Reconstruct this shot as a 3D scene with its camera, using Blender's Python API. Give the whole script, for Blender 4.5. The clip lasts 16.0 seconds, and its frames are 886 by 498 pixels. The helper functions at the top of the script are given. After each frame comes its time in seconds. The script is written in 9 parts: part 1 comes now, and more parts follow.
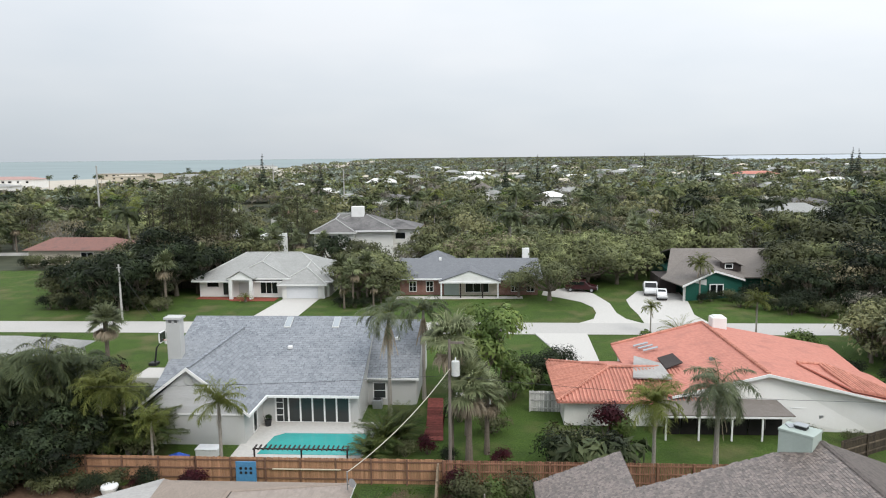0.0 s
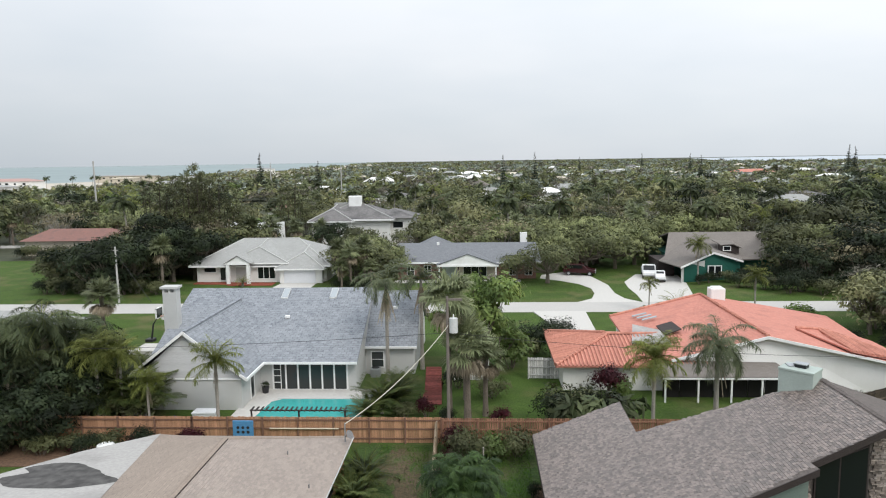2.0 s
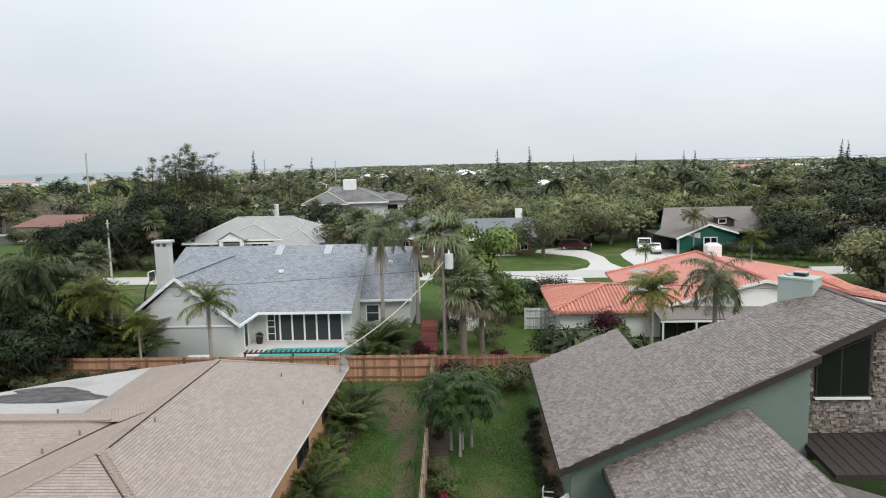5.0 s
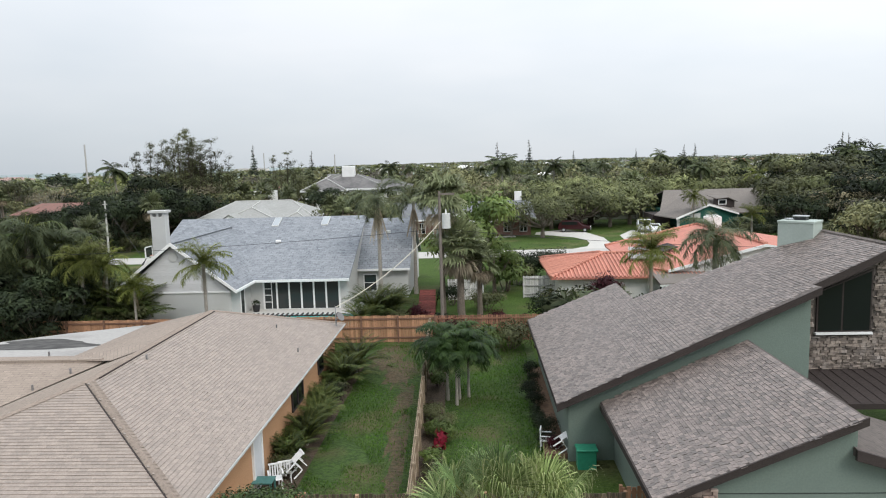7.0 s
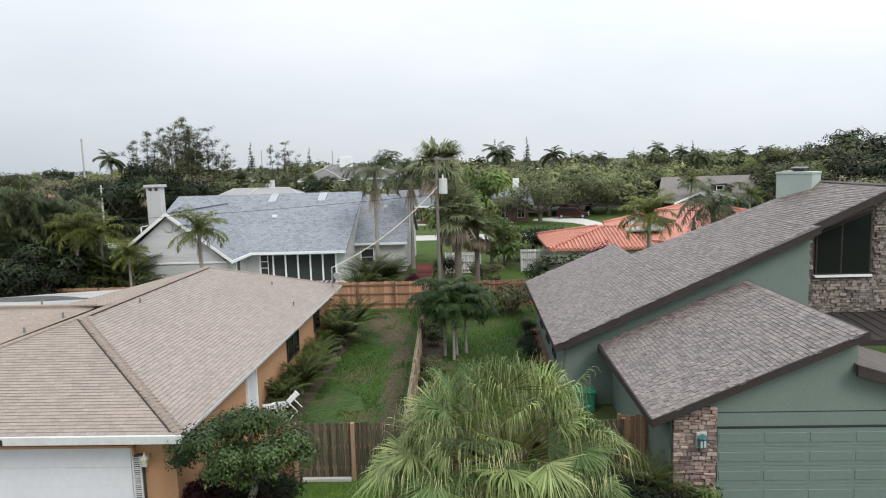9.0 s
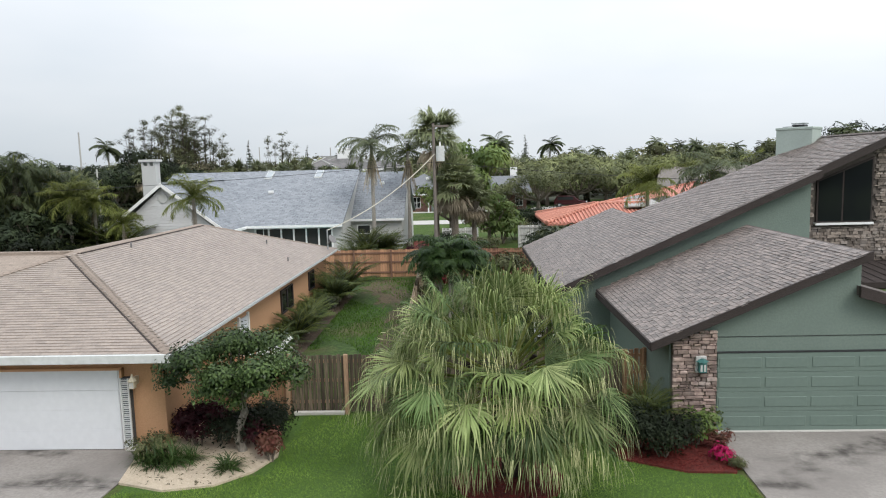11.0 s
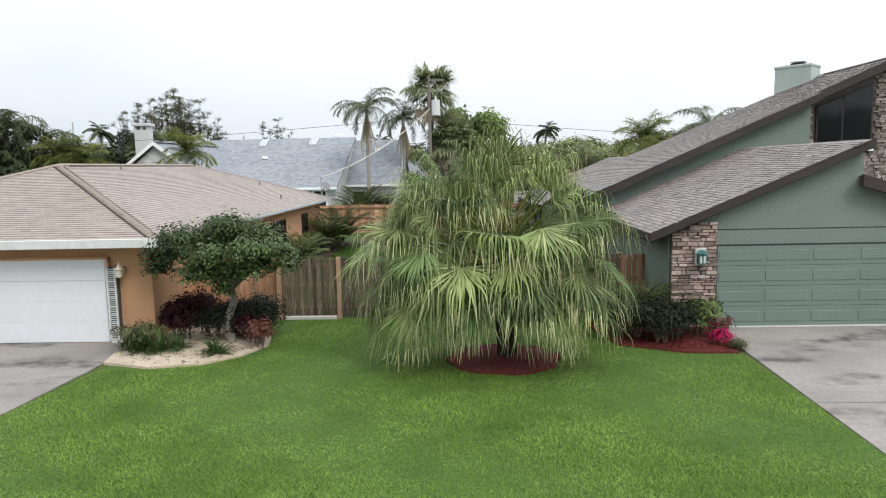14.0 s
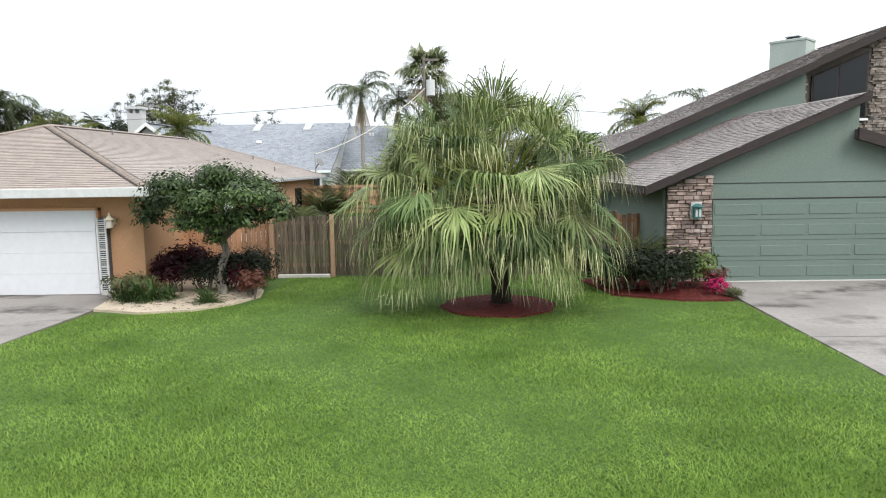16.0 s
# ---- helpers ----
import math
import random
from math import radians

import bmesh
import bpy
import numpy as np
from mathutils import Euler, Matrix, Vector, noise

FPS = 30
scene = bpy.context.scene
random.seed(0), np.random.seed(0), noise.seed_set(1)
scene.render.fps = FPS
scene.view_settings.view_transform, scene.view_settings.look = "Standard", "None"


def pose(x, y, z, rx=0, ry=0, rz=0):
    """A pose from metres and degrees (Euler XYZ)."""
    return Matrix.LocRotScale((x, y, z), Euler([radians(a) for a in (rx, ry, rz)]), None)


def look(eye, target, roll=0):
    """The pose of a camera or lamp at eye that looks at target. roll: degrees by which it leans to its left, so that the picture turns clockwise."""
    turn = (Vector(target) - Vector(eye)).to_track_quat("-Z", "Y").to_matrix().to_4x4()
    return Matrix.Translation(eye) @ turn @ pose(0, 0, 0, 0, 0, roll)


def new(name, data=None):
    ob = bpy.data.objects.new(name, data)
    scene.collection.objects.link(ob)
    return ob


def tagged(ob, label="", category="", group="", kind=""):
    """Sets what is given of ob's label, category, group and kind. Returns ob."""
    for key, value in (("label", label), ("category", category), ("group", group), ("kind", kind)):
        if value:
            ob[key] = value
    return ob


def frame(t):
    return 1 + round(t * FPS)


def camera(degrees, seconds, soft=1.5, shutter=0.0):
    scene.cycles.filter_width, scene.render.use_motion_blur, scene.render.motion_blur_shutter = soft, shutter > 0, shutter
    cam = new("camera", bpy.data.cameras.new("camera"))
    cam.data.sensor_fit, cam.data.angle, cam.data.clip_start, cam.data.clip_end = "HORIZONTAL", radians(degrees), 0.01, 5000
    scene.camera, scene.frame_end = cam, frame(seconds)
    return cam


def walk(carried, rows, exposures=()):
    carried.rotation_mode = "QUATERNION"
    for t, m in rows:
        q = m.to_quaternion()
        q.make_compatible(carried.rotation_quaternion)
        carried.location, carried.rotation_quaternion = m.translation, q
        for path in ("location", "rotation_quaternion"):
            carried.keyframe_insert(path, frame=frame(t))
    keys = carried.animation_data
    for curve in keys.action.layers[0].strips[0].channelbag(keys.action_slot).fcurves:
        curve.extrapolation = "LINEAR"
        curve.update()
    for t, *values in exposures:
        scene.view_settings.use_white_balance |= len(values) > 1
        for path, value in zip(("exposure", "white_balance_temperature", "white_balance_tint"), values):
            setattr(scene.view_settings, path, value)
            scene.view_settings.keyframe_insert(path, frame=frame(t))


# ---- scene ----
cam = camera(65.0, 16.0, 1.1)
# seconds; x, y, z; yaw, pitch, roll
PATH = [
    (0.0, 0.026, 0.219, 21.682, 3.29, -7.73, -0.60),
    (0.5, 0.065, 0.162, 20.855, 3.27, -7.64, -0.69),
    (1.0, 0.083, 0.105, 20.080, 3.27, -7.56, -0.71),
    (1.5, 0.056, 0.054, 19.334, 3.19, -7.47, -0.80),
    (2.0, 0.036, 0.019, 18.616, 3.12, -7.41, -0.89),
    (2.5, 0.025, -0.034, 17.840, 3.08, -7.32, -0.91),
    (3.0, -0.019, -0.099, 17.063, 2.98, -7.24, -1.00),
    (3.5, -0.020, -0.134, 16.404, 2.94, -7.24, -1.09),
    (4.0, -0.038, -0.123, 15.699, 2.88, -7.13, -1.19),
    (6.5, 0.072, -0.012, 12.173, 2.58, -7.05, -1.43),
    (7.0, 0.120, -0.007, 11.654, 2.76, -7.17, -1.59),
    (7.5, 0.104, -0.064, 11.017, 2.71, -7.12, -1.60),
    (8.0, 0.104, -0.102, 10.461, 2.68, -7.10, -1.60),
    (8.5, 0.108, -0.112, 9.947, 2.60, -7.12, -1.61),
    (9.0, 0.126, -0.057, 9.374, 2.60, -7.06, -1.68),
    (11.5, 0.136, 0.053, 6.672, 2.39, -6.81, -1.41),
    (12.0, 0.123, 0.049, 6.153, 2.33, -6.76, -1.39),
    (12.5, 0.088, 0.060, 5.658, 2.20, -6.78, -1.30),
    (13.0, 0.073, 0.077, 5.206, 2.14, -6.75, -1.22),
    (13.5, 0.065, 0.071, 4.752, 2.09, -6.77, -1.20),
    (14.0, 0.083, 0.089, 4.306, 2.05, -6.77, -1.18),
    (14.5, 0.060, 0.095, 3.873, 1.86, -6.78, -1.10),
    (15.0, 0.075, 0.093, 3.550, 1.77, -6.76, -1.04),
    (15.5, 0.080, 0.080, 3.335, 1.68, -6.78, -0.98),
    (16.0, 0.062, 0.077, 3.109, 1.58, -6.80, -0.93),
]
walk(cam, [(t, pose(x, y, z, 90, 0, yaw) @ pose(0, 0, 0, pitch) @ pose(0, 0, 0, 0, 0, roll)) for t, x, y, z, yaw, pitch, roll in PATH],
     [(0.0, 0.0), (4.0, 0.0), (7.0, 0.04), (9.0, 0.08), (12.5, 0.16), (14.5, 0.36), (16.0, 0.52)])

# ---- sky and sun: bright overcast ----
world = bpy.data.worlds.new("overcast_sky")
scene.world = world
world.use_nodes = True
wt = world.node_tree
wt.nodes.clear()


def wnode(kind, **inputs):
    n = wt.nodes.new(kind)
    for k, v in inputs.items():
        n.inputs[k].default_value = v
    return n


w_sky = wnode("ShaderNodeTexSky")
w_sky.sky_type = "NISHITA"
w_sky.sun_disc = False
w_sky.sun_elevation, w_sky.sun_rotation = radians(53), radians(130)
w_dim = wnode("ShaderNodeVectorMath")
w_dim.operation = "SCALE"
w_dim.inputs["Scale"].default_value = 0.10
w_co = wnode("ShaderNodeTexCoord")
w_map = wnode("ShaderNodeMapping")
w_map.inputs["Scale"].default_value = (1.0, 1.0, 3.2)
w_noise = wnode("ShaderNodeTexNoise", Scale=1.7, Detail=4.0, Roughness=0.5)
w_ramp = wnode("ShaderNodeValToRGB")
w_ramp.color_ramp.elements[0].position, w_ramp.color_ramp.elements[0].color = 0.30, (0.725, 0.80, 0.875, 1)
w_ramp.color_ramp.elements[1].position, w_ramp.color_ramp.elements[1].color = 0.70, (0.90, 0.935, 0.98, 1)
w_mix = wnode("ShaderNodeMix")
w_mix.data_type = "RGBA"
w_mix.inputs["Factor"].default_value = 0.93
w_out = wnode("ShaderNodeOutputWorld")
w_bg = wnode("ShaderNodeBackground", Strength=1.0)
wl = wt.links.new
wl(w_sky.outputs[0], w_dim.inputs[0])
wl(w_co.outputs["Generated"], w_map.inputs["Vector"])
wl(w_map.outputs[0], w_noise.inputs["Vector"])
wl(w_noise.outputs["Fac"], w_ramp.inputs[0])
wl(w_dim.outputs[0], w_mix.inputs["A"])
wl(w_ramp.outputs[0], w_mix.inputs["B"])
# an overcast dome: brighter towards the zenith, and a little towards the east
w_sep = wnode("ShaderNodeSeparateXYZ")
w_up = wnode("ShaderNodeMath")
w_up.operation, w_up.inputs[1].default_value, w_up.inputs[2].default_value = "MULTIPLY_ADD", 1.22, 0.845
w_max = wnode("ShaderNodeMath")
w_max.operation, w_max.inputs[1].default_value = "MAXIMUM", 0.0
w_east = wnode("ShaderNodeMath")
w_east.operation, w_east.inputs[1].default_value = "MULTIPLY_ADD", 0.16
w_dome = wnode("ShaderNodeVectorMath")
w_dome.operation = "SCALE"
wl(w_co.outputs["Generated"], w_sep.inputs[0])
wl(w_sep.outputs["Z"], w_max.inputs[0])
wl(w_max.outputs[0], w_up.inputs[0])
wl(w_sep.outputs["X"], w_east.inputs[0])
wl(w_up.outputs[0], w_east.inputs[2])
wl(w_mix.outputs["Result"], w_dome.inputs[0])
wl(w_east.outputs[0], w_dome.inputs["Scale"])
wl(w_dome.outputs[0], w_bg.inputs["Color"])
wl(w_bg.outputs[0], w_out.inputs[0])

sun = new("sun", bpy.data.lights.new("sun", "SUN"))
sun.data.energy, sun.data.angle, sun.data.color = 1.6, radians(24), (1.0, 0.955, 0.89)
sun.matrix_world = look((38, -26, 62), (0, 20, 0))
scene.view_settings.exposure = 0.0

# ---- materials ----


def nt(name):
    m = bpy.data.materials.new(name)
    m.use_nodes = True
    t = m.node_tree
    t.nodes.clear()
    out = t.nodes.new("ShaderNodeOutputMaterial")
    b = t.nodes.new("ShaderNodeBsdfPrincipled")
    t.links.new(b.outputs[0], out.inputs[0])
    return m, t, b


def mixc(t, fac, a, b, mode="MIX"):
    n = t.nodes.new("ShaderNodeMix")
    n.data_type, n.blend_type = "RGBA", mode
    for key, v in (("Factor", fac), ("A", a), ("B", b)):
        if isinstance(v, (int, float, tuple)):
            n.inputs[key].default_value = (*v, 1) if isinstance(v, tuple) else v
        else:
            t.links.new(v, n.inputs[key])
    return n.outputs["Result"]


def coords(t, kind="Object", scale=(1, 1, 1)):
    c = t.nodes.new("ShaderNodeTexCoord")
    m = t.nodes.new("ShaderNodeMapping")
    m.inputs["Scale"].default_value = scale
    t.links.new(c.outputs[kind], m.inputs[0])
    return m.outputs[0]


def noise_fac(t, vec, scale, lo=0.35, hi=0.65, detail=4.0):
    n = t.nodes.new("ShaderNodeTexNoise")
    n.inputs["Scale"].default_value, n.inputs["Detail"].default_value = scale, detail
    t.links.new(vec, n.inputs["Vector"])
    r = t.nodes.new("ShaderNodeMapRange")
    r.inputs["From Min"].default_value, r.inputs["From Max"].default_value = lo, hi
    t.links.new(n.outputs["Fac"], r.inputs["Value"])
    return r.outputs[0]


def rand_fac(t, kind):
    if kind == "island":
        return t.nodes.new("ShaderNodeNewGeometry").outputs["Random Per Island"]
    return t.nodes.new("ShaderNodeObjectInfo").outputs["Random"]


def bump(t, b, height, strength, distance=0.02):
    n = t.nodes.new("ShaderNodeBump")
    n.inputs["Strength"].default_value, n.inputs["Distance"].default_value = strength, distance
    t.links.new(height, n.inputs["Height"])
    t.links.new(n.outputs[0], b.inputs["Normal"])


def surface(name, c1, c2, fine=8.0, coarse=0.6, c3=None, rough=0.85, bump_by=0.3, vec="Object", vary=None, vary_by=0.25, stretch=(1, 1, 1), metal=0.0, amount3=0.5, gloss=0.3):
    """A surface with grain between c1 and c2, and larger stains of c3."""
    m, t, b = nt(name)
    if vec == "World":
        pos = t.nodes.new("ShaderNodeNewGeometry")
        mp = t.nodes.new("ShaderNodeMapping")
        mp.inputs["Scale"].default_value = stretch
        t.links.new(pos.outputs["Position"], mp.inputs[0])
        v = mp.outputs[0]
    else:
        v = coords(t, vec, stretch)
    f = noise_fac(t, v, fine)
    col = mixc(t, f, c1, c2)
    if c3:
        g = noise_fac(t, v, coarse, 0.5, 0.72, 6.0)
        s = t.nodes.new("ShaderNodeMath")
        s.operation = "MULTIPLY"
        s.inputs[1].default_value = amount3
        t.links.new(g, s.inputs[0])
        col = mixc(t, s.outputs[0], col, c3)
    if vary:
        r = t.nodes.new("ShaderNodeMapRange")
        r.inputs["To Min"].default_value, r.inputs["To Max"].default_value = 1 - vary_by, 1 + vary_by
        t.links.new(rand_fac(t, vary), r.inputs["Value"])
        s = t.nodes.new("ShaderNodeVectorMath")
        s.operation = "SCALE"
        t.links.new(col, s.inputs[0])
        t.links.new(r.outputs[0], s.inputs["Scale"])
        col = s.outputs[0]
    t.links.new(col, b.inputs["Base Color"])
    b.inputs["Roughness"].default_value, b.inputs["Metallic"].default_value = rough, metal
    b.inputs["Specular IOR Level"].default_value = gloss
    if bump_by:
        bump(t, b, f, bump_by)
    return m


def courses(name, c1, c2, joint, w, h, gap=0.008, rough=0.9, c3=None, bump_by=0.5, offset=0.5, coarse=0.35, amount3=0.5):
    """Rows of pieces on the surface's own metres: far shingles, bricks, laps."""
    m, t, b = nt(name)
    v = coords(t, "UV")
    k = t.nodes.new("ShaderNodeTexBrick")
    k.offset = offset
    for key, val in (("Scale", 1.0), ("Brick Width", w), ("Row Height", h), ("Mortar Size", gap), ("Mortar Smooth", 0.3), ("Bias", 0.0)):
        k.inputs[key].default_value = val
    k.inputs["Color1"].default_value, k.inputs["Color2"].default_value, k.inputs["Mortar"].default_value = (*c1, 1), (*c2, 1), (*joint, 1)
    t.links.new(v, k.inputs["Vector"])
    o = coords(t, "Object")
    col = mixc(t, noise_fac(t, o, 6.0), k.outputs["Color"], tuple(x * 0.82 for x in c1))
    if c3:
        g = noise_fac(t, o, coarse, 0.48, 0.75, 6.0)
        s = t.nodes.new("ShaderNodeMath")
        s.operation = "MULTIPLY"
        s.inputs[1].default_value = amount3
        t.links.new(g, s.inputs[0])
        col = mixc(t, s.outputs[0], col, c3)
    t.links.new(col, b.inputs["Base Color"])
    b.inputs["Roughness"].default_value = rough
    b.inputs["Specular IOR Level"].default_value = 0.25
    inv = t.nodes.new("ShaderNodeMath")
    inv.operation = "SUBTRACT"
    inv.inputs[0].default_value = 1.0
    t.links.new(k.outputs["Fac"], inv.inputs[1])
    bump(t, b, inv.outputs[0], bump_by, 0.01)
    return m


def ribbed(name, c1, c2, period, rough=0.7, depth=0.6, c3=None, row=0.0):
    """Parallel ribs along the slope (u across), with optional rows."""
    m, t, b = nt(name)
    v = coords(t, "UV")
    w = t.nodes.new("ShaderNodeTexWave")
    w.wave_type, w.bands_direction, w.wave_profile = "BANDS", "X", "SIN"
    w.inputs["Scale"].default_value = 2 * math.pi / 20 / period
    t.links.new(v, w.inputs["Vector"])
    o = coords(t, "Object")
    col = mixc(t, noise_fac(t, o, 3.0), c1, c2)
    height = w.outputs["Fac"]
    if row:
        r = t.nodes.new("ShaderNodeTexWave")
        r.wave_type, r.bands_direction, r.wave_profile = "BANDS", "Y", "SAW"
        r.inputs["Scale"].default_value = 2 * math.pi / 20 / row
        t.links.new(v, r.inputs["Vector"])
        add = t.nodes.new("ShaderNodeMath")
        add.operation = "ADD"
        t.links.new(height, add.inputs[0])
        t.links.new(r.outputs["Fac"], add.inputs[1])
        height = add.outputs[0]
    if c3:
        col = mixc(t, noise_fac(t, o, 0.5, 0.55, 0.8, 6.0), col, c3)
    t.links.new(col, b.inputs["Base Color"])
    b.inputs["Roughness"].default_value = rough
    b.inputs["Specular IOR Level"].default_value = 0.25
    bump(t, b, height, depth, 0.05)
    return m


def leafy(name, c1, c2, vary="island", rough=0.55, through_light=0.22, c3=None, gloss=0.16, stands=0.11, stand_by=0.38, clump=0.0):
    m, t, b = nt(name)
    o = coords(t, "Object")
    pick = rand_fac(t, vary)
    if clump:
        blend = t.nodes.new("ShaderNodeMix")
        blend.inputs[0].default_value = clump
        t.links.new(pick, blend.inputs[2])
        t.links.new(noise_fac(t, o, 0.55, 0.36, 0.64, 2.0), blend.inputs[3])
        pick = blend.outputs[0]
    col = mixc(t, pick, c1, c2)
    col = mixc(t, noise_fac(t, o, 0.7, 0.4, 0.7), col, c3 or tuple(x * 0.7 for x in c1))
    inf = t.nodes.new("ShaderNodeObjectInfo")
    r = t.nodes.new("ShaderNodeMapRange")
    r.inputs["To Min"].default_value, r.inputs["To Max"].default_value = 0.65, 1.4
    t.links.new(inf.outputs["Random"], r.inputs["Value"])
    s = t.nodes.new("ShaderNodeVectorMath")
    s.operation = "SCALE"
    t.links.new(col, s.inputs[0])
    t.links.new(r.outputs[0], s.inputs["Scale"])
    col = s.outputs[0]
    stand = t.nodes.new("ShaderNodeMapRange")
    stand.inputs["To Min"].default_value, stand.inputs["To Max"].default_value = 1 - stand_by, 1 + stand_by
    t.links.new(noise_fac(t, o, stands, 0.38, 0.62, 2.0), stand.inputs["Value"])
    s = t.nodes.new("ShaderNodeVectorMath")
    s.operation = "SCALE"
    t.links.new(col, s.inputs[0])
    t.links.new(stand.outputs[0], s.inputs["Scale"])
    col = s.outputs[0]
    t.links.new(col, b.inputs["Base Color"])
    b.inputs["Roughness"].default_value = rough
    b.inputs["Specular IOR Level"].default_value = gloss
    tr = t.nodes.new("ShaderNodeBsdfTranslucent")
    t.links.new(col, tr.inputs[0])
    mx = t.nodes.new("ShaderNodeMixShader")
    mx.inputs[0].default_value = through_light
    t.links.new(b.outputs[0], mx.inputs[1])
    t.links.new(tr.outputs[0], mx.inputs[2])
    t.links.new(mx.outputs[0], t.nodes["Material Output"].inputs[0])
    return m


MAT = {}
MAT["tab_tan"] = surface("tan_shingle", (0.302, 0.242, 0.200), (0.238, 0.191, 0.158), 14, vary="island", vary_by=0.13, c3=(0.212, 0.170, 0.141), coarse=0.5, amount3=0.4, vec="World", rough=0.52, gloss=1.0)
MAT["tab_tan_piece"] = surface("tan_shingle_piece", (0.302, 0.242, 0.200), (0.238, 0.191, 0.158), 14, vary="object", vary_by=0.13, c3=(0.212, 0.170, 0.141), coarse=0.5, amount3=0.4, vec="World", rough=0.52, gloss=1.0)
MAT["cap_tan"] = surface("tan_ridge_caps", (0.30, 0.242, 0.20), (0.24, 0.193, 0.16), 12, c3=(0.19, 0.153, 0.127), coarse=0.8)
# near-black colour that paints the shade under the patio cover
MAT["screen"] = surface("porch_shade_dark", (0.022, 0.020, 0.018), (0.014, 0.013, 0.012), 20, rough=0.95, bump_by=0.1)
MAT["roof_tan"] = courses("tan_shingle_courses", (0.36, 0.295, 0.245), (0.27, 0.22, 0.185), (0.12, 0.10, 0.085), 0.3, 0.14, c3=(0.22, 0.18, 0.15))
MAT["tab_grey"] = surface("grey_brown_shingle", (0.200, 0.158, 0.137), (0.130, 0.102, 0.089), 14, vary="island", vary_by=0.40, c3=(0.128, 0.104, 0.092), coarse=0.4, amount3=0.5, vec="World", rough=0.52, gloss=1.0)
MAT["tab_grey_piece"] = surface("grey_brown_shingle_piece", (0.200, 0.158, 0.137), (0.130, 0.102, 0.089), 14, vary="object", vary_by=0.40, c3=(0.128, 0.104, 0.092), coarse=0.4, amount3=0.5, vec="World", rough=0.52, gloss=1.0)
MAT["roof_grey"] = courses("grey_brown_courses", (0.16, 0.137, 0.125), (0.09, 0.078, 0.072), (0.05, 0.045, 0.042), 0.3, 0.14)
MAT["roof_blue"] = courses("blue_grey_shingles", (0.30, 0.318, 0.342), (0.145, 0.156, 0.178), (0.085, 0.093, 0.105), 0.42, 0.28, gap=0.02, c3=(0.32, 0.33, 0.345), coarse=0.2, amount3=0.35)
MAT["roof_pale"] = courses("pale_grey_roof", (0.37, 0.37, 0.355), (0.30, 0.30, 0.285), (0.18, 0.18, 0.17), 0.4, 0.3, c3=(0.25, 0.25, 0.235))
MAT["ridge_pale"] = surface("pale_ridge_mortar", (0.50, 0.50, 0.48), (0.40, 0.40, 0.385), 4, c3=(0.30, 0.30, 0.285))
MAT["roof_dark"] = courses("dark_grey_shingles", (0.205, 0.212, 0.225), (0.15, 0.157, 0.17), (0.08, 0.085, 0.09), 0.4, 0.25)
MAT["roof_brown"] = courses("weathered_brown_shingles", (0.22, 0.195, 0.175), (0.17, 0.15, 0.135), (0.09, 0.08, 0.07), 0.4, 0.2, c3=(0.14, 0.125, 0.11))
MAT["roof_stained"] = courses("stained_tile_roof", (0.21, 0.20, 0.195), (0.12, 0.115, 0.115), (0.07, 0.07, 0.07), 0.35, 0.35, c3=(0.05, 0.05, 0.05), coarse=0.3, amount3=0.9)
MAT["tile"] = ribbed("terracotta_barrel_tile", (0.54, 0.225, 0.17), (0.46, 0.185, 0.14), 0.3, c3=(0.36, 0.15, 0.118), row=0.42)
MAT["tile_solid"] = surface("terracotta", (0.55, 0.25, 0.185), (0.45, 0.19, 0.135), 5, c3=(0.30, 0.12, 0.09), vary="island", vary_by=0.15)
MAT["tile_old"] = ribbed("old_red_tile", (0.235, 0.115, 0.092), (0.18, 0.095, 0.08), 0.3, c3=(0.11, 0.078, 0.07))
MAT["stucco_orange"] = surface("peach_orange_stucco", (0.52, 0.30, 0.165), (0.47, 0.265, 0.145), 30, c3=(0.40, 0.23, 0.125), coarse=0.5, bump_by=0.4)
MAT["stucco_white"] = surface("white_stucco", (0.78, 0.77, 0.74), (0.70, 0.69, 0.66), 25, c3=(0.60, 0.58, 0.54), coarse=0.35, amount3=0.4)
MAT["stucco_grey"] = surface("pale_grey_stucco", (0.52, 0.52, 0.50), (0.47, 0.47, 0.455), 25, c3=(0.40, 0.40, 0.385), coarse=0.4)
MAT["sage"] = surface("sage_green_paint", (0.170, 0.215, 0.185), (0.152, 0.195, 0.168), 18, c3=(0.135, 0.172, 0.15), coarse=0.5, rough=0.65, bump_by=0.15)
MAT["sage_light"] = surface("pale_sage_paint", (0.40, 0.455, 0.415), (0.365, 0.415, 0.38), 14, c3=(0.30, 0.345, 0.315), rough=0.7, bump_by=0.15)
MAT["sage_door"] = surface("sage_door_enamel", (0.150, 0.198, 0.170), (0.140, 0.186, 0.160), 9, rough=0.45, bump_by=0.05, c3=(0.125, 0.168, 0.145), coarse=0.9)
MAT["brown_trim"] = surface("dark_brown_trim", (0.045, 0.034, 0.031), (0.032, 0.025, 0.023), 12, stretch=(1, 1, 6), rough=0.75, c3=(0.06, 0.047, 0.042))
MAT["white_trim"] = surface("white_paint", (0.80, 0.80, 0.79), (0.75, 0.75, 0.735), 10, c3=(0.64, 0.63, 0.60), coarse=0.8, rough=0.5, bump_by=0.05, amount3=0.35)
MAT["white_door"] = surface("white_door_enamel", (0.66, 0.67, 0.69), (0.63, 0.64, 0.66), 6, rough=0.4, bump_by=0.03, c3=(0.56, 0.57, 0.58), amount3=0.3)
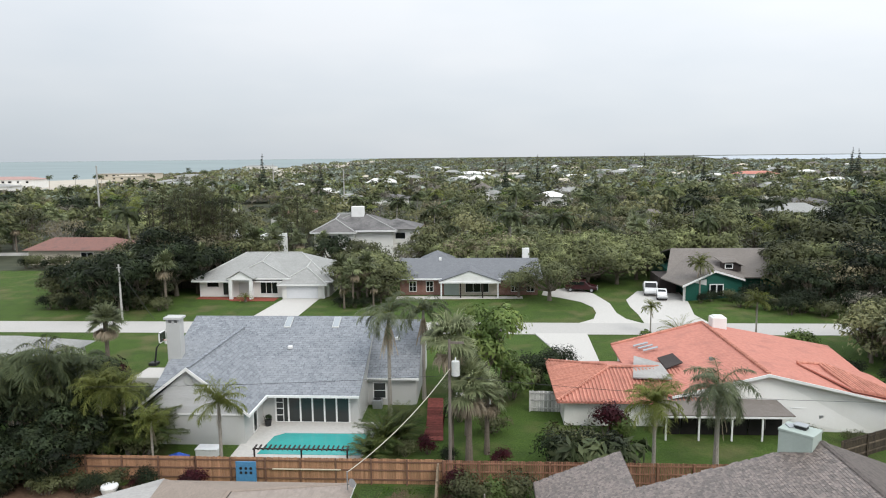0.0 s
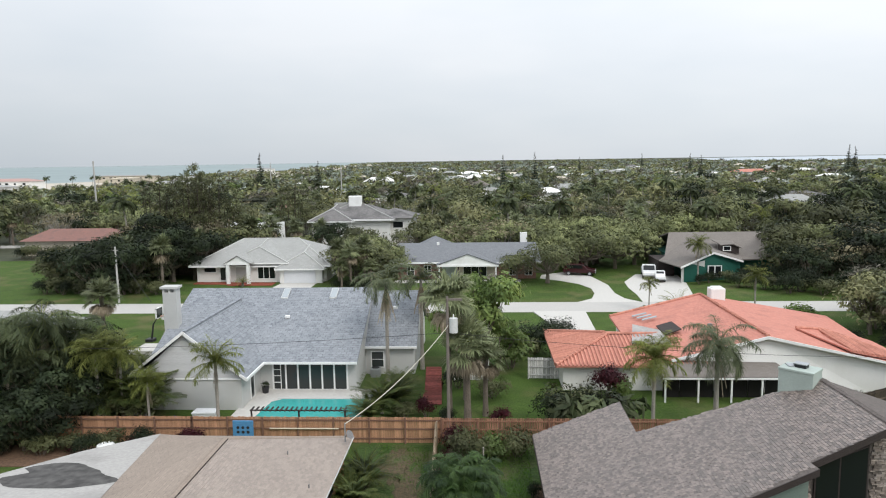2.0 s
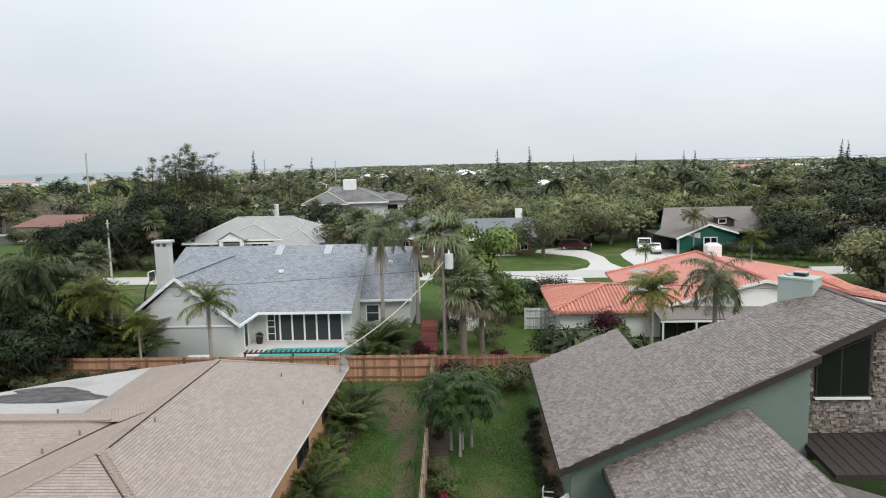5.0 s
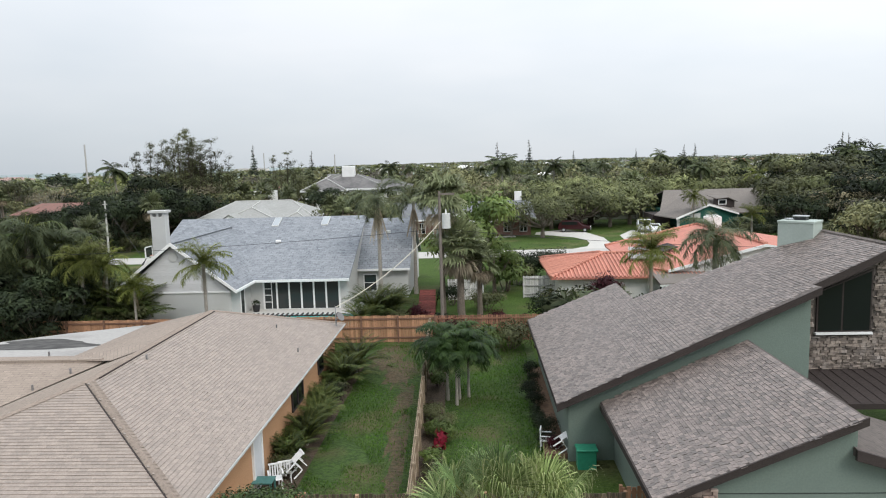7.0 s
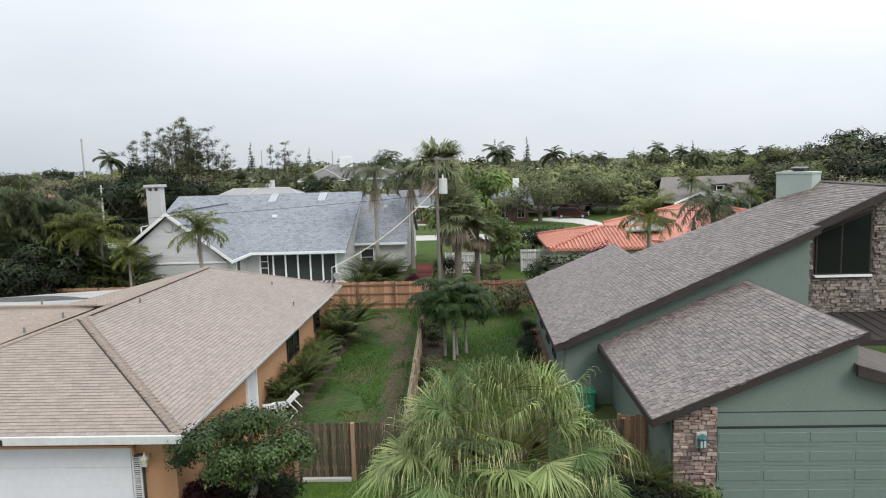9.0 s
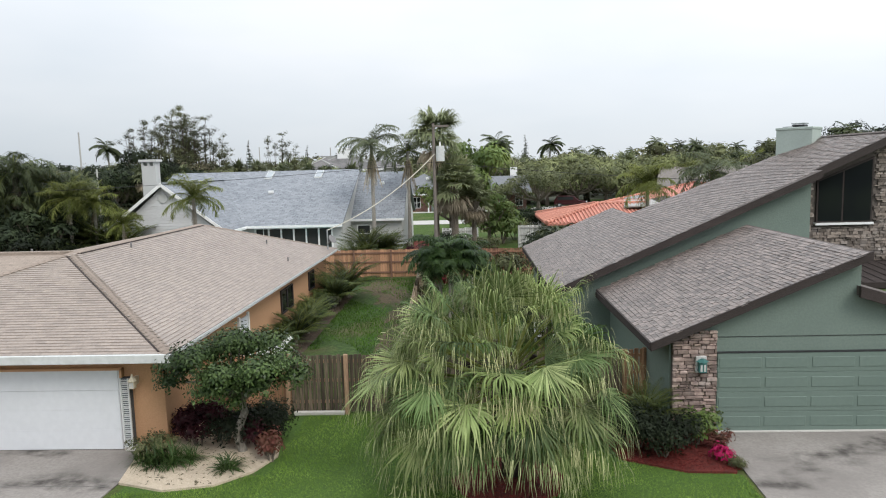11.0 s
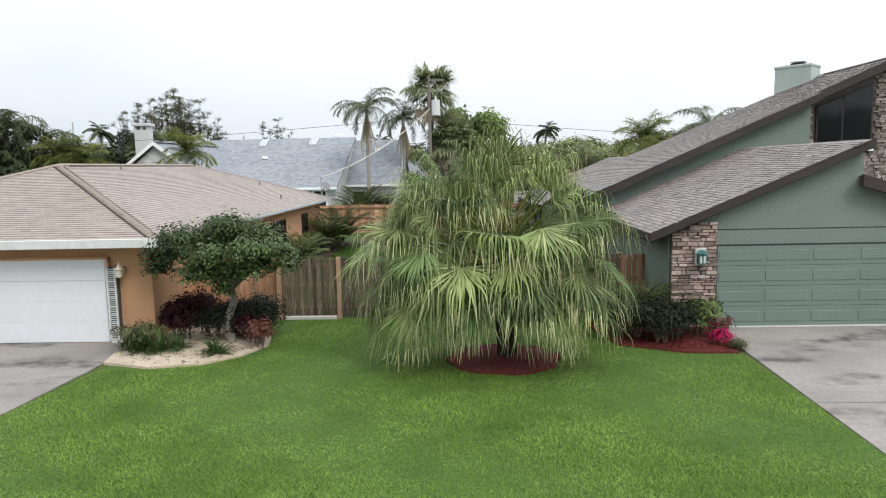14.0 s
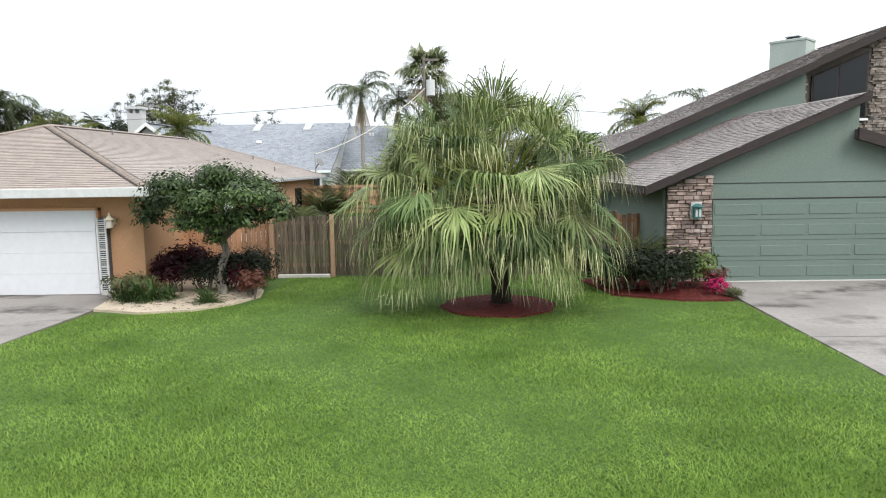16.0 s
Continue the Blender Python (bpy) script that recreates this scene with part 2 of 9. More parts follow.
MAT["membrane"] = surface("grey_roof_membrane", (0.40, 0.385, 0.365), (0.34, 0.325, 0.31), 6, c3=(0.22, 0.21, 0.20), coarse=0.35, amount3=0.6)
MAT["gutter_white"] = surface("aged_gutter_enamel", (0.60, 0.61, 0.60), (0.54, 0.55, 0.54), 9, c3=(0.44, 0.43, 0.40), coarse=1.1, rough=0.5, bump_by=0.05)
MAT["stain"] = surface("dark_ponding_stain", (0.055, 0.052, 0.05), (0.11, 0.105, 0.10), 2, c3=(0.035, 0.034, 0.033))
MAT["stone"] = surface("ledge_stone", (0.36, 0.275, 0.235), (0.24, 0.175, 0.155), 9, vary="object", vary_by=0.5, c3=(0.37, 0.34, 0.33), coarse=2.0, vec="World")
MAT["stone_rest"] = surface("ledge_stone_rest", (0.27, 0.225, 0.19), (0.17, 0.14, 0.12), 9, vary="island", vary_by=0.5, c3=(0.36, 0.33, 0.31), coarse=2.0)
MAT["mortar"] = surface("stone_bed", (0.13, 0.11, 0.095), (0.10, 0.085, 0.075), 12)
MAT["brick"] = courses("red_brick", (0.28, 0.135, 0.105), (0.17, 0.085, 0.07), (0.30, 0.25, 0.22), 0.42, 0.14, gap=0.02, c3=(0.36, 0.27, 0.23), coarse=1.2)
MAT["cedar"] = surface("new_cedar", (0.46, 0.255, 0.15), (0.37, 0.20, 0.115), 4, vec="World", stretch=(6, 6, 0.6), vary="object", vary_by=0.22, c3=(0.28, 0.16, 0.10), coarse=0.5)
MAT["cedar_rest"] = surface("new_cedar_boards", (0.46, 0.255, 0.15), (0.37, 0.20, 0.115), 6, stretch=(6, 6, 0.6), vary="island", vary_by=0.18, c3=(0.28, 0.16, 0.10), coarse=0.5)
MAT["cedar_red"] = surface("red_stained_boards", (0.30, 0.155, 0.10), (0.20, 0.10, 0.068), 6, stretch=(6, 6, 0.6), vary="island", vary_by=0.35)
MAT["deck_red"] = surface("red_stained_planks", (0.27, 0.075, 0.06), (0.17, 0.05, 0.042), 5, vary="object", vary_by=0.3, vec="World")
MAT["post_dark"] = surface("dark_post_timber", (0.22, 0.125, 0.085), (0.15, 0.085, 0.06), 8, stretch=(5, 5, 0.6))
MAT["oldwood"] = surface("weathered_boards", (0.165, 0.128, 0.09), (0.058, 0.045, 0.034), 4, stretch=(8, 8, 0.5), vary="object", vary_by=0.5, c3=(0.045, 0.037, 0.03), coarse=0.6, amount3=0.8, vec="World")
MAT["greywood"] = surface("silver_grey_boards", (0.62, 0.61, 0.59), (0.42, 0.41, 0.39), 5, stretch=(7, 7, 0.5), vary="object", vary_by=0.35, c3=(0.16, 0.15, 0.14), vec="World")
MAT["post"] = surface("post_timber", (0.40, 0.235, 0.14), (0.30, 0.17, 0.10), 8, stretch=(5, 5, 0.6))


def drive_concrete(name):
    """Pale worn concrete with dark streaky oil and mildew stains."""
    m, t, b = nt(name)
    o = coords(t, "Object")
    grain = noise_fac(t, o, 14.0)
    col = mixc(t, grain, (0.285, 0.258, 0.235), (0.232, 0.210, 0.191))
    col = mixc(t, noise_fac(t, o, 0.5, 0.4, 0.7, 5.0), col, (0.190, 0.170, 0.155))
    streak = noise_fac(t, coords(t, "Object", (0.42, 1.0, 1.0)), 0.75, 0.52, 0.64, 8.0)
    spot = noise_fac(t, o, 2.2, 0.35, 0.6, 6.0)
    k = t.nodes.new("ShaderNodeMath")
    k.operation = "MULTIPLY"
    t.links.new(streak, k.inputs[0])
    t.links.new(spot, k.inputs[1])
    col = mixc(t, k.outputs[0], col, (0.060, 0.052, 0.046))
    t.links.new(col, b.inputs["Base Color"])
    b.inputs["Roughness"].default_value = 0.9
    bump(t, b, grain, 0.3)
    return m


MAT["concrete"] = drive_concrete("driveway_concrete")
MAT["thatch"] = surface("lawn_thatch", (0.068, 0.128, 0.020), (0.038, 0.075, 0.013), 16, c3=(0.054, 0.100, 0.017), coarse=0.5)
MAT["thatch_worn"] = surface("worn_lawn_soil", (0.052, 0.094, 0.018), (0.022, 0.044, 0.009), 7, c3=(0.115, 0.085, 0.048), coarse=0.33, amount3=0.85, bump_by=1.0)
MAT["concrete_clean"] = surface("pale_concrete", (0.54, 0.52, 0.485), (0.48, 0.46, 0.43), 5, c3=(0.50, 0.48, 0.45), coarse=0.25)
MAT["road"] = surface("bleached_asphalt", (0.46, 0.44, 0.415), (0.41, 0.395, 0.37), 7, c3=(0.39, 0.375, 0.355), coarse=0.2)
MAT["seam"] = surface("dark_joint", (0.17, 0.16, 0.15), (0.13, 0.12, 0.11), 9)
MAT["sand"] = surface("pale_sand", (0.60, 0.50, 0.38), (0.50, 0.41, 0.31), 25, c3=(0.34, 0.27, 0.20), coarse=1.6, bump_by=0.8)
MAT["mulch"] = surface("red_mulch", (0.22, 0.040, 0.030), (0.085, 0.018, 0.015), 45, c3=(0.05, 0.022, 0.018), coarse=4.0, bump_by=1.0)
MAT["mulch_orange"] = surface("orange_mulch", (0.33, 0.085, 0.05), (0.22, 0.05, 0.035), 30, c3=(0.10, 0.04, 0.03), coarse=3.0, bump_by=1.0)
MAT["bare_soil"] = surface("trodden_soil", (0.112, 0.080, 0.046), (0.056, 0.048, 0.026), 7, c3=(0.050, 0.082, 0.022), coarse=0.8, amount3=0.9, bump_by=1.0)
# orange soil, its colour darkened for the palms' shadows by the back fence
MAT["soil"] = surface("orange_soil", (0.17, 0.105, 0.066), (0.11, 0.068, 0.045), 6, c3=(0.06, 0.043, 0.031), coarse=0.4)
MAT["black"] = surface("black_metal", (0.022, 0.022, 0.024), (0.03, 0.03, 0.032), 20, rough=0.45, bump_by=0.05)
MAT["pipe"] = surface("lead_pipe", (0.22, 0.21, 0.21), (0.15, 0.145, 0.14), 20, rough=0.6, bump_by=0.05)
MAT["steel"] = surface("galvanised", (0.45, 0.46, 0.47), (0.36, 0.37, 0.38), 14, rough=0.45, metal=0.6, bump_by=0.05)
MAT["pole"] = surface("weathered_pole", (0.22, 0.19, 0.165), (0.14, 0.12, 0.105), 8, stretch=(5, 5, 0.4))
MAT["concrete_pole"] = surface("concrete_pole", (0.45, 0.44, 0.42), (0.38, 0.37, 0.35), 6)
MAT["plastic_white"] = surface("white_plastic", (0.80, 0.80, 0.80), (0.74, 0.74, 0.74), 6, rough=0.4, bump_by=0.03)
MAT["slate_paint"] = surface("slate_grey_paint", (0.085, 0.095, 0.105), (0.065, 0.072, 0.08), 12, rough=0.7)
MAT["teal"] = surface("teal_paint", (0.06, 0.17, 0.155), (0.05, 0.14, 0.13), 8, rough=0.5, bump_by=0.05)
MAT["bin_green"] = surface("green_plastic", (0.035, 0.26, 0.155), (0.03, 0.22, 0.13), 8, rough=0.45, bump_by=0.05)
MAT["blue_board"] = surface("blue_paint", (0.09, 0.26, 0.46), (0.075, 0.22, 0.40), 8, rough=0.5, bump_by=0.05)
MAT["tarp"] = surface("bright_blue_plastic", (0.04, 0.12, 0.60), (0.035, 0.10, 0.5), 5, rough=0.4)
MAT["hibiscus"] = leafy("magenta_flowers", (0.42, 0.012, 0.10), (0.30, 0.01, 0.06))
MAT["bougain"] = leafy("pink_flowers", (0.62, 0.10, 0.25), (0.5, 0.06, 0.2))
MAT["ti"] = leafy("burgundy_leaves", (0.045, 0.010, 0.015), (0.085, 0.015, 0.022))
MAT["ti_red"] = leafy("red_leaves", (0.26, 0.014, 0.035), (0.15, 0.01, 0.02))
MAT["croton"] = leafy("bronze_leaves", (0.22, 0.075, 0.06), (0.10, 0.07, 0.035))
MAT["palm_leaf"] = leafy("fan_palm_green", (0.075, 0.118, 0.030), (0.40, 0.445, 0.20), c3=(0.145, 0.195, 0.064), rough=0.5, through_light=0.12, stands=0.7, stand_by=0.25)
MAT["palm_leaf_b"] = leafy("fan_palm_yellow_green", (0.115, 0.158, 0.044), (0.36, 0.405, 0.17), c3=(0.16, 0.198, 0.066), rough=0.5, through_light=0.12, stands=0.7, stand_by=0.25)
MAT["palm_leaf_c"] = leafy("fan_palm_deep_green", (0.045, 0.082, 0.025), (0.20, 0.26, 0.11), c3=(0.085, 0.130, 0.042), rough=0.5, through_light=0.12, stands=0.7, stand_by=0.25)
MAT["palm_tip"] = leafy("pale_palm_tips", (0.18, 0.225, 0.086), (0.50, 0.515, 0.285), c3=(0.37, 0.345, 0.185), rough=0.4, stands=0.7, stand_by=0.2)
MAT["sabal_leaf"] = leafy("sabal_green", (0.155, 0.185, 0.092), (0.31, 0.33, 0.18), c3=(0.105, 0.125, 0.065))
MAT["dead_leaf"] = leafy("dead_fronds", (0.44, 0.37, 0.27), (0.29, 0.235, 0.165), through_light=0.2)
MAT["queen_leaf"] = leafy("feather_palm_green", (0.155, 0.185, 0.046), (0.33, 0.345, 0.10), c3=(0.095, 0.118, 0.034), through_light=0.42)
MAT["coco_leaf"] = leafy("dark_feather_green", (0.070, 0.092, 0.042), (0.135, 0.155, 0.075), c3=(0.05, 0.065, 0.034))
MAT["xmas_leaf"] = leafy("adonidia_green", (0.022, 0.048, 0.012), (0.072, 0.120, 0.032), c3=(0.014, 0.032, 0.009), rough=0.45, gloss=0.2, stand_by=0.15)
MAT["areca_leaf"] = leafy("areca_green", (0.042, 0.068, 0.019), (0.135, 0.150, 0.046), c3=(0.026, 0.044, 0.013), stand_by=0.2)
MAT["oak_leaf"] = leafy("oak_green", (0.080, 0.089, 0.038), (0.150, 0.155, 0.070), c3=(0.050, 0.057, 0.028), through_light=0.14, clump=0.82)
MAT["grape_leaf"] = leafy("sea_grape_green", (0.130, 0.148, 0.062), (0.245, 0.258, 0.116), c3=(0.080, 0.092, 0.043), through_light=0.14, clump=0.82)
MAT["bright_leaf"] = leafy("bright_green", (0.085, 0.135, 0.030), (0.165, 0.205, 0.058), c3=(0.05, 0.085, 0.022), gloss=0.2, through_light=0.14, clump=0.6)
MAT["dark_leaf"] = leafy("dark_green", (0.018, 0.027, 0.013), (0.040, 0.053, 0.023), c3=(0.012, 0.018, 0.010), gloss=0.12, through_light=0.15, clump=0.82)
MAT["brown_leaf"] = leafy("brownish_green", (0.165, 0.145, 0.085), (0.23, 0.20, 0.125), c3=(0.10, 0.09, 0.058), through_light=0.14, clump=0.82)
MAT["olive_leaf"] = leafy("olive_green", (0.158, 0.158, 0.074), (0.250, 0.246, 0.120), c3=(0.095, 0.097, 0.048), through_light=0.14, clump=0.82)
MAT["twig_leaf"] = leafy("grey_twigs", (0.13, 0.118, 0.092), (0.20, 0.182, 0.145), c3=(0.09, 0.082, 0.062), through_light=0.14, clump=0.82)
MAT["queen_grey"] = leafy("greyish_feather_green", (0.095, 0.115, 0.06), (0.18, 0.20, 0.115), c3=(0.065, 0.08, 0.046))
MAT["strap_leaf"] = leafy("strap_green", (0.045, 0.085, 0.025), (0.10, 0.155, 0.05), c3=(0.03, 0.055, 0.018), rough=0.4)
# leaf of the silver tree, also spread through the far woods as haze
MAT["grey_leaf"] = leafy("silver_haze_green", (0.22, 0.25, 0.20), (0.30, 0.33, 0.28), c3=(0.15, 0.18, 0.14), through_light=0.14, clump=0.82)
MAT["ligustrum"] = leafy("small_tree_green", (0.020, 0.038, 0.012), (0.105, 0.155, 0.050), c3=(0.020, 0.034, 0.013), rough=0.34, through_light=0.12)
MAT["pine_leaf"] = leafy("pine_green", (0.030, 0.042, 0.028), (0.05, 0.066, 0.04))
MAT["bark"] = surface("bark", (0.20, 0.165, 0.13), (0.12, 0.10, 0.08), 9, stretch=(3, 3, 1), bump_by=0.9)
MAT["bark_pale"] = surface("pale_bark", (0.36, 0.33, 0.29), (0.25, 0.23, 0.20), 7, stretch=(3, 3, 1), bump_by=0.7)
MAT["cedar_post"] = surface("gate_post_timber", (0.42, 0.27, 0.175), (0.31, 0.195, 0.125), 8, stretch=(5, 5, 0.6))
MAT["lap"] = surface("pale_grey_lap_board", (0.58, 0.58, 0.58), (0.53, 0.53, 0.53), 6, stretch=(0.5, 1, 4), rough=0.6, vary="object", vary_by=0.05)
MAT["mulch_bits"] = leafy("red_bark_chips", (0.24, 0.035, 0.028), (0.11, 0.022, 0.018), through_light=0.0, gloss=0.1)
MAT["bed_soil"] = surface("dark_bed_soil", (0.105, 0.075, 0.052), (0.05, 0.037, 0.028), 14, c3=(0.16, 0.115, 0.08), coarse=0.8, bump_by=0.9)
MAT["side_boards"] = surface("pale_side_boards", (0.34, 0.27, 0.19), (0.22, 0.17, 0.12), 6, stretch=(6, 6, 0.6), vary="island", vary_by=0.25)
MAT["cream"] = surface("cream_enamel", (0.62, 0.55, 0.42), (0.52, 0.46, 0.35), 20, rough=0.5)
MAT["bark_mottled"] = surface("mottled_bark", (0.26, 0.235, 0.20), (0.13, 0.115, 0.095), 9, stretch=(3, 3, 1), bump_by=0.9, c3=(0.34, 0.32, 0.28), coarse=4.0)
MAT["bark_dark"] = surface("dark_fibre_trunk", (0.055, 0.04, 0.03), (0.03, 0.022, 0.018), 14, stretch=(3, 3, 1), bump_by=1.0)
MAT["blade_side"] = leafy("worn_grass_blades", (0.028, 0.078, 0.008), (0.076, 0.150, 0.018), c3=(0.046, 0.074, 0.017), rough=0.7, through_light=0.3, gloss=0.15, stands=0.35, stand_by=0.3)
MAT["blade"] = leafy("grass_blades", (0.084, 0.157, 0.023), (0.262, 0.368, 0.077), c3=(0.100, 0.172, 0.027), gloss=0.15, rough=0.7, through_light=0.35, stands=1.1, stand_by=0.09)


def lawn_material():
    m, t, b = nt("lawn")
    o = coords(t, "Object")
    fine = noise_fac(t, o, 9.0, 0.3, 0.7, 6.0)
    col = mixc(t, fine, (0.036, 0.070, 0.013), (0.080, 0.125, 0.026))
    col = mixc(t, noise_fac(t, o, 0.45, 0.45, 0.75, 5.0), col, (0.046, 0.072, 0.019))
    dry = noise_fac(t, coords(t, "Object", (1, 1, 1)), 0.22, 0.52, 0.74, 6.0)
    s = t.nodes.new("ShaderNodeMath")
    s.operation = "MULTIPLY"
    s.inputs[1].default_value = 0.7
    t.links.new(dry, s.inputs[0])
    col = mixc(t, s.outputs[0], col, (0.15, 0.125, 0.065))
    t.links.new(col, b.inputs["Base Color"])
    b.inputs["Roughness"].default_value = 0.9
    b.inputs["Specular IOR Level"].default_value = 0.15
    bump(t, b, fine, 0.8, 0.05)
    return m


def glass_material(name, tint, rough=0.06):
    m, t, b = nt(name)
    b.inputs["Base Color"].default_value = (*tint, 1)
    b.inputs["Roughness"].default_value = rough
    b.inputs["Specular IOR Level"].default_value = 0.35
    b.inputs["IOR"].default_value = 1.5
    return m


def water_material(name, colour, scale, strength, rough=0.12):
    m, t, b = nt(name)
    o = coords(t, "Object")
    f = noise_fac(t, o, scale, 0.3, 0.7, 3.0)
    t.links.new(mixc(t, noise_fac(t, o, scale * 0.08), colour, tuple(x * 1.25 for x in colour)), b.inputs["Base Color"])
    b.inputs["Roughness"].default_value = rough
    bump(t, b, f, strength, 0.05)
    return m


MAT["lawn"] = lawn_material()
MAT["glass"] = glass_material("dark_window_glass", (0.010, 0.012, 0.013))
MAT["glass_day"] = glass_material("window_glass", (0.035, 0.040, 0.039))
MAT["skylight"] = glass_material("skylight_glass", (0.34, 0.37, 0.39), 0.2)
MAT["pool_water"] = water_material("pool_water", (0.050, 0.31, 0.29), 2.0, 0.25)
MAT["sea"] = water_material("sea_water", (0.16, 0.205, 0.205), 0.05, 0.5, 0.5)
MAT["lagoon"] = water_material("lagoon_water", (0.34, 0.37, 0.40), 0.02, 0.3, 0.6)
MAT["beach"] = surface("beach_sand", (0.50, 0.45, 0.375), (0.43, 0.385, 0.32), 0.2, c3=(0.30, 0.28, 0.22), coarse=0.02, bump_by=0)
MAT["scrub"] = surface("scrub_ground", (0.035, 0.042, 0.022), (0.06, 0.062, 0.034), 0.3, c3=(0.03, 0.034, 0.022), coarse=0.03, bump_by=0)
MAT["car_maroon"] = surface("maroon_car_paint", (0.035, 0.008, 0.010), (0.04, 0.01, 0.012), 2, rough=0.2, bump_by=0)
MAT["car_white"] = surface("white_car_paint", (0.75, 0.75, 0.75), (0.72, 0.72, 0.72), 2, rough=0.25, bump_by=0)
MAT["tyre"] = surface("tyre_rubber", (0.02, 0.02, 0.02), (0.03, 0.03, 0.03), 20, rough=0.9)
MAT["house_green"] = surface("dark_green_paint", (0.012, 0.085, 0.062), (0.01, 0.07, 0.052), 8, rough=0.6, bump_by=0.1)
MAT["pink"] = surface("faded_pink_tile", (0.44, 0.29, 0.26), (0.36, 0.23, 0.205), 1.5, c3=(0.27, 0.18, 0.16))
MAT["beige"] = surface("beige_stucco", (0.58, 0.52, 0.42), (0.50, 0.45, 0.37), 3, c3=(0.42, 0.38, 0.31))
MAT["rope"] = surface("pale_cable", (0.55, 0.52, 0.44), (0.48, 0.45, 0.38), 20)

# ---- mesh tools ----


def add_uv(me):
    """Every face in its own metres: u level along the face, v up its slope."""
    n = len(me.polygons)
    if not n:
        return
    loops = len(me.loops)
    lv = np.empty(loops, np.int32)
    me.loops.foreach_get("vertex_index", lv)
    co = np.empty(len(me.vertices) * 3, np.float32)
    me.vertices.foreach_get("co", co)
    co = co.reshape(-1, 3)[lv]
    nor = np.empty(n * 3, np.float32)
    me.polygons.foreach_get("normal", nor)
    tot = np.empty(n, np.int32)
    me.polygons.foreach_get("loop_total", tot)
    nor = np.repeat(nor.reshape(-1, 3), tot, axis=0)
    flat = np.abs(nor[:, 2]) > 0.999
    u = np.stack([-nor[:, 1], nor[:, 0], np.zeros(len(nor))], 1)
    u[flat] = (1, 0, 0)
    u /= np.maximum(np.linalg.norm(u, axis=1, keepdims=True), 1e-6)
    v = np.cross(nor, u)
    uv = np.stack([(co * u).sum(1), (co * v).sum(1)], 1).astype(np.float32)
    me.uv_layers.new(name="UVMap").data.foreach_set("uv", uv.ravel())


class Geo:
    """Vertices and faces of one mesh."""

    def __init__(self):
        self.v, self.f = [], []

    def poly(self, *pts):
        n = len(self.v)
        self.v += [tuple(p) for p in pts]
        self.f.append(tuple(range(n, n + len(pts))))
        return self

    def prism(self, pts, shift):
        """A polygon extruded by a vector."""
        n, k = len(self.v), len(pts)
        self.v += [tuple(p) for p in pts] + [tuple(a + b for a, b in zip(p, shift)) for p in pts]
        self.f += [tuple(range(n, n + k)), tuple(range(n + 2 * k - 1, n + k - 1, -1))]
        self.f += [(n + i, n + k + i, n + k + (i + 1) % k, n + (i + 1) % k) for i in range(k)]
        return self

    def box(self, x0, y0, z0, x1, y1, z1):
        return self.prism([(x0, y0, z0), (x0, y1, z0), (x1, y1, z0), (x1, y0, z0)], (0, 0, z1 - z0))

    def obox(self, m, sx, sy, sz):
        """A box of that size, centred, under a matrix."""
        n = len(self.v)
        a, b, c = sx / 2, sy / 2, sz / 2
        self.v += [tuple(m @ Vector(p)) for p in ((-a, -b, -c), (-a, b, -c), (a, b, -c), (a, -b, -c), (-a, -b, c), (-a, b, c), (a, b, c), (a, -b, c))]
        self.f += [tuple(n + i for i in q) for q in ((0, 1, 2, 3), (7, 6, 5, 4), (0, 4, 5, 1), (1, 5, 6, 2), (2, 6, 7, 3), (3, 7, 4, 0))]
        return self

    def tube(self, pts, radii, k=8, cap=True):
        n = len(self.v)
        pts = [Vector(p) for p in pts]
        for i, p in enumerate(pts):
            d = (pts[min(i + 1, len(pts) - 1)] - pts[max(i - 1, 0)]).normalized()
            s = d.cross(Vector((0, 0, 1)) if abs(d.z) < 0.9 else Vector((1, 0, 0))).normalized()
            w = d.cross(s)
            r = radii[i] if isinstance(radii, (list, tuple)) else radii
            self.v += [tuple(p + (s * math.cos(2 * math.pi * j / k) + w * math.sin(2 * math.pi * j / k)) * r) for j in range(k)]
        for i in range(len(pts) - 1):
            a = n + i * k
            self.f += [(a + j, a + (j + 1) % k, a + k + (j + 1) % k, a + k + j) for j in range(k)]
        if cap:
            self.f += [tuple(range(n + k - 1, n - 1, -1)), tuple(range(n + (len(pts) - 1) * k, n + len(pts) * k))]
        return self

    def disc(self, c, r, k=24, z1=None, squash=1.0, wob=0.0):
        pts = [(c[0] + math.cos(2 * math.pi * i / k) * r * (1 + wob * math.sin(i * 2.3)), c[1] + math.sin(2 * math.pi * i / k) * r * squash * (1 + wob * math.cos(i * 1.7)), c[2]) for i in range(k)]
        return self.prism(pts, (0, 0, (z1 or c[2] + 0.01) - c[2]))

    def mesh(self, name, bevel=0.0):
        me = bpy.data.meshes.new(name)
        me.from_pydata(self.v, [], self.f)
        bm = bmesh.new()
        bm.from_mesh(me)
        bmesh.ops.recalc_face_normals(bm, faces=bm.faces)
        if bevel:
            es = [e for e in bm.edges if len(e.link_faces) == 2 and e.calc_face_angle(0) > 0.5]
            bmesh.ops.bevel(bm, geom=es, offset=bevel, segments=1, affect="EDGES", clamp_overlap=True)
        bm.to_mesh(me)
        bm.free()
        me.update()
        add_uv(me)
        return me


def thing(name, label, category, group="", kind="", at=(0, 0, 0)):
    ob = new(name)
    ob.location = at
    return tagged(ob, label, category, group, kind)


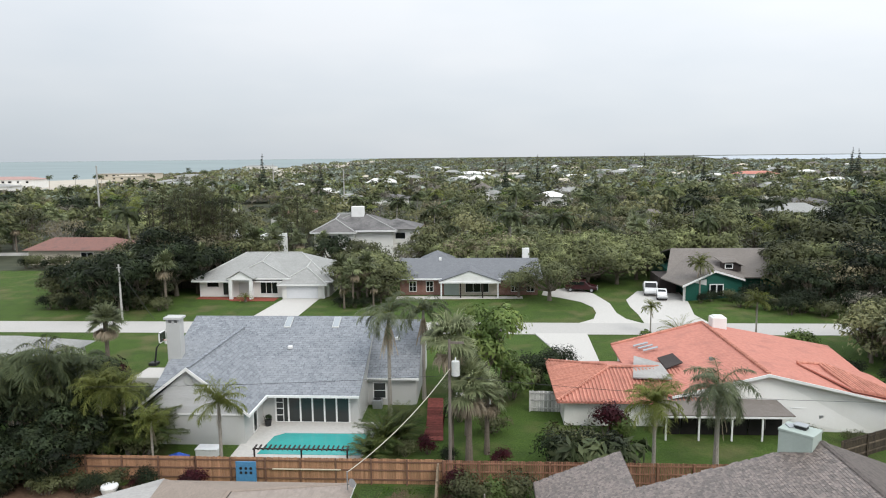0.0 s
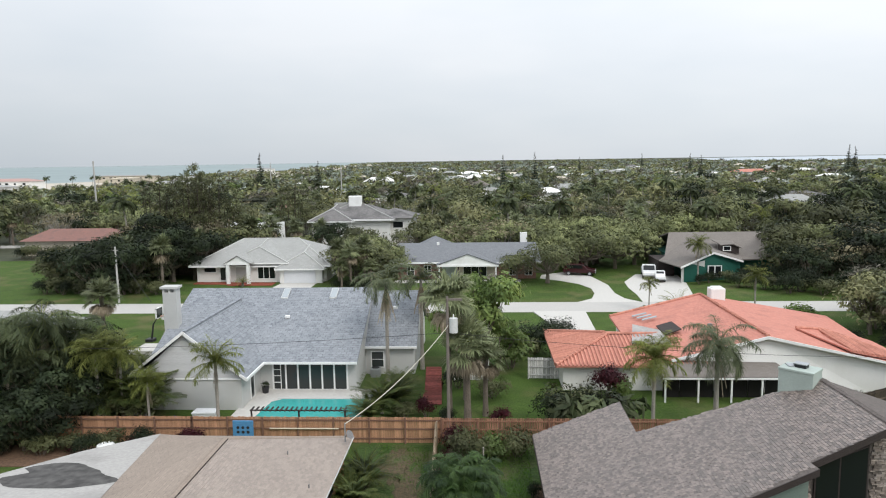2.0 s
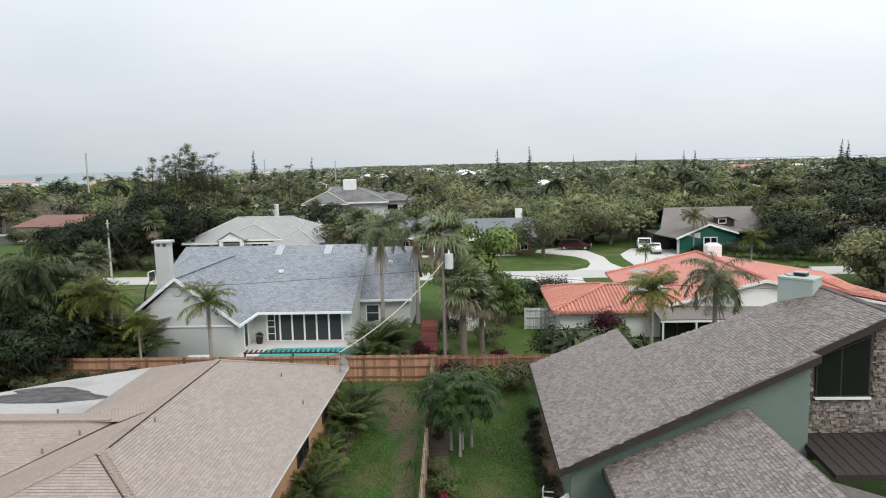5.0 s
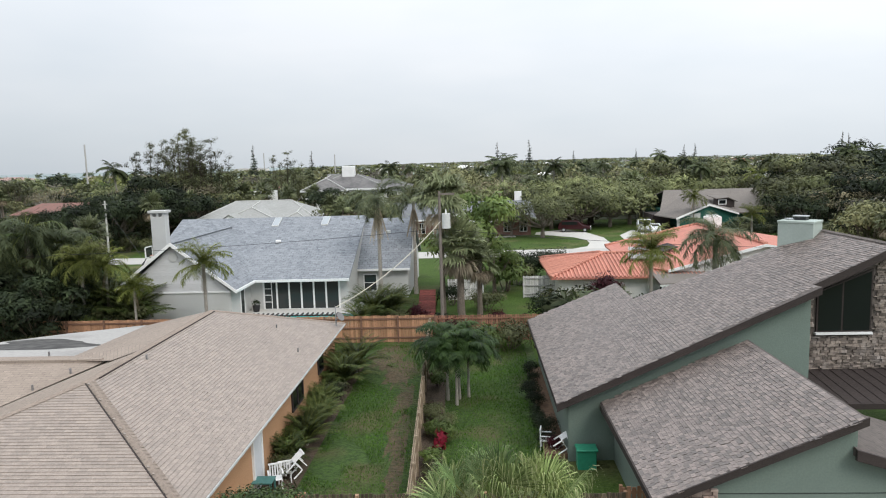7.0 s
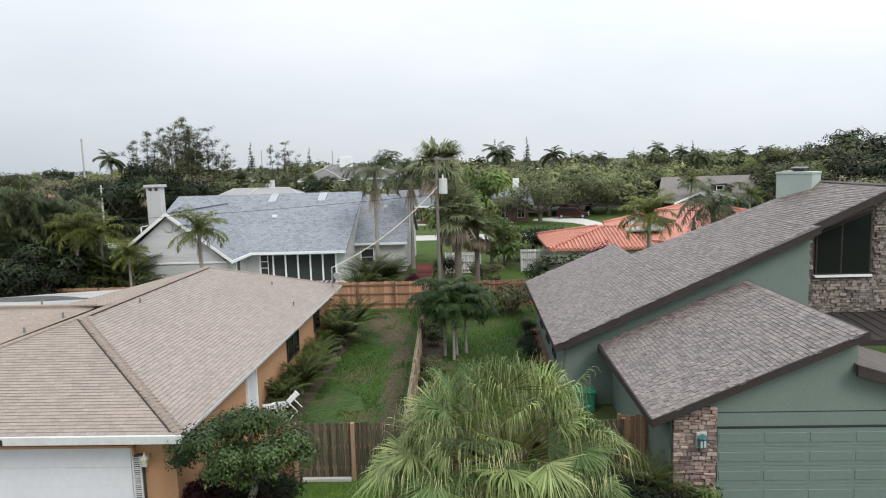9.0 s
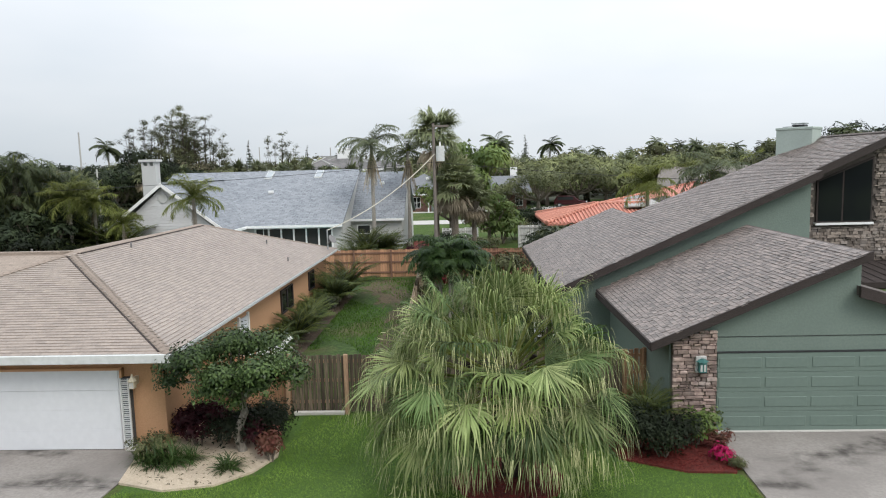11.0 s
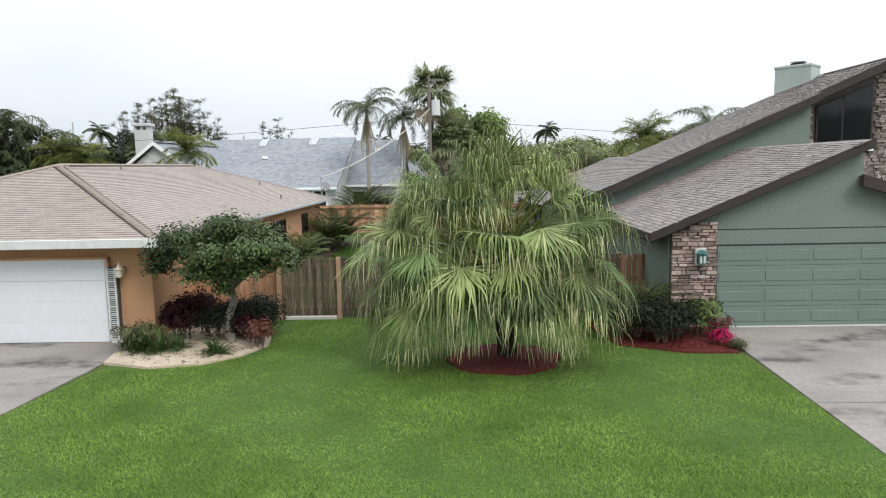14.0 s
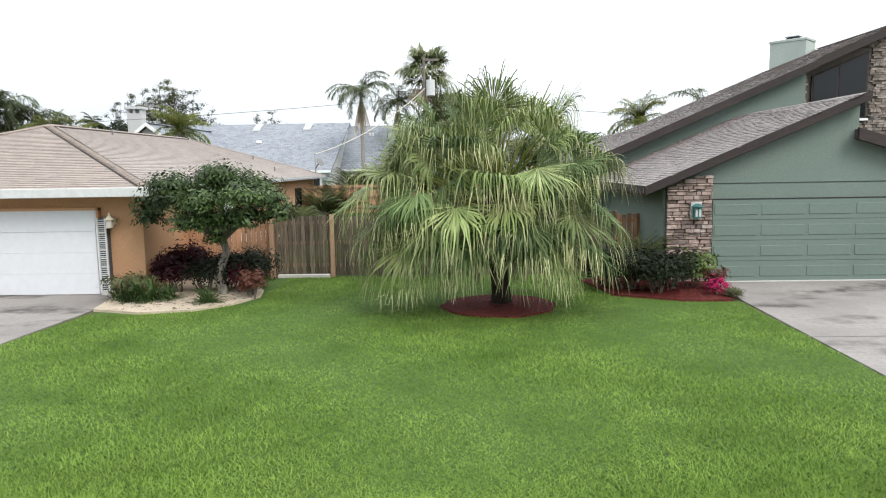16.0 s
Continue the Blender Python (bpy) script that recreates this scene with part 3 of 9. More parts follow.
def part(name, geo, material, parent=None, label="", bevel=0.0, kind=""):
    me = geo.mesh(name, bevel) if isinstance(geo, Geo) else geo
    if not me.materials:
        me.materials.append(MAT[material])
    ob = new(name, me)
    if parent:
        ob.parent = parent
    return tagged(ob, label, "", "", kind)


def solo(name, geo, material, label, category, group="", kind="", bevel=0.0):
    """A thing of one mesh."""
    ob = part(name, geo, material, None, "", bevel)
    return tagged(ob, label, category, group, kind)


def quads(name, q, material=None, uv=False):
    """A mesh from an array of n x 4 x 3 corners."""
    q = np.asarray(q, np.float32).reshape(-1, 4, 3)
    n = len(q)
    me = bpy.data.meshes.new(name)
    me.vertices.add(n * 4)
    me.vertices.foreach_set("co", q.ravel())
    me.loops.add(n * 4)
    me.loops.foreach_set("vertex_index", np.arange(n * 4, dtype=np.int32))
    me.polygons.add(n)
    me.polygons.foreach_set("loop_start", np.arange(n, dtype=np.int32) * 4)
    me.update(calc_edges=True)
    me.validate()
    if material:
        me.materials.append(MAT[material])
    if uv:
        add_uv(me)
    return me


def tris(name, q, material=None):
    """Leaf triangles from an array of n x 4 x 3 leaf corners: tip, and a base as wide as the leaf."""
    q = np.asarray(q, np.float32).reshape(-1, 4, 3)
    half = (q[:, 3] - q[:, 1]) * 0.6
    p = np.stack([q[:, 0], q[:, 2] - half, q[:, 2] + half], 1)
    n = len(p)
    me = bpy.data.meshes.new(name)
    me.vertices.add(n * 3)
    me.vertices.foreach_set("co", p.ravel())
    me.loops.add(n * 3)
    me.loops.foreach_set("vertex_index", np.arange(n * 3, dtype=np.int32))
    me.polygons.add(n)
    me.polygons.foreach_set("loop_start", np.arange(n, dtype=np.int32) * 3)
    me.update(calc_edges=True)
    me.validate()
    if material:
        me.materials.append(MAT[material])
    return me


def strips(name, paths, widths, material, across=None):
    """Ribbons that stay whole: paths n x k x 3, widths n x k, one island a ribbon."""
    p = np.asarray(paths, np.float32)
    n, k, _ = p.shape
    w = np.asarray(widths, np.float32)[:, :, None]
    d = np.gradient(p, axis=1)
    if across is None:
        up = np.array([0.13, 0.21, 1.0])
        s = np.cross(d, up)
    else:
        s = np.broadcast_to(np.asarray(across, np.float32)[:, None, :], p.shape)
    s = s / np.maximum(np.linalg.norm(s, axis=2, keepdims=True), 1e-5)
    v = np.stack([p - s * w / 2, p + s * w / 2], 2).reshape(n, k * 2, 3)
    base = (np.arange(n) * k * 2)[:, None, None]
    j = np.arange(k - 1)[None, :, None] * 2
    f = base + j + np.array([0, 1, 3, 2])[None, None, :]
    f = f.reshape(-1, 4).astype(np.int32)
    me = bpy.data.meshes.new(name)
    me.vertices.add(n * k * 2)
    me.vertices.foreach_set("co", v.ravel())
    me.loops.add(len(f) * 4)
    me.loops.foreach_set("vertex_index", f.ravel())
    me.polygons.add(len(f))
    me.polygons.foreach_set("loop_start", np.arange(len(f), dtype=np.int32) * 4)
    me.update(calc_edges=True)
    me.validate()
    if material:
        me.materials.append(MAT[material])
    return me


def ground_z(y):
    return float(np.interp(y, [22, 43, 52, 60, 80], [0.0, 0.28, 0.45, 0.45, 0.3]))

# ---- ground, road, drives, sea ----
g = Geo()
xs = [-4800, -2500, -1200, -600, -300, -150, -80, -60, -40, -20, 0, 20, 40, 60, 80, 150, 300, 600, 1200, 2500, 4800]
ys = [-600, -200, -60, -20, 0, 10, 22, 32, 43, 47, 52, 56, 60, 70, 80, 100, 150, 300, 600, 1200, 2500, 4800]
g.v = [(x, y, ground_z(y)) for y in ys for x in xs]
g.f = [(j * len(xs) + i, j * len(xs) + i + 1, (j + 1) * len(xs) + i + 1, (j + 1) * len(xs) + i) for j in range(len(ys) - 1) for i in range(len(xs) - 1)]
ground = solo("ground", g, "lawn", "mown green lawn with worn and dry patches", "ground", kind="structure")

GZ = 0.3
solo("road", Geo().box(-600, 81.6, GZ, 600, 87.3, GZ + 0.03), "road", "sun-bleached pale street between the front lawns", "road", kind="structure")
solo("cross_road", Geo().box(-130, 148, GZ, -92, 153, GZ + 0.028), "road", "pale street end behind the left lawn", "road", kind="structure")
solo("scrub_ground", Geo().prism([(-700, 128, GZ + 0.004), (700, 128, GZ + 0.004), (2600, 4700, GZ + 0.004), (-1300, 4700, GZ + 0.004)], (0, 0, 0.02)), "scrub", "dark scrub ground under the far woods", "ground", kind="structure")
solo("sea", Geo().prism([(-470, 560, 0.35), (-461, 643, 0.35), (-417, 664, 0.35), (-391, 720, 0.35), (-372, 860, 0.35), (-350, 995, 0.35), (-386, 1507, 0.35), (-429, 2164, 0.35), (-440, 2964, 0.35), (-700, 4700, 0.35), (-4700, 4700, 0.35), (-4700, 100, 0.35), (-470, 100, 0.35)], (0, 0, 0.02)), "sea", "calm grey-green sea under a cloudy sky", "sea", kind="structure")
solo("beach", Geo().prism([(-500, 560, 0.33), (-465, 650, 0.33), (-400, 720, 0.33), (-380, 860, 0.33), (-360, 995, 0.33), (-395, 1507, 0.33), (-440, 2164, 0.33), (-450, 2964, 0.33), (-380, 2964, 0.33), (-330, 2000, 0.33), (-250, 1150, 0.33), (-210, 777, 0.33), (-170, 507, 0.33), (-180, 440, 0.33), (-195, 360, 0.33), (-235, 290, 0.33), (-500, 290, 0.33)], (0, 0, 0.03)), "beach", "pale sand beach along the sea", "beach", kind="structure")
solo("lagoon", Geo().prism([(650, 1900, 0.4), (3200, 1500, 0.4), (4600, 2800, 0.4), (3600, 4300, 0.4), (1150, 3900, 0.4)], (0, 0, 0.02)), "lagoon", "wide pale lagoon near the horizon", "lagoon", kind="structure")


def slab(name, pts, z0, z1, material, label, category="pavement", kind="structure"):
    return solo(name, Geo().prism([(x, y, z0) for x, y in pts], (0, 0, z1 - z0)), material, label, category, kind=kind)


slab("driveway_left", [(-20, 17.9), (-9.0, 17.9), (-8.2, 15.6), (-8.35, 12.2), (-9.1, 6.0), (-20, 6.0)], -0.1, 0.03, "concrete", "stained concrete driveway before a white garage door", "driveway")
slab("driveway_right", [(6.5, 18.3), (16, 18.3), (16, 3), (6.0, 3), (6.1, 9.9), (6.3, 15.5)], -0.1, 0.03, "concrete", "stained concrete driveway before a green garage door", "driveway")
solo("driveway_joint", Geo().box(6.1, 12.15, 0.028, 16, 12.18, 0.035), "seam", "dark joint across the concrete driveway", "joint", kind="structure")
solo("driveway_joint", Geo().box(-20, 15.0, 0.028, -8.35, 15.03, 0.035), "seam", "dark joint across the concrete driveway", "joint", kind="structure")
slab("brick_house_drive", [(12.2, 87.2), (14.4, 89.5), (15.3, 93), (15.4, 96.5), (14.2, 100), (11.5, 103), (9.0, 105), (9.5, 108), (14.5, 111.5), (17.0, 106), (18.2, 99), (18.0, 93), (18.6, 89.5), (20.2, 87.2)], GZ - 0.1, GZ + 0.034, "concrete_clean", "curved pale concrete drive across a front lawn", "driveway")
slab("truck_drive", [(20.4, 87.2), (20.7, 92), (20.6, 97), (21.0, 101.5), (24.0, 108), (30.2, 108), (29.5, 100), (28.0, 92), (28.6, 87.2)], GZ - 0.1, GZ + 0.036, "concrete_clean", "pale concrete drive with a parked truck", "driveway")
slab("white_house_drive", [(-30.0, 102.4), (-24.6, 102.4), (-24.9, 87.2), (-31.2, 87.2)], GZ - 0.1, GZ + 0.034, "concrete_clean", "pale concrete drive before a white garage", "driveway")
slab("orange_house_drive", [(6.2, 81.7), (12.4, 81.7), (12.0, 70), (8.8, 70)], GZ - 0.1, GZ + 0.12, "concrete_clean", "pale concrete drive beside a tiled house", "driveway")
slab("brick_house_walk", [(-13, 101.6), (6, 102.4), (6, 104), (-13, 104)], GZ - 0.1, GZ + 0.03, "concrete_clean", "pale walk with planting before a brick house", "walk")
slab("white_house_bed", [(-43.5, 101.6), (-38.6, 101.2), (-37.4, 100.2), (-31.0, 100.2), (-31.0, 102.6), (-43.5, 103.4)], GZ - 0.1, GZ + 0.05, "mulch_orange", "red mulch bed before a white house", "flower bed")
slab("soil_bed", [(-33, 39.2), (-22.5, 39.2), (-21, 42.2), (-33, 42.4)], 0.1, 0.3, "soil", "bare orange soil along the back fence", "soil")

# beds in the front gardens
bed = [(-8.2, 15.15), (-7.0, 14.75), (-5.9, 15.0), (-5.2, 15.7), (-4.85, 16.6), (-5.0, 17.4), (-5.4, 18.1), (-6.2, 19.5), (-8.0, 19.5), (-8.1, 17.2), (-8.6, 17.2)]
slab("sand_bed", bed, -0.05, 0.06, "sand", "pale sand bed round the small tree", "flower bed")
solo("mulch_bed", Geo().disc((0.85, 15.2, -0.02), 1.25, 28, 0.06, 0.95, 0.05), "mulch", "red mulch ring under the fan palm", "flower bed", kind="structure")
slab("mulch_bed_right", [(3.6, 16.3), (5.0, 15.55), (6.1, 15.5), (6.35, 16.3), (6.4, 18.0), (4.2, 19.0), (3.2, 18.4)], -0.02, 0.06, "mulch", "red mulch bed beside the garage", "flower bed")
solo("side_bed", Geo().poly((-8.1, 20.2, 0.03), (-6.75, 20.2, 0.03), (-6.6, 22.2, 0.03), (-8.1, 22.2, 0.03)).poly((-8.1, 22.2, 0.03), (-6.6, 22.2, 0.03), (-6.35, 38.0, 0.25), (-8.1, 38.0, 0.25)), "bed_soil", "dark planted bed along the peach house", "flower bed", kind="structure")
solo("fence_bed", Geo().poly((-2.2, 20.3, 0.03), (-1.2, 20.3, 0.03), (-1.3, 22.2, 0.03), (-2.25, 22.2, 0.03)).poly((-2.25, 22.2, 0.03), (-1.3, 22.2, 0.03), (-1.7, 40.0, 0.27), (-2.85, 40.0, 0.27)), "bed_soil", "bare brown planting strip along the side fence", "flower bed", kind="structure")
slab("mulch_strip_green", [(2.6, 26.0), (3.7, 26.0), (3.7, 37.5), (2.9, 37.5)], -0.02, 0.25, "soil", "dark planted strip along the green house", "flower bed")


slab("front_lawn", [(-9.0, 3), (-8.3, 12.2), (-8.0, 15.0), (-4.9, 19.6), (3.2, 19.6), (6.2, 15.4), (6.0, 3)], -0.1, 0.005, "thatch", "thatch and roots of the thick front lawn", "lawn")
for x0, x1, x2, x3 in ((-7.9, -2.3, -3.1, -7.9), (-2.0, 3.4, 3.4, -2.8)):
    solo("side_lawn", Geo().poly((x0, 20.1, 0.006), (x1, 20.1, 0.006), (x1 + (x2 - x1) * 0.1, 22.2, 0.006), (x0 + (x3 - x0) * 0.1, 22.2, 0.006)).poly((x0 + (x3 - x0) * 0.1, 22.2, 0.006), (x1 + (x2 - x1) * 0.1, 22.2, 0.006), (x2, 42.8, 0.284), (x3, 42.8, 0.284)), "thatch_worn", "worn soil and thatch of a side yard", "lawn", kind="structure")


def grass_blades(name, x0, x1, y0, y1, count, keep, height, label, seed, mat="blade", wide=0.016, near=1.15):
    r = np.random.default_rng(seed)
    x, y = r.uniform(x0, x1, count), y0 + (y1 - y0) * r.random(count) ** near
    ok = keep(x, y)
    x, y = x[ok], y[ok]
    n = len(x)
    z = np.interp(y, [22, 43], [0.0, 0.28])
    a, lean = r.uniform(0, 2 * math.pi, n), r.uniform(0.025, 0.085, n)
    h = height * r.uniform(0.6, 1.3, n) * (1 + 0.25 * np.sin(x * 0.9 + 2 * np.sin(y * 0.6)))
    p0 = np.stack([x, y, z - 0.01], 1)
    p2 = p0 + np.stack([np.cos(a) * lean * 1.2, np.sin(a) * lean * 1.2, h], 1)
    w = np.stack([np.full(n, wide), np.full(n, 0.004)], 1)
    me = strips(name, np.stack([p0, p2], 1), w, mat, np.stack([np.cos(a + 1.57), np.sin(a + 1.57), np.zeros(n)], 1))
    return tagged(new(name, me), label, "grass", "", "stuff")


def front_lawn(x, y):
    left = np.interp(y, [5, 12.2, 15.2, 15.6, 20], [-9.0, -8.3, -8.0, -4.8, -4.8])
    left = np.where((y > 14.7) & (y < 18.5), np.maximum(left, np.interp(y, [14.7, 15.0, 15.7, 16.6, 18.5], [-7.0, -5.8, -5.1, -4.8, -5.2])), left)
    right = np.interp(y, [5, 15.4, 16.2, 19], [6.05, 6.2, 3.6, 3.2])
    ring = ((x - 0.85) / 1.2) ** 2 + ((y - 15.2) / 1.18) ** 2 > 1
    return (x > left) & (x < right) & ring


grass_blades("front_lawn_grass", -9, 6.3, 6.0, 19.6, 400000, front_lawn, 0.040, "thick mown green grass of the front lawn", 1, wide=0.013, near=1.6)
BARE = ((-5.2, 39.8, 1.2, 2.6), (-4.2, 37.0, 1.0, 3.0), (-3.5, 33.0, 0.6, 2.4), (-3.35, 28.6, 0.6, 2.8), (-3.1, 24.6, 0.5, 1.9))


def side_yard(x, y):
    """Grass of the two narrow yards, thin where feet and shade have worn it away."""
    inside = (x > -6.5) & ((x < -2.5 - (y - 23) * 0.045) | (x > -1.25 - (y - 23) * 0.03))
    waves = np.sin(x * 0.9 + 1.3 * np.sin(y * 0.35)) + np.sin(y * 0.55 + x * 0.4 + 2.0) + 0.35 * np.sin(x * 3.1 + y * 2.3)
    keep = inside & (waves < np.where(x < -2.5, 1.45, 1.7))
    dice = np.random.default_rng(5).random(len(x))
    for a, b, c, d in BARE:
        far = np.hypot((x - a) / c, (y - b) / d) + 0.22 * np.sin(x * 4.1 + y * 1.7) + 0.15 * np.sin(y * 3.3)
        keep &= (far > 1.05) | (dice < 0.22 + 0.6 * np.clip(far - 0.5, 0, 1))
    return keep


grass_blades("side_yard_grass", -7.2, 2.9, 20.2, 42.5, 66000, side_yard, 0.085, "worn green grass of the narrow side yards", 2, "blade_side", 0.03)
r = random.Random(14)
for a, b, c, d in BARE:
    ring = []
    for i in range(28):
        k, an = r.uniform(0.55, 1.2), i * 2 * math.pi / 28
        x, y = a + c * k * math.cos(an), min(42.6, b + d * k * math.sin(an))
        ring.append((min(x, -2.75 - (y - 23) * 0.04), y, 0.011 + (y - 22.2) * 0.0135))
    solo("bare_patch", Geo().poly(*ring), "bare_soil", "bare trodden soil in the side yard grass", "soil", kind="structure")

# pool and patio behind the blue-roofed house
slab("patio", [(-18.0, 46.4), (-8.2, 46.4), (-8.2, 53.2), (-18.0, 53.2)], 0.1, 0.50, "concrete_clean", "pale concrete pool patio", "patio")
pool = thing("swimming_pool", "turquoise swimming pool with a pale coping", "swimming pool", kind="structure")
part("water", Geo().prism([(-16.2, 46.9, 0.51), (-8.4, 46.9, 0.51), (-8.7, 50.7, 0.51), (-15.2, 50.7, 0.51), (-15.9, 50.1, 0.51)], (0, 0, 0.012)), "pool_water", pool)
part("coping", Geo().box(-15.6, 50.7, 0.5, -8.4, 51.0, 0.56).box(-8.7, 46.6, 0.5, -8.4, 50.7, 0.56), "stucco_grey", pool)

# ---- shingles as pieces ----


def tab_mesh(name, w, h, lift, material):
    me = bpy.data.meshes.new(name)
    a = w / 2
    me.from_pydata([(-a, 0, 0), (a, 0, 0), (-a, 0, lift), (a, 0, lift), (-a, h * 1.3, 0.003), (a, h * 1.3, 0.003)], [], [(0, 1, 3, 2), (2, 3, 5, 4), (0, 2, 4), (1, 5, 3)])
    me.materials.append(MAT[material])
    me.update()
    return me


def shingle_slope(parent, origin, u, v, outline, w, h, material, nearest, seed, cap=300):
    """Courses of tabs on a slope. outline: convex corners in (u, v) metres; nearest: which tabs are parts of their own."""
    r = np.random.default_rng(seed)
    o, u, v = np.array(origin, float), np.array(u, float), np.array(v, float)
    u, v = u / np.linalg.norm(u), v / np.linalg.norm(v)
    nrm = np.cross(u, v)
    flipped = nrm[2] < 0
    if flipped:
        nrm = -nrm
    out = np.array(outline, float)
    lo, hi = out.min(0), out.max(0)
    cen = []
    for j, vv in enumerate(np.arange(lo[1], hi[1], h)):
        uu = lo[0] + r.uniform(-w, 0)
        row = np.arange(uu, hi[0], w)
        row = row + r.uniform(-1, 1, len(row)) * (0.003 if material == "tab_tan" else 0.03)
        cen.append(np.stack([row, np.full(len(row), vv)], 1))
    c = np.concatenate(cen)
    ok = np.ones(len(c), bool)
    k = len(out)
    area = sum(out[i][0] * out[(i + 1) % k][1] - out[(i + 1) % k][0] * out[i][1] for i in range(k))
    mid = c + (0, h * 0.6)
    for i in range(k):
        a, b = out[i], out[(i + 1) % k]
        side = (b[0] - a[0]) * (mid[:, 1] - a[1]) - (b[1] - a[1]) * (mid[:, 0] - a[0])
        ok &= (side * np.sign(area)) / np.linalg.norm(b - a) > 0.0
    c = c[ok]
    smooth = material == "tab_tan"
    wid = w * (r.uniform(0.992, 1.0, len(c)) if smooth else r.uniform(0.96, 1.02, len(c)))
    lift = r.uniform(0.017, 0.019, len(c)) if smooth else r.choice([0.014, 0.020, 0.028], len(c)) * 0.8
    near = np.zeros(len(c), bool)
    if nearest is not None:
        near[np.argsort(((c - np.array(nearest)) ** 2).sum(1))[:cap]] = True
    ms = [tab_mesh("shingle", w * f, h, l, material + "_piece") for f, l in (((0.995, 0.017), (0.992, 0.018), (1.0, 0.019)) if material == "tab_tan" else ((0.98, 0.012), (0.96, 0.017), (1.0, 0.022)))]
    base = Matrix((tuple(-u if flipped else u) + (0,), tuple(v) + (0,), tuple(nrm) + (0,), (0, 0, 0, 1))).transposed()
    for i in np.nonzero(near)[0]:
        p = o + u * c[i, 0] + v * c[i, 1] + nrm * 0.004
        ob = new("shingle", ms[i % 3])
        ob.parent = parent
        ob.matrix_local = Matrix.Translation(p) @ base
    c, wid, lift = c[~near], wid[~near], lift[~near]
    p = o + c[:, :1] * u + c[:, 1:] * v + nrm * 0.004
    a = (u[None] * wid[:, None] / 2)
    n = len(c)
    vs = np.stack([p - a, p + a, p - a + nrm * lift[:, None], p + a + nrm * lift[:, None], p - a + v * h * 1.3, p + a + v * h * 1.3], 1)
    b = (np.arange(n) * 6)[:, None, None]
    f = (b + np.array([[0, 1, 3, 2], [2, 3, 5, 4]])[None]).reshape(-1, 4).astype(np.int32)
    if flipped:
        f = np.ascontiguousarray(f[:, ::-1])
    me = bpy.data.meshes.new("shingles")
    me.vertices.add(n * 6)
    me.vertices.foreach_set("co", vs.astype(np.float32).ravel())
    me.loops.add(len(f) * 4)
    me.loops.foreach_set("vertex_index", f.ravel())
    me.polygons.add(len(f))
    me.polygons.foreach_set("loop_start", np.arange(len(f), dtype=np.int32) * 4)
    me.update(calc_edges=True)
    me.validate()
    me.shade_flat()
    me.materials.append(MAT[material])
    ob = new("shingles", me)
    ob.parent = parent
    tagged(ob, kind="stuff")


def ridge_caps(parent, a, b, material, size=0.3, step=0.2):
    """Bent cap shingles along a ridge or hip."""
    a, b = Vector(a), Vector(b)
    d = (b - a).normalized()
    s = d.cross(Vector((0, 0, 1))).normalized()
    up = s.cross(d)
    g = Geo()
    n = int((b - a).length / step)
    for i in range(n):
        p = a + d * (i * step)
        q = p + d * step * 1.25
        l0, l1 = up * 0.050, up * 0.040
        dn = up * -0.03
        k = len(g.v)
        g.v += [tuple(x) for x in (p - s * size / 2 + dn + up * 0.03, p + l0, p + s * size / 2 + dn + up * 0.03, q - s * size / 2 + dn, q + l1, q + s * size / 2 + dn)]
        g.f += [(k, k + 1, k + 4, k + 3), (k + 1, k + 2, k + 5, k + 4)]
    ob = part("ridge_cap_course", g, material, parent, kind="stuff")
    return ob


def window(parent, x0, z0, x1, z1, y, axis="y", out=-1, panes=1, frame_mat="white_trim", glass="glass", bar=0.06, name="window", rails=0):
    """A framed window in a wall whose normal is along an axis; out: the side that shows."""
    def bx(a0, d0, c0, a1, d1, c1):
        lo, hi = sorted((y + out * d0, y + out * d1))
        return (a0, lo, c0, a1, hi, c1) if axis == "y" else (lo, a0, c0, hi, a1, c1)
    def pt(a, d, c):
        return (a, y + out * d, c) if axis == "y" else (y + out * d, a, c)
    g = Geo()
    for d in (0.0, 0.07):
        g.v += [pt(x0 - bar, d, z0 - bar), pt(x1 + bar, d, z0 - bar), pt(x1 + bar, d, z1 + bar), pt(x0 - bar, d, z1 + bar), pt(x0, d, z0), pt(x1, d, z0), pt(x1, d, z1), pt(x0, d, z1)]
    for i in range(4):
        j = (i + 1) % 4
        g.f += [(8 + i, 8 + j, 12 + j, 12 + i), (i, j, 4 + j, 4 + i), (i, j, 8 + j, 8 + i), (4 + i, 4 + j, 12 + j, 12 + i)]
    ob = part(name, g, frame_mat, parent)
    w = (x1 - x0) / panes
    for i in range(1, panes):
        part("mullion", Geo().box(*bx(x0 + i * w - bar / 2, 0.0, z0, x0 + i * w + bar / 2, 0.06, z1)), frame_mat, ob)
    for i in range(1, rails + 1):
        zz = z0 + (z1 - z0) * i / (rails + 1)
        part("rail", Geo().box(*bx(x0, 0.0, zz - 0.02, x1, 0.055, zz + 0.02)), frame_mat, ob)
    for i in range(panes):
        part("pane", Geo().box(*bx(x0 + i * w + 0.01, 0.0, z0 + 0.005, x0 + (i + 1) * w - 0.01, 0.03, z1 - 0.005)), glass, ob)
    return ob


def plank(p0, p1, h, t, out):
    """A board along an edge, hanging h below it, t thick towards out."""
    o = Vector(out) * t
    a, b = Vector(p0), Vector(p1)
    dn = Vector((0, 0, -h))
    return Geo().prism([a, b, b + dn, a + dn], o)


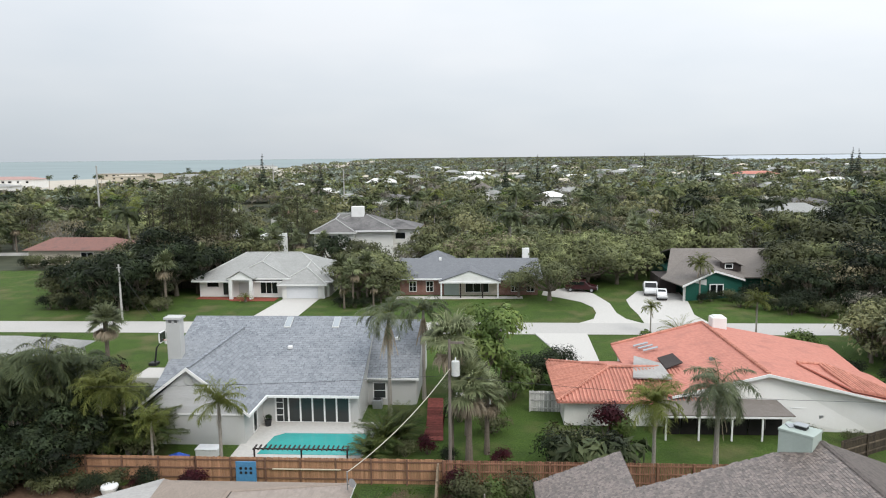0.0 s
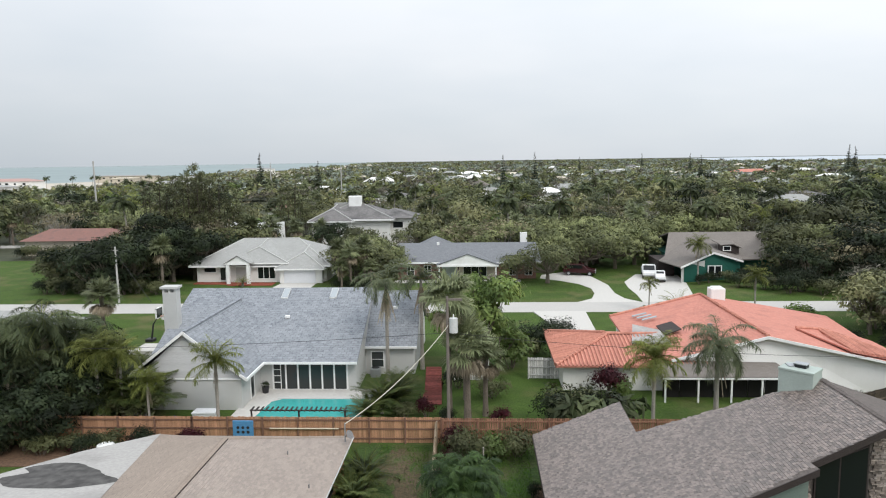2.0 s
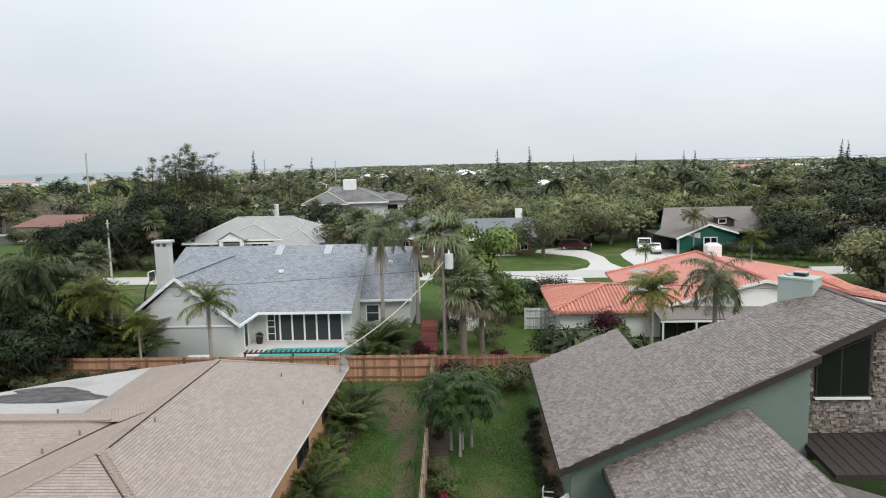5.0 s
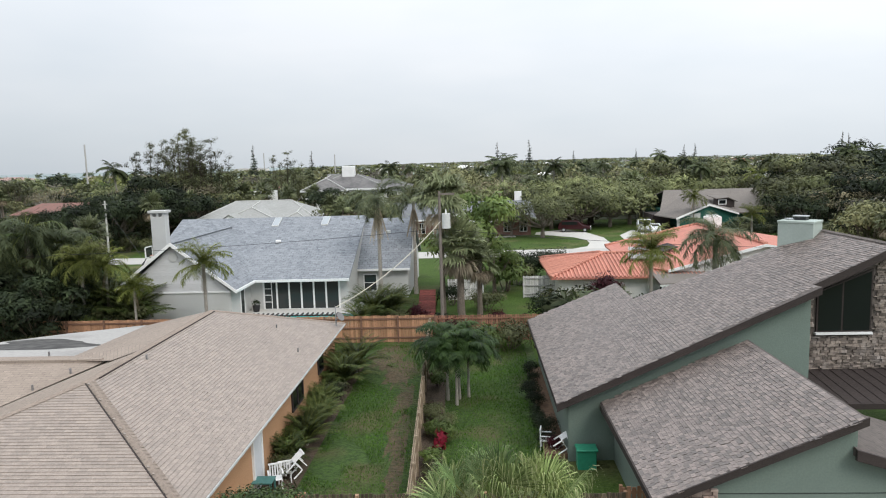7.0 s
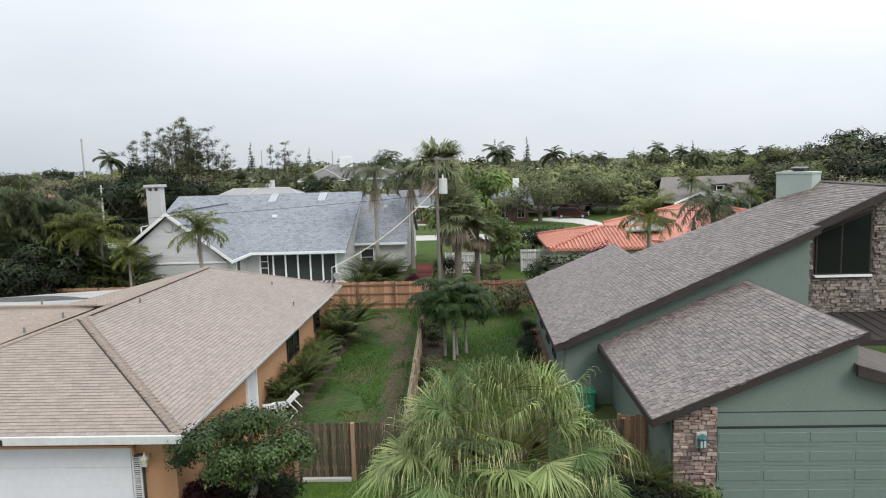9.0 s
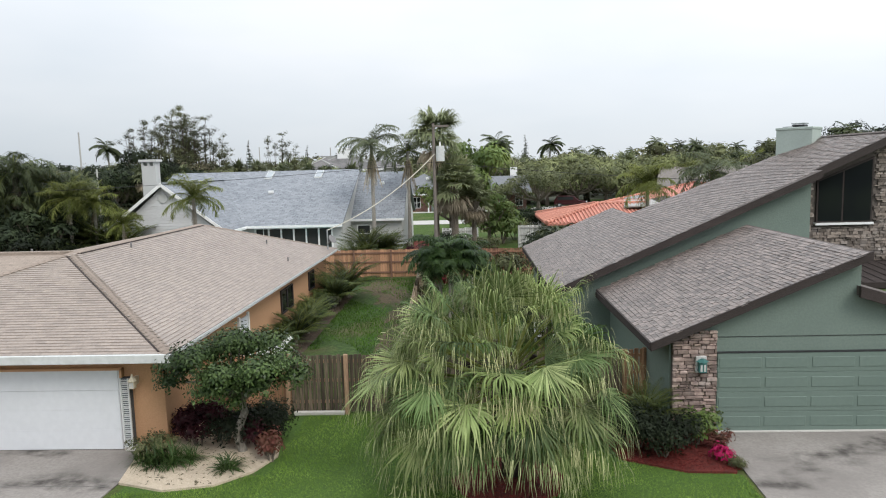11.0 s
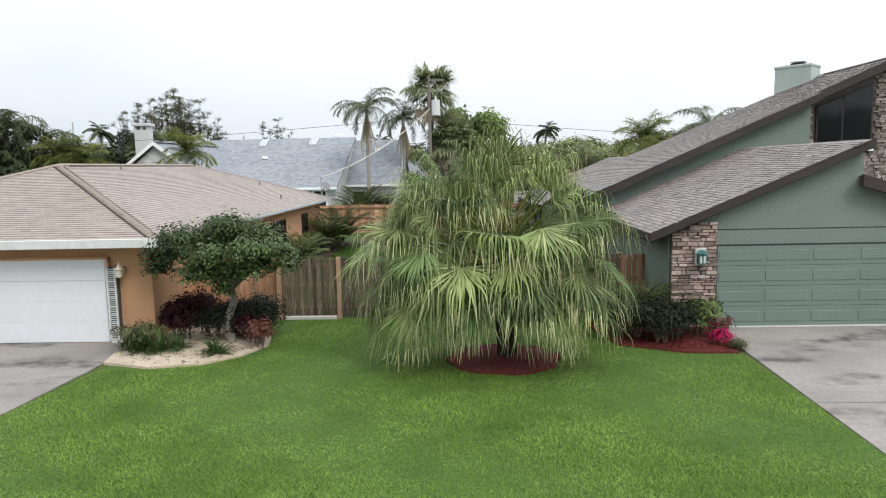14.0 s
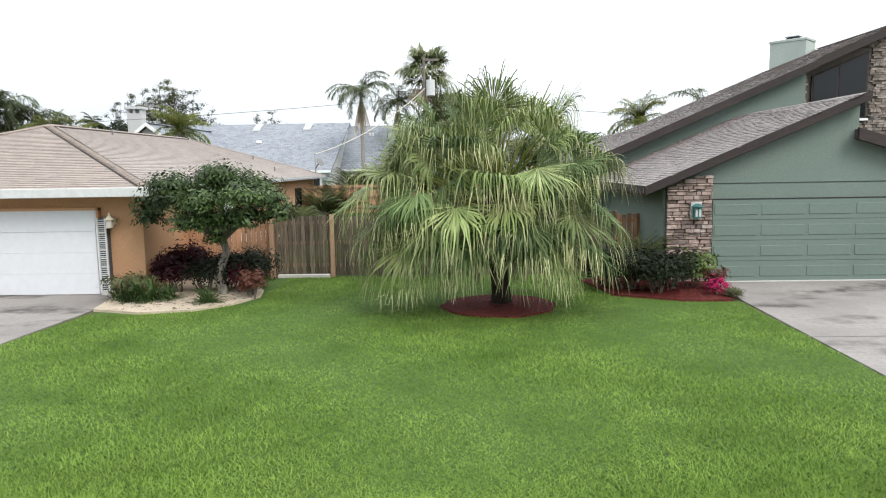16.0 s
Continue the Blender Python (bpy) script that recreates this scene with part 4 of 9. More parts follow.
# ---- tan-roofed house ----
tan = thing("house", "single-storey peach stucco house with a tan shingle hip roof", "house")
E_, R_ = 2.70, 4.60
fx, fy, by = -7.42, 16.62, 38.3
ax, ay0, ay1, lx = -13.12, 22.36, 33.4, -18.98
wall = Geo().box(-18.4, 17.25, -0.1, -7.92, 37.7, 2.62)
part("wall", wall, "stucco_orange", tan)
roof = part("roof", Geo().prism([(fx, fy, E_ - 0.03), (fx, by, E_ - 0.03), (lx, by, E_ - 0.03), (lx, fy, E_ - 0.03)], (0, 0, -0.1)), "white_trim", tan, "white soffit")
top = Geo()
P = [(fx, fy, E_), (fx, by, E_), (lx, by, E_), (lx, fy, E_), (ax, ay0, R_), (ax, ay1, R_)]
top.v = list(P)
top.f = [(0, 1, 5, 4), (1, 2, 5), (2, 3, 4, 5), (3, 0, 4)]
slopes = part("roof_deck", top, "roof_tan", roof, "tan asphalt shingle slopes")
sl = (R_ - E_) / (ax - fx)
shingle_slope(roof, (fx, fy, E_), (0, 1, 0), (-1, 0, -sl), [(0, 0), (by - fy, 0), (ay1 - fy, 6.04), (ay0 - fy, 6.04)], 0.26, 0.14, "tab_tan", (4.5, 1.0), 11)
shingle_slope(roof, (fx, fy, E_), (-1, 0, 0), (0, 1, (R_ - E_) / (ay0 - fy)), [(0, 0), (fx - lx, 0), (fx - ax, 6.04)], 0.26, 0.14, "tab_tan", None, 12)
ridge_caps(roof, (fx, fy, E_ + 0.01), (ax, ay0, R_ + 0.01), "cap_tan", 0.30)
ridge_caps(roof, (ax, ay1, R_ + 0.01), (ax, ay0, R_ + 0.01), "cap_tan", 0.30)
for a, b, out in (((fx, fy, E_), (ax, ay0, R_), -0.175), ((ax, ay0, R_), (ax, ay1, R_), 0.17)):
    d = (Vector(b) - Vector(a)).normalized()
    off = d.cross(Vector((0, 0, 1))).normalized() * out + Vector((0, 0, -0.028))
    part("cap_lap", Geo().tube([Vector(a) + off + d * 0.3, Vector(b) + off], 0.028, 5), "brown_trim", roof, "dark lap line beside the caps")
ridge_caps(roof, (lx, fy, E_ + 0.01), (ax, ay0, R_ + 0.01), "cap_tan", 0.30)
ridge_caps(roof, (fx, by, E_ + 0.01), (ax, ay1, R_ + 0.01), "cap_tan", 0.30)
part("gutter", plank((lx, fy - 0.02, E_ + 0.02), (fx + 0.02, fy - 0.02, E_ + 0.02), 0.22, 0.1, (0, -1, 0)), "gutter_white", tan, "white front gutter and fascia", 0.01)
part("fascia", plank((fx + 0.01, fy - 0.02, E_), (fx + 0.01, by, E_), 0.07, 0.03, (1, 0, 0)), "gutter_white", tan)
# left wing with a low membrane roof behind its ridge
wing = Geo()
wr, wz = 26.2, 4.18
wing.v = [(-14.6, wr, wz), (-36, wr, wz), (-36, 21.6, E_), (-19.0, 21.6, E_)]
wing.f = [(0, 1, 2, 3)]
part("wing_roof", wing, "roof_tan", roof)
part("wing_wall", Geo().prism([(-35.5, 22.1, -0.1), (-18.4, 22.1, -0.1), (-18.4, 37.6, -0.1), (-21.3, 34.6, -0.1), (-23.4, 31.0, -0.1), (-35.5, 27.0, -0.1)], (0, 0, 2.7)), "stucco_orange", tan)
def mem_z(y):
    return wz - 0.115 * (y - wr)


mem = Geo().poly(*[(x, y, mem_z(y)) for x, y in ((-14.6, wr + 0.9), (-16.7, 27.4), (-18.9, 38.4), (-21.6, 35.0), (-23.6, 31.3), (-26.5, 28.4), (-36, 27.4), (-36, wr + 0.9))])
part("flat_roof", mem, "membrane", roof, "pale low-slope membrane roof with dark ponding stains")
part("west_slope", Geo().poly((ax, 27.4, R_ + 0.012), (ax, ay1, R_ + 0.012), (-16.65, 27.4, mem_z(27.4) + 0.015)).poly((ax, ay1, R_ + 0.012), (-18.95, 38.35, E_ + 0.06), (-16.65, 27.4, mem_z(27.4) + 0.015)), "roof_tan", roof)
part("valley_slope", Geo().poly((-14.3, 25.9, 4.26), (ax, 26.4, R_ + 0.012), (ax, 27.4, R_ + 0.012), (-16.65, 27.4, mem_z(27.4) + 0.016)).poly((-14.3, 25.9, 4.26), (-16.65, 27.4, mem_z(27.4) + 0.016), (-16.6, 26.2, wz + 0.01)), "roof_tan", roof)
part("wing_back_slope", Geo().poly((-14.5, wr, wz), (-36, wr, wz), (-36, 27.45, mem_z(27.45) + 0.01), (-16.6, 27.45, mem_z(27.45) + 0.01)), "roof_tan", roof)
st = Geo()
k = 30
st.poly(*[(x, y, mem_z(y) + 0.006) for x, y in [(-20.6 + (2.9 * math.cos(q) + 0.9 * math.sin(q)) * (0.85 + 0.20 * math.sin(3 * q + 1) + 0.10 * math.sin(7 * q)), 31.0 + (-0.9 * math.cos(q) * 1.2 + 1.6 * math.sin(q)) * (1 + 0.1 * math.cos(3 * q)) + 0.2 * math.cos(q)) for q in [2 * math.pi * i / k for i in range(k)]]])
part("stain", st, "stain", roof)
part("parapet", Geo().box(-36, wr - 0.12, wz - 0.05, -14.8, wr + 0.1, wz + 0.09), "roof_tan", roof)
# garage door
gd = part("garage_door", Geo().box(-13.95, 17.14, 0.03, -9.02, 17.24, 2.16), "white_door", tan, "white sectional garage door", 0.008)
for i in range(4):
    part("panel", Geo().box(-13.9, 17.12, 0.045 + i * 0.53, -9.07, 17.142, (0.573, 0.573, 0.566, 0.573)[i] + i * 0.53), "white_door", gd, bevel=0.002)
part("door_trim", Geo().box(-9.02, 17.1, 0.03, -8.96, 17.24, 2.2).box(-13.95, 17.1, 2.16, -8.96, 17.24, 2.22), "stucco_orange", tan)
stack = part("slat_column", Geo().box(-9.0, 17.08, 0.12, -8.76, 17.24, 1.96), "slate_paint", tan, "screen-block column with dark slots and white webs")
for x in (-9.0, -8.795):
    part("web_edge", Geo().box(x, 17.03, 0.12, x + 0.035, 17.085, 1.96), "gutter_white", stack)
for i in range(34):
    part("slat", Geo().box(-8.968, 17.045, 0.14 + i * 0.0535, -8.793, 17.082, 0.155 + i * 0.0535 + (0.014 if i % 4 == 3 else 0.0)), "gutter_white", stack)
part("column_base", Geo().box(-8.98, 17.04, 0.03, -8.70, 17.24, 0.13), "concrete_clean", tan)
# side wall: door, windows
sd = part("side_door", Geo().box(-7.93, 23.1, 0.1, -7.87, 23.95, 2.1), "white_door", tan, "white side door", 0.005)
part("door_trim", Geo().box(-7.93, 22.98, 0.1, -7.84, 23.1, 2.2).box(-7.93, 23.95, 0.1, -7.84, 24.07, 2.2), "white_trim", tan)
window(tan, 28.4, 1.2, 30.2, 2.1, -7.92, "x", 1, 2, "brown_trim")
window(tan, 33.4, 1.3, 34.4, 2.1, -7.92, "x", 1, 1, "brown_trim")
for x, y in ((-10.0, 33.8), (-8.3, 31.3), (-12.6, 25.4)):
    z = E_ + (fx - x) * (R_ - E_) / (fx - ax)
    part("vent_pipe", Geo().tube([(x, y, z - 0.1), (x, y, z + 0.2)], 0.035, 8), "pipe", tan)
for x, y in ((-15.65, 25.4), (-16.55, 24.4), (-17.8, 27.5)):
    z = E_ + (y - 21.6) * (wz - E_) / (wr - 21.6) if y < wr else wz - 0.115 * (y - wr)
    part("vent_pipe", Geo().tube([(x, y, z - 0.1), (x, y, z + 0.2)], 0.04, 8), "pipe", tan)
# coach lamp
lamp = thing("wall_lamp", "white coach lamp on a peach wall beside the garage", "lamp")
part("bracket", Geo().box(-8.66, 17.0, 1.78, -8.58, 17.25, 1.98), "cream", lamp)
part("lantern", Geo().prism([(-8.69, 16.9, 1.72), (-8.55, 16.9, 1.72), (-8.55, 17.04, 1.72), (-8.69, 17.04, 1.72)], (0, 0, 0.2)), "cream", lamp, bevel=0.012)
for x in (-8.67, -8.61):
    part("pane", Geo().box(x, 16.894, 1.75, x + 0.045, 16.9, 1.89), "stucco_grey", lamp)
part("cap", Geo().tube([(-8.62, 16.97, 1.92), (-8.62, 16.97, 2.02), (-8.62, 16.97, 2.10)], [0.12, 0.04, 0.015], 8), "cream", lamp)
num = thing("house_number", "dark number bars on the white fascia", "sign")
for i in range(2):
    part("bar", Geo().box(-12.28 + i * 0.14, fy - 0.135, E_ - 0.19, -12.2 + i * 0.14, fy - 0.12, E_ - 0.04), "black", num)

# ---- sage-green house ----
sage = thing("house", "sage-green split-roof house with stone veneer and grey-brown shingles", "house")
SL = 0.418


def mz(x):
    return 2.55 + SL * (x - 3.0)


RX = 16.1
main = [(3.0, 25.15), (12.86, 25.9), (12.81, 26.5), (RX, 26.9), (RX, 32.6), (7.9, 34.5), (7.95, 39.0), (2.95, 39.1)]
roof = part("main_roof", Geo().prism([(x, y, mz(x) - 0.02) for x, y in main], (0, 0, -0.2)), "brown_trim", sage, "dark brown roof edge and soffit")
part("roof_deck", Geo().poly(*[(x, y, mz(x)) for x, y in main]), "roof_grey", roof, "grey-brown asphalt shingle slope")
cs = math.sqrt(1 + SL * SL)
shingle_slope(roof, (3.0, 25.15, 2.55), (0, 1, 0), (1, 0, SL), [(0, 0), (13.9, 0), (13.85, 4.85 * cs), (0.38, 4.85 * cs)], 0.19, 0.135, "tab_grey", None, 21)
shingle_slope(roof, (3.0, 25.15, 2.55), (0, 1, 0), (1, 0, SL), [(0.38, 4.85 * cs - 0.07), (9.35, 4.85 * cs - 0.07), (8.25, 9.75 * cs), (1.0, 9.75 * cs)], 0.19, 0.135, "tab_grey", None, 22)
shingle_slope(roof, (3.0, 25.15, 2.55), (0, 1, 0), (1, 0, SL), [(1.4, 9.75 * cs - 0.06), (8.3, 9.75 * cs - 0.06), (7.45, 13.1 * cs), (1.75, 13.1 * cs)], 0.19, 0.135, "tab_grey", None, 23)
part("far_slope", Geo().prism([(RX, 26.9, mz(RX)), (22, 26.9, mz(RX) - 2.1), (22, 32.6, mz(RX) - 2.1), (RX, 32.6, mz(RX))], (0, 0, -0.2)), "roof_grey", roof)
ridge_caps(roof, (RX, 32.6, mz(RX) + 0.01), (RX, 26.9, mz(RX) + 0.01), "roof_grey")
# fascias drawn deeper to take in the soffit's shadow on the wall
part("fascia", Geo().prism([(3.0, 25.12, 2.55), (12.86, 25.87, mz(12.86)), (12.86, 25.87, mz(12.86) - 0.28), (3.0, 25.12, 2.27)], (0, 0.05, 0)), "brown_trim", sage)
part("fascia", Geo().prism([(12.81, 26.45, mz(12.81)), (RX, 26.85, mz(RX)), (RX, 26.85, mz(RX) - 0.30), (12.81, 26.45, mz(12.81) - 0.30)], (0, 0.05, 0)), "brown_trim", sage)
part("front_wall", Geo().prism([(3.55, 25.75, -0.1), (12.68, 26.33, -0.1), (12.68, 26.33, mz(12.68) - 0.2), (3.55, 25.75, mz(3.55) - 0.2)], (0, 0.2, 0)), "sage", sage)
part("side_wall", Geo().box(3.5, 25.75, -0.1, 3.7, 38.6, 2.6), "sage", sage)
part("rear_wall", Geo().prism([(3.5, 38.4, -0.1), (7.6, 38.4, -0.1), (7.6, 38.4, mz(7.6) - 0.2), (3.5, 38.4, mz(3.5) - 0.2)], (0, 0.2, 0)), "sage", sage)
part("upper_wall", Geo().prism([(12.6, 27.2, 2.0), (21.5, 27.2, 2.0), (21.5, 27.2, 5.7), (RX, 27.2, mz(RX) - 0.22), (12.6, 27.2, mz(12.6) - 0.22)], (0, 0.2, 0)), "mortar", sage, "stone veneer wall")
wf = part("window", Geo().prism([(13.28, 27.19, 4.64), (15.36, 27.19, 4.64), (15.36, 27.19, 7.12), (13.28, 27.19, 6.26)], (0, -0.07, 0)), "brown_trim", sage, "tall sloped-top window in dark trim")
part("pane", Geo().prism([(13.35, 27.12, 4.70), (14.22, 27.12, 4.70), (14.22, 27.12, 6.57), (13.35, 27.12, 6.22)], (0, -0.012, 0)), "glass", wf)
part("pane", Geo().prism([(14.29, 27.12, 4.70), (15.30, 27.12, 4.70), (15.30, 27.12, 7.02), (14.29, 27.12, 6.60)], (0, -0.012, 0)), "glass", wf)
part("sill", Geo().box(13.22, 27.0, 4.56, 15.38, 27.2, 4.64), "white_trim", sage)
for zz in (29.0, 31.5, 34.5):
    window(sage, zz, 1.0, zz + 0.9, 2.0, 3.5, "x", -1, 1, "brown_trim", "glass", 0.06)
part("entry_roof", Geo().prism([(12.6, 24.0, 2.86), (19, 24.0, 2.86), (19, 27.2, 3.14), (12.6, 27.2, 3.14)], (0, 0, -0.2)), "brown_trim", sage, "low dark brown board roof over the entry")
for i in range(14):
    x = 13.0 + i * 0.42
    part("batten", Geo().prism([(x, 24.0, 2.87), (x + 0.03, 24.0, 2.87), (x + 0.03, 27.15, 3.15), (x, 27.15, 3.15)], (0, 0, 0.012)), "brown_trim", sage)
# garage wing
WS = 0.4167


def wz_(x):
    return 2.50 + WS * (x - 4.7)


wing = [(4.7, 17.75), (10.15, 17.75), (10.15, 25.75), (4.62, 25.4)]
roof = part("wing_roof", Geo().prism([(x, y, wz_(x) - 0.02) for x, y in wing], (0, 0, -0.2)), "brown_trim", sage, "dark brown wing roof edge")
part("roof_deck", Geo().poly(*[(x, y, wz_(x)) for x, y in wing]), "roof_grey", roof, "grey-brown asphalt shingle slope")
cw = math.sqrt(1 + WS * WS)
shingle_slope(roof, (4.7, 17.75, 2.50), (0, 1, 0), (1, 0, WS), [(0, 0), (7.7, 0), (8.0, 5.43 * cw), (0, 5.43 * cw)], 0.19, 0.135, "tab_grey", (1.0, 1.0), 24)
# extra depth of this board covers the shadow line below it
part("barge_board", Geo().prism([(4.68, 17.70, 2.52), (10.17, 17.70, wz_(10.17) + 0.02), (10.17, 17.70, wz_(10.17) - 0.20), (4.68, 17.70, 2.30)], (0, 0.05, 0)), "brown_trim", sage, "dark brown barge board")
part("eave_edge", Geo().box(4.64, 17.72, 2.34, 4.70, 25.4, 2.53), "brown_trim", sage, "dark drip edge of the eave")
part("wing_wall", Geo().prism([(5.3, 18.1, -0.1), (12.0, 18.1, -0.1), (12.0, 18.1, 3.0), (10.1, 18.1, 3.75), (10.1, 18.1, wz_(10.1) - 0.2), (5.3, 18.1, wz_(5.3) - 0.2)], (0, 0.2, 0)), "sage", sage)
part("wing_side_wall", Geo().box(5.25, 18.1, -0.1, 5.45, 25.9, 2.6), "sage", sage)
part("clerestory_wall", Geo().box(10.0, 18.3, 3.0, 10.15, 25.7, 4.6), "sage", sage)
part("belt_line", Geo().box(6.45, 18.085, 2.55, 11.6, 18.1, 2.563), "black", sage)
part("porch_roof", Geo().prism([(10.0, 17.85, 3.86), (13.6, 17.85, 2.75), (13.6, 22.5, 2.75), (10.0, 22.5, 3.86)], (0, 0, -0.24)), "roof_grey", sage, "right slope of the garage gable")
part("barge_board", Geo().prism([(9.92, 17.75, 3.9), (13.6, 17.75, 2.77), (13.6, 17.75, 2.47), (9.92, 17.75, 3.6)], (0, 0.1, 0)), "brown_trim", sage, "dark brown barge board", 0.01)
gd = part("garage_door", Geo().box(6.47, 18.02, 0.02, 11.4, 18.1, 2.14), "sage_door", sage, "sage-green sectional garage door")
for r_ in range(4):
    zz = 0.03 + r_ * 0.53
    sec = part("door_section", Geo().box(6.48, 18.0, zz + 0.004, 11.39, 18.022, zz + 0.524), "sage_door", gd, bevel=0.005)
    for c_ in range(4):
        x = 6.52 + c_ * 1.19
        part("raised_panel", Geo().box(x, 17.986, zz + 0.13, x + 1.08, 18.002, zz + 0.40), "sage_door", sec, bevel=0.008)
part("door_head", Geo().box(6.42, 17.99, 2.14, 11.45, 18.1, 2.165), "black", sage)
part("threshold", Geo().box(6.4, 17.9, 0.0, 11.5, 18.12, 0.045), "concrete_clean", sage)
# chimney
ch = part("chimney", Geo().obox(pose(15.19, 32.95, 7.3, 0, 0, -44), 1.56, 1.15, 2.3), "sage_light", sage, "pale sage chimney", 0.015)
part("chimney_cap", Geo().obox(pose(15.19, 32.95, 8.44, 0, 0, -44), 1.62, 1.21, 0.12), "sage_light", ch, bevel=0.02)
vent = part("vent_collar", Geo().obox(pose(15.25, 33.0, 8.55, 0, 0, -44), 0.55, 0.42, 0.14), "black", ch)
part("vent_hood", Geo().obox(pose(15.25, 33.0, 8.68, 0, 0, -44), 0.62, 0.48, 0.06), "steel", vent, "grey metal hood", 0.02)
part("flue_cover", Geo().box(14.7, 33.0, 8.5, 15.3, 33.5, 8.56).box(14.75, 33.05, 8.44, 14.8, 33.1, 8.5).box(15.2, 33.4, 8.44, 15.25, 33.45, 8.5), "steel", ch)


def ledge_stones(parent, x0, x1, zlo, zhi, y, seed, piece, top_of=None, hole=None):
    """Thin uneven stones in courses, standing proud of their bed."""
    r = random.Random(seed)
    rest = Geo()
    z = zlo
    while z < zhi - 0.04:
        h = r.uniform(0.045, 0.125)
        x = x0
        while x < x1 - 0.03:
            w = min(r.uniform(0.09, 0.34), x1 - x)
            okay = not (top_of and z + h > top_of(x + w / 2)) and not (hole and hole[0] - w < x < hole[1] and hole[2] - h < z < hole[3])
            if okay:
                t = r.uniform(0.02, 0.10)
                g = Geo() if piece else rest
                dz = r.uniform(-0.008, 0.008)
                g.prism([(x + 0.006, y, z + 0.006 + dz), (x + w - 0.006, y, z + 0.006 - dz), (x + w - 0.01 + dz, y, z + h - 0.006), (x + 0.01, y, z + h - 0.008)], (0, -t, 0))
                if piece:
                    part("stone", g, "stone", parent, bevel=0.008)
            x += w
        z += h
    if not piece:
        part("stone_rest", rest, "stone_rest", parent, kind="stuff")


pil = part("stone_pillar", Geo().box(5.3, 18.0, 0, 6.45, 18.12, 2.62), "mortar", sage, "ledge-stone veneer pillar")
ledge_stones(pil, 5.3, 6.45, 0.02, 2.75, 18.0, 3, True, lambda x: wz_(x) - 0.24)
ledge_stones(sage, 12.7, 21.0, 3.15, 7.9, 27.2, 4, False, lambda x: mz(x) - 0.3 if x < RX else mz(RX) - 0.3 - (x - RX) * 0.38, (13.22, 15.4, 4.5, 7.2))
lamp = thing("wall_lamp", "square verdigris wall lantern on ledge stone", "lamp")
part("back_plate", Geo().box(5.88, 17.88, 1.66, 6.16, 17.97, 2.10), "stucco_grey", lamp, bevel=0.01)
part("housing", Geo().box(5.92, 17.72, 1.70, 6.12, 17.88, 1.98), "teal", lamp, bevel=0.012)
part("roof", Geo().tube([(6.02, 17.80, 1.98), (6.02, 17.80, 2.06)], [0.17, 0.06], 4), "teal", lamp)
part("glass", Geo().box(5.95, 17.712, 1.74, 6.0, 17.722, 1.92), "stucco_grey", lamp)
part("glass", Geo().box(6.04, 17.712, 1.74, 6.09, 17.722, 1.92), "stucco_grey", lamp)

# ---- blue-roofed house ----
blue = thing("house", "pale grey house with a blue-grey shingle roof and pool patio", "house")
rz, ry, ez, ey = 7.05, 62.2, 2.92, 52.4
part("main_roof", Geo().prism([(-26.6, ey, ez), (-9.7, ey, ez), (-9.7, ry, rz), (-26.6, ry, rz)], (0, 0, -0.16)), "roof_blue", blue, "blue-grey shingle slope")
part("rear_roof", Geo().prism([(-26.6, ry, rz), (-9.7, ry, rz), (-9.7, 71.8, ez), (-26.6, 71.8, ez)], (0, 0, -0.16)), "roof_blue", blue)
gp, gz = -21.7, 6.42
part("gable_roof", Geo().prism([(gp, 48.3, gz), (-17.15, 48.3, 2.9), (-17.15, 53.0, 2.9), (gp, 61.0, gz)], (0, 0, -0.14)).prism([(gp, 48.3, gz), (gp, 61.0, gz), (-26.25, 56.5, 2.9), (-26.25, 48.3, 2.9)], (0, 0, -0.14)), "roof_blue", blue)
part("wing_roof", Geo().prism([(-9.8, 56.8, 2.95), (-5.4, 56.8, 2.95), (-5.4, ry, rz - 0.3), (-9.8, ry, rz - 0.3)], (0, 0, -0.16)).prism([(-9.8, ry, rz - 0.3), (-5.4, ry, rz - 0.3), (-5.4, 69, 2.95), (-9.8, 69, 2.95)], (0, 0, -0.16)), "roof_blue", blue)
ridge_caps(blue, (gp, 61.0, gz + 0.01), (gp, 48.3, gz + 0.01), "roof_blue", 0.42, 0.25)
part("rake_trim", Geo().prism([(gp, 48.26, gz + 0.03), (-17.1, 48.26, 2.92), (-17.1, 48.26, 2.68), (gp, 48.26, gz - 0.24)], (0, 0.06, 0)).prism([(gp, 48.26, gz + 0.03), (-26.3, 48.26, 2.92), (-26.3, 48.26, 2.68), (gp, 48.26, gz - 0.24)], (0, 0.06, 0)), "white_trim", blue, "white rake boards")
part("gutter", Geo().box(-17.1, ey - 0.1, ez - 0.16, -9.7, ey, ez + 0.02), "white_trim", blue, "white gutter")
part("gutter", Geo().box(-9.8, 56.7, 2.80, -5.4, 56.8, 2.97), "white_trim", blue, "white gutter")
part("gutter", Geo().box(-17.16, 48.3, 2.72, -17.05, 52.4, 2.92), "white_trim", blue, "white gutter")
gs = part("gable_siding", Geo().prism([(-25.75, 48.72, 2.75), (-17.65, 48.72, 2.75), (gp, 48.72, 6.2)], (0, 0.2, 0)), "stucco_grey", blue, "pale lap siding in the gable")
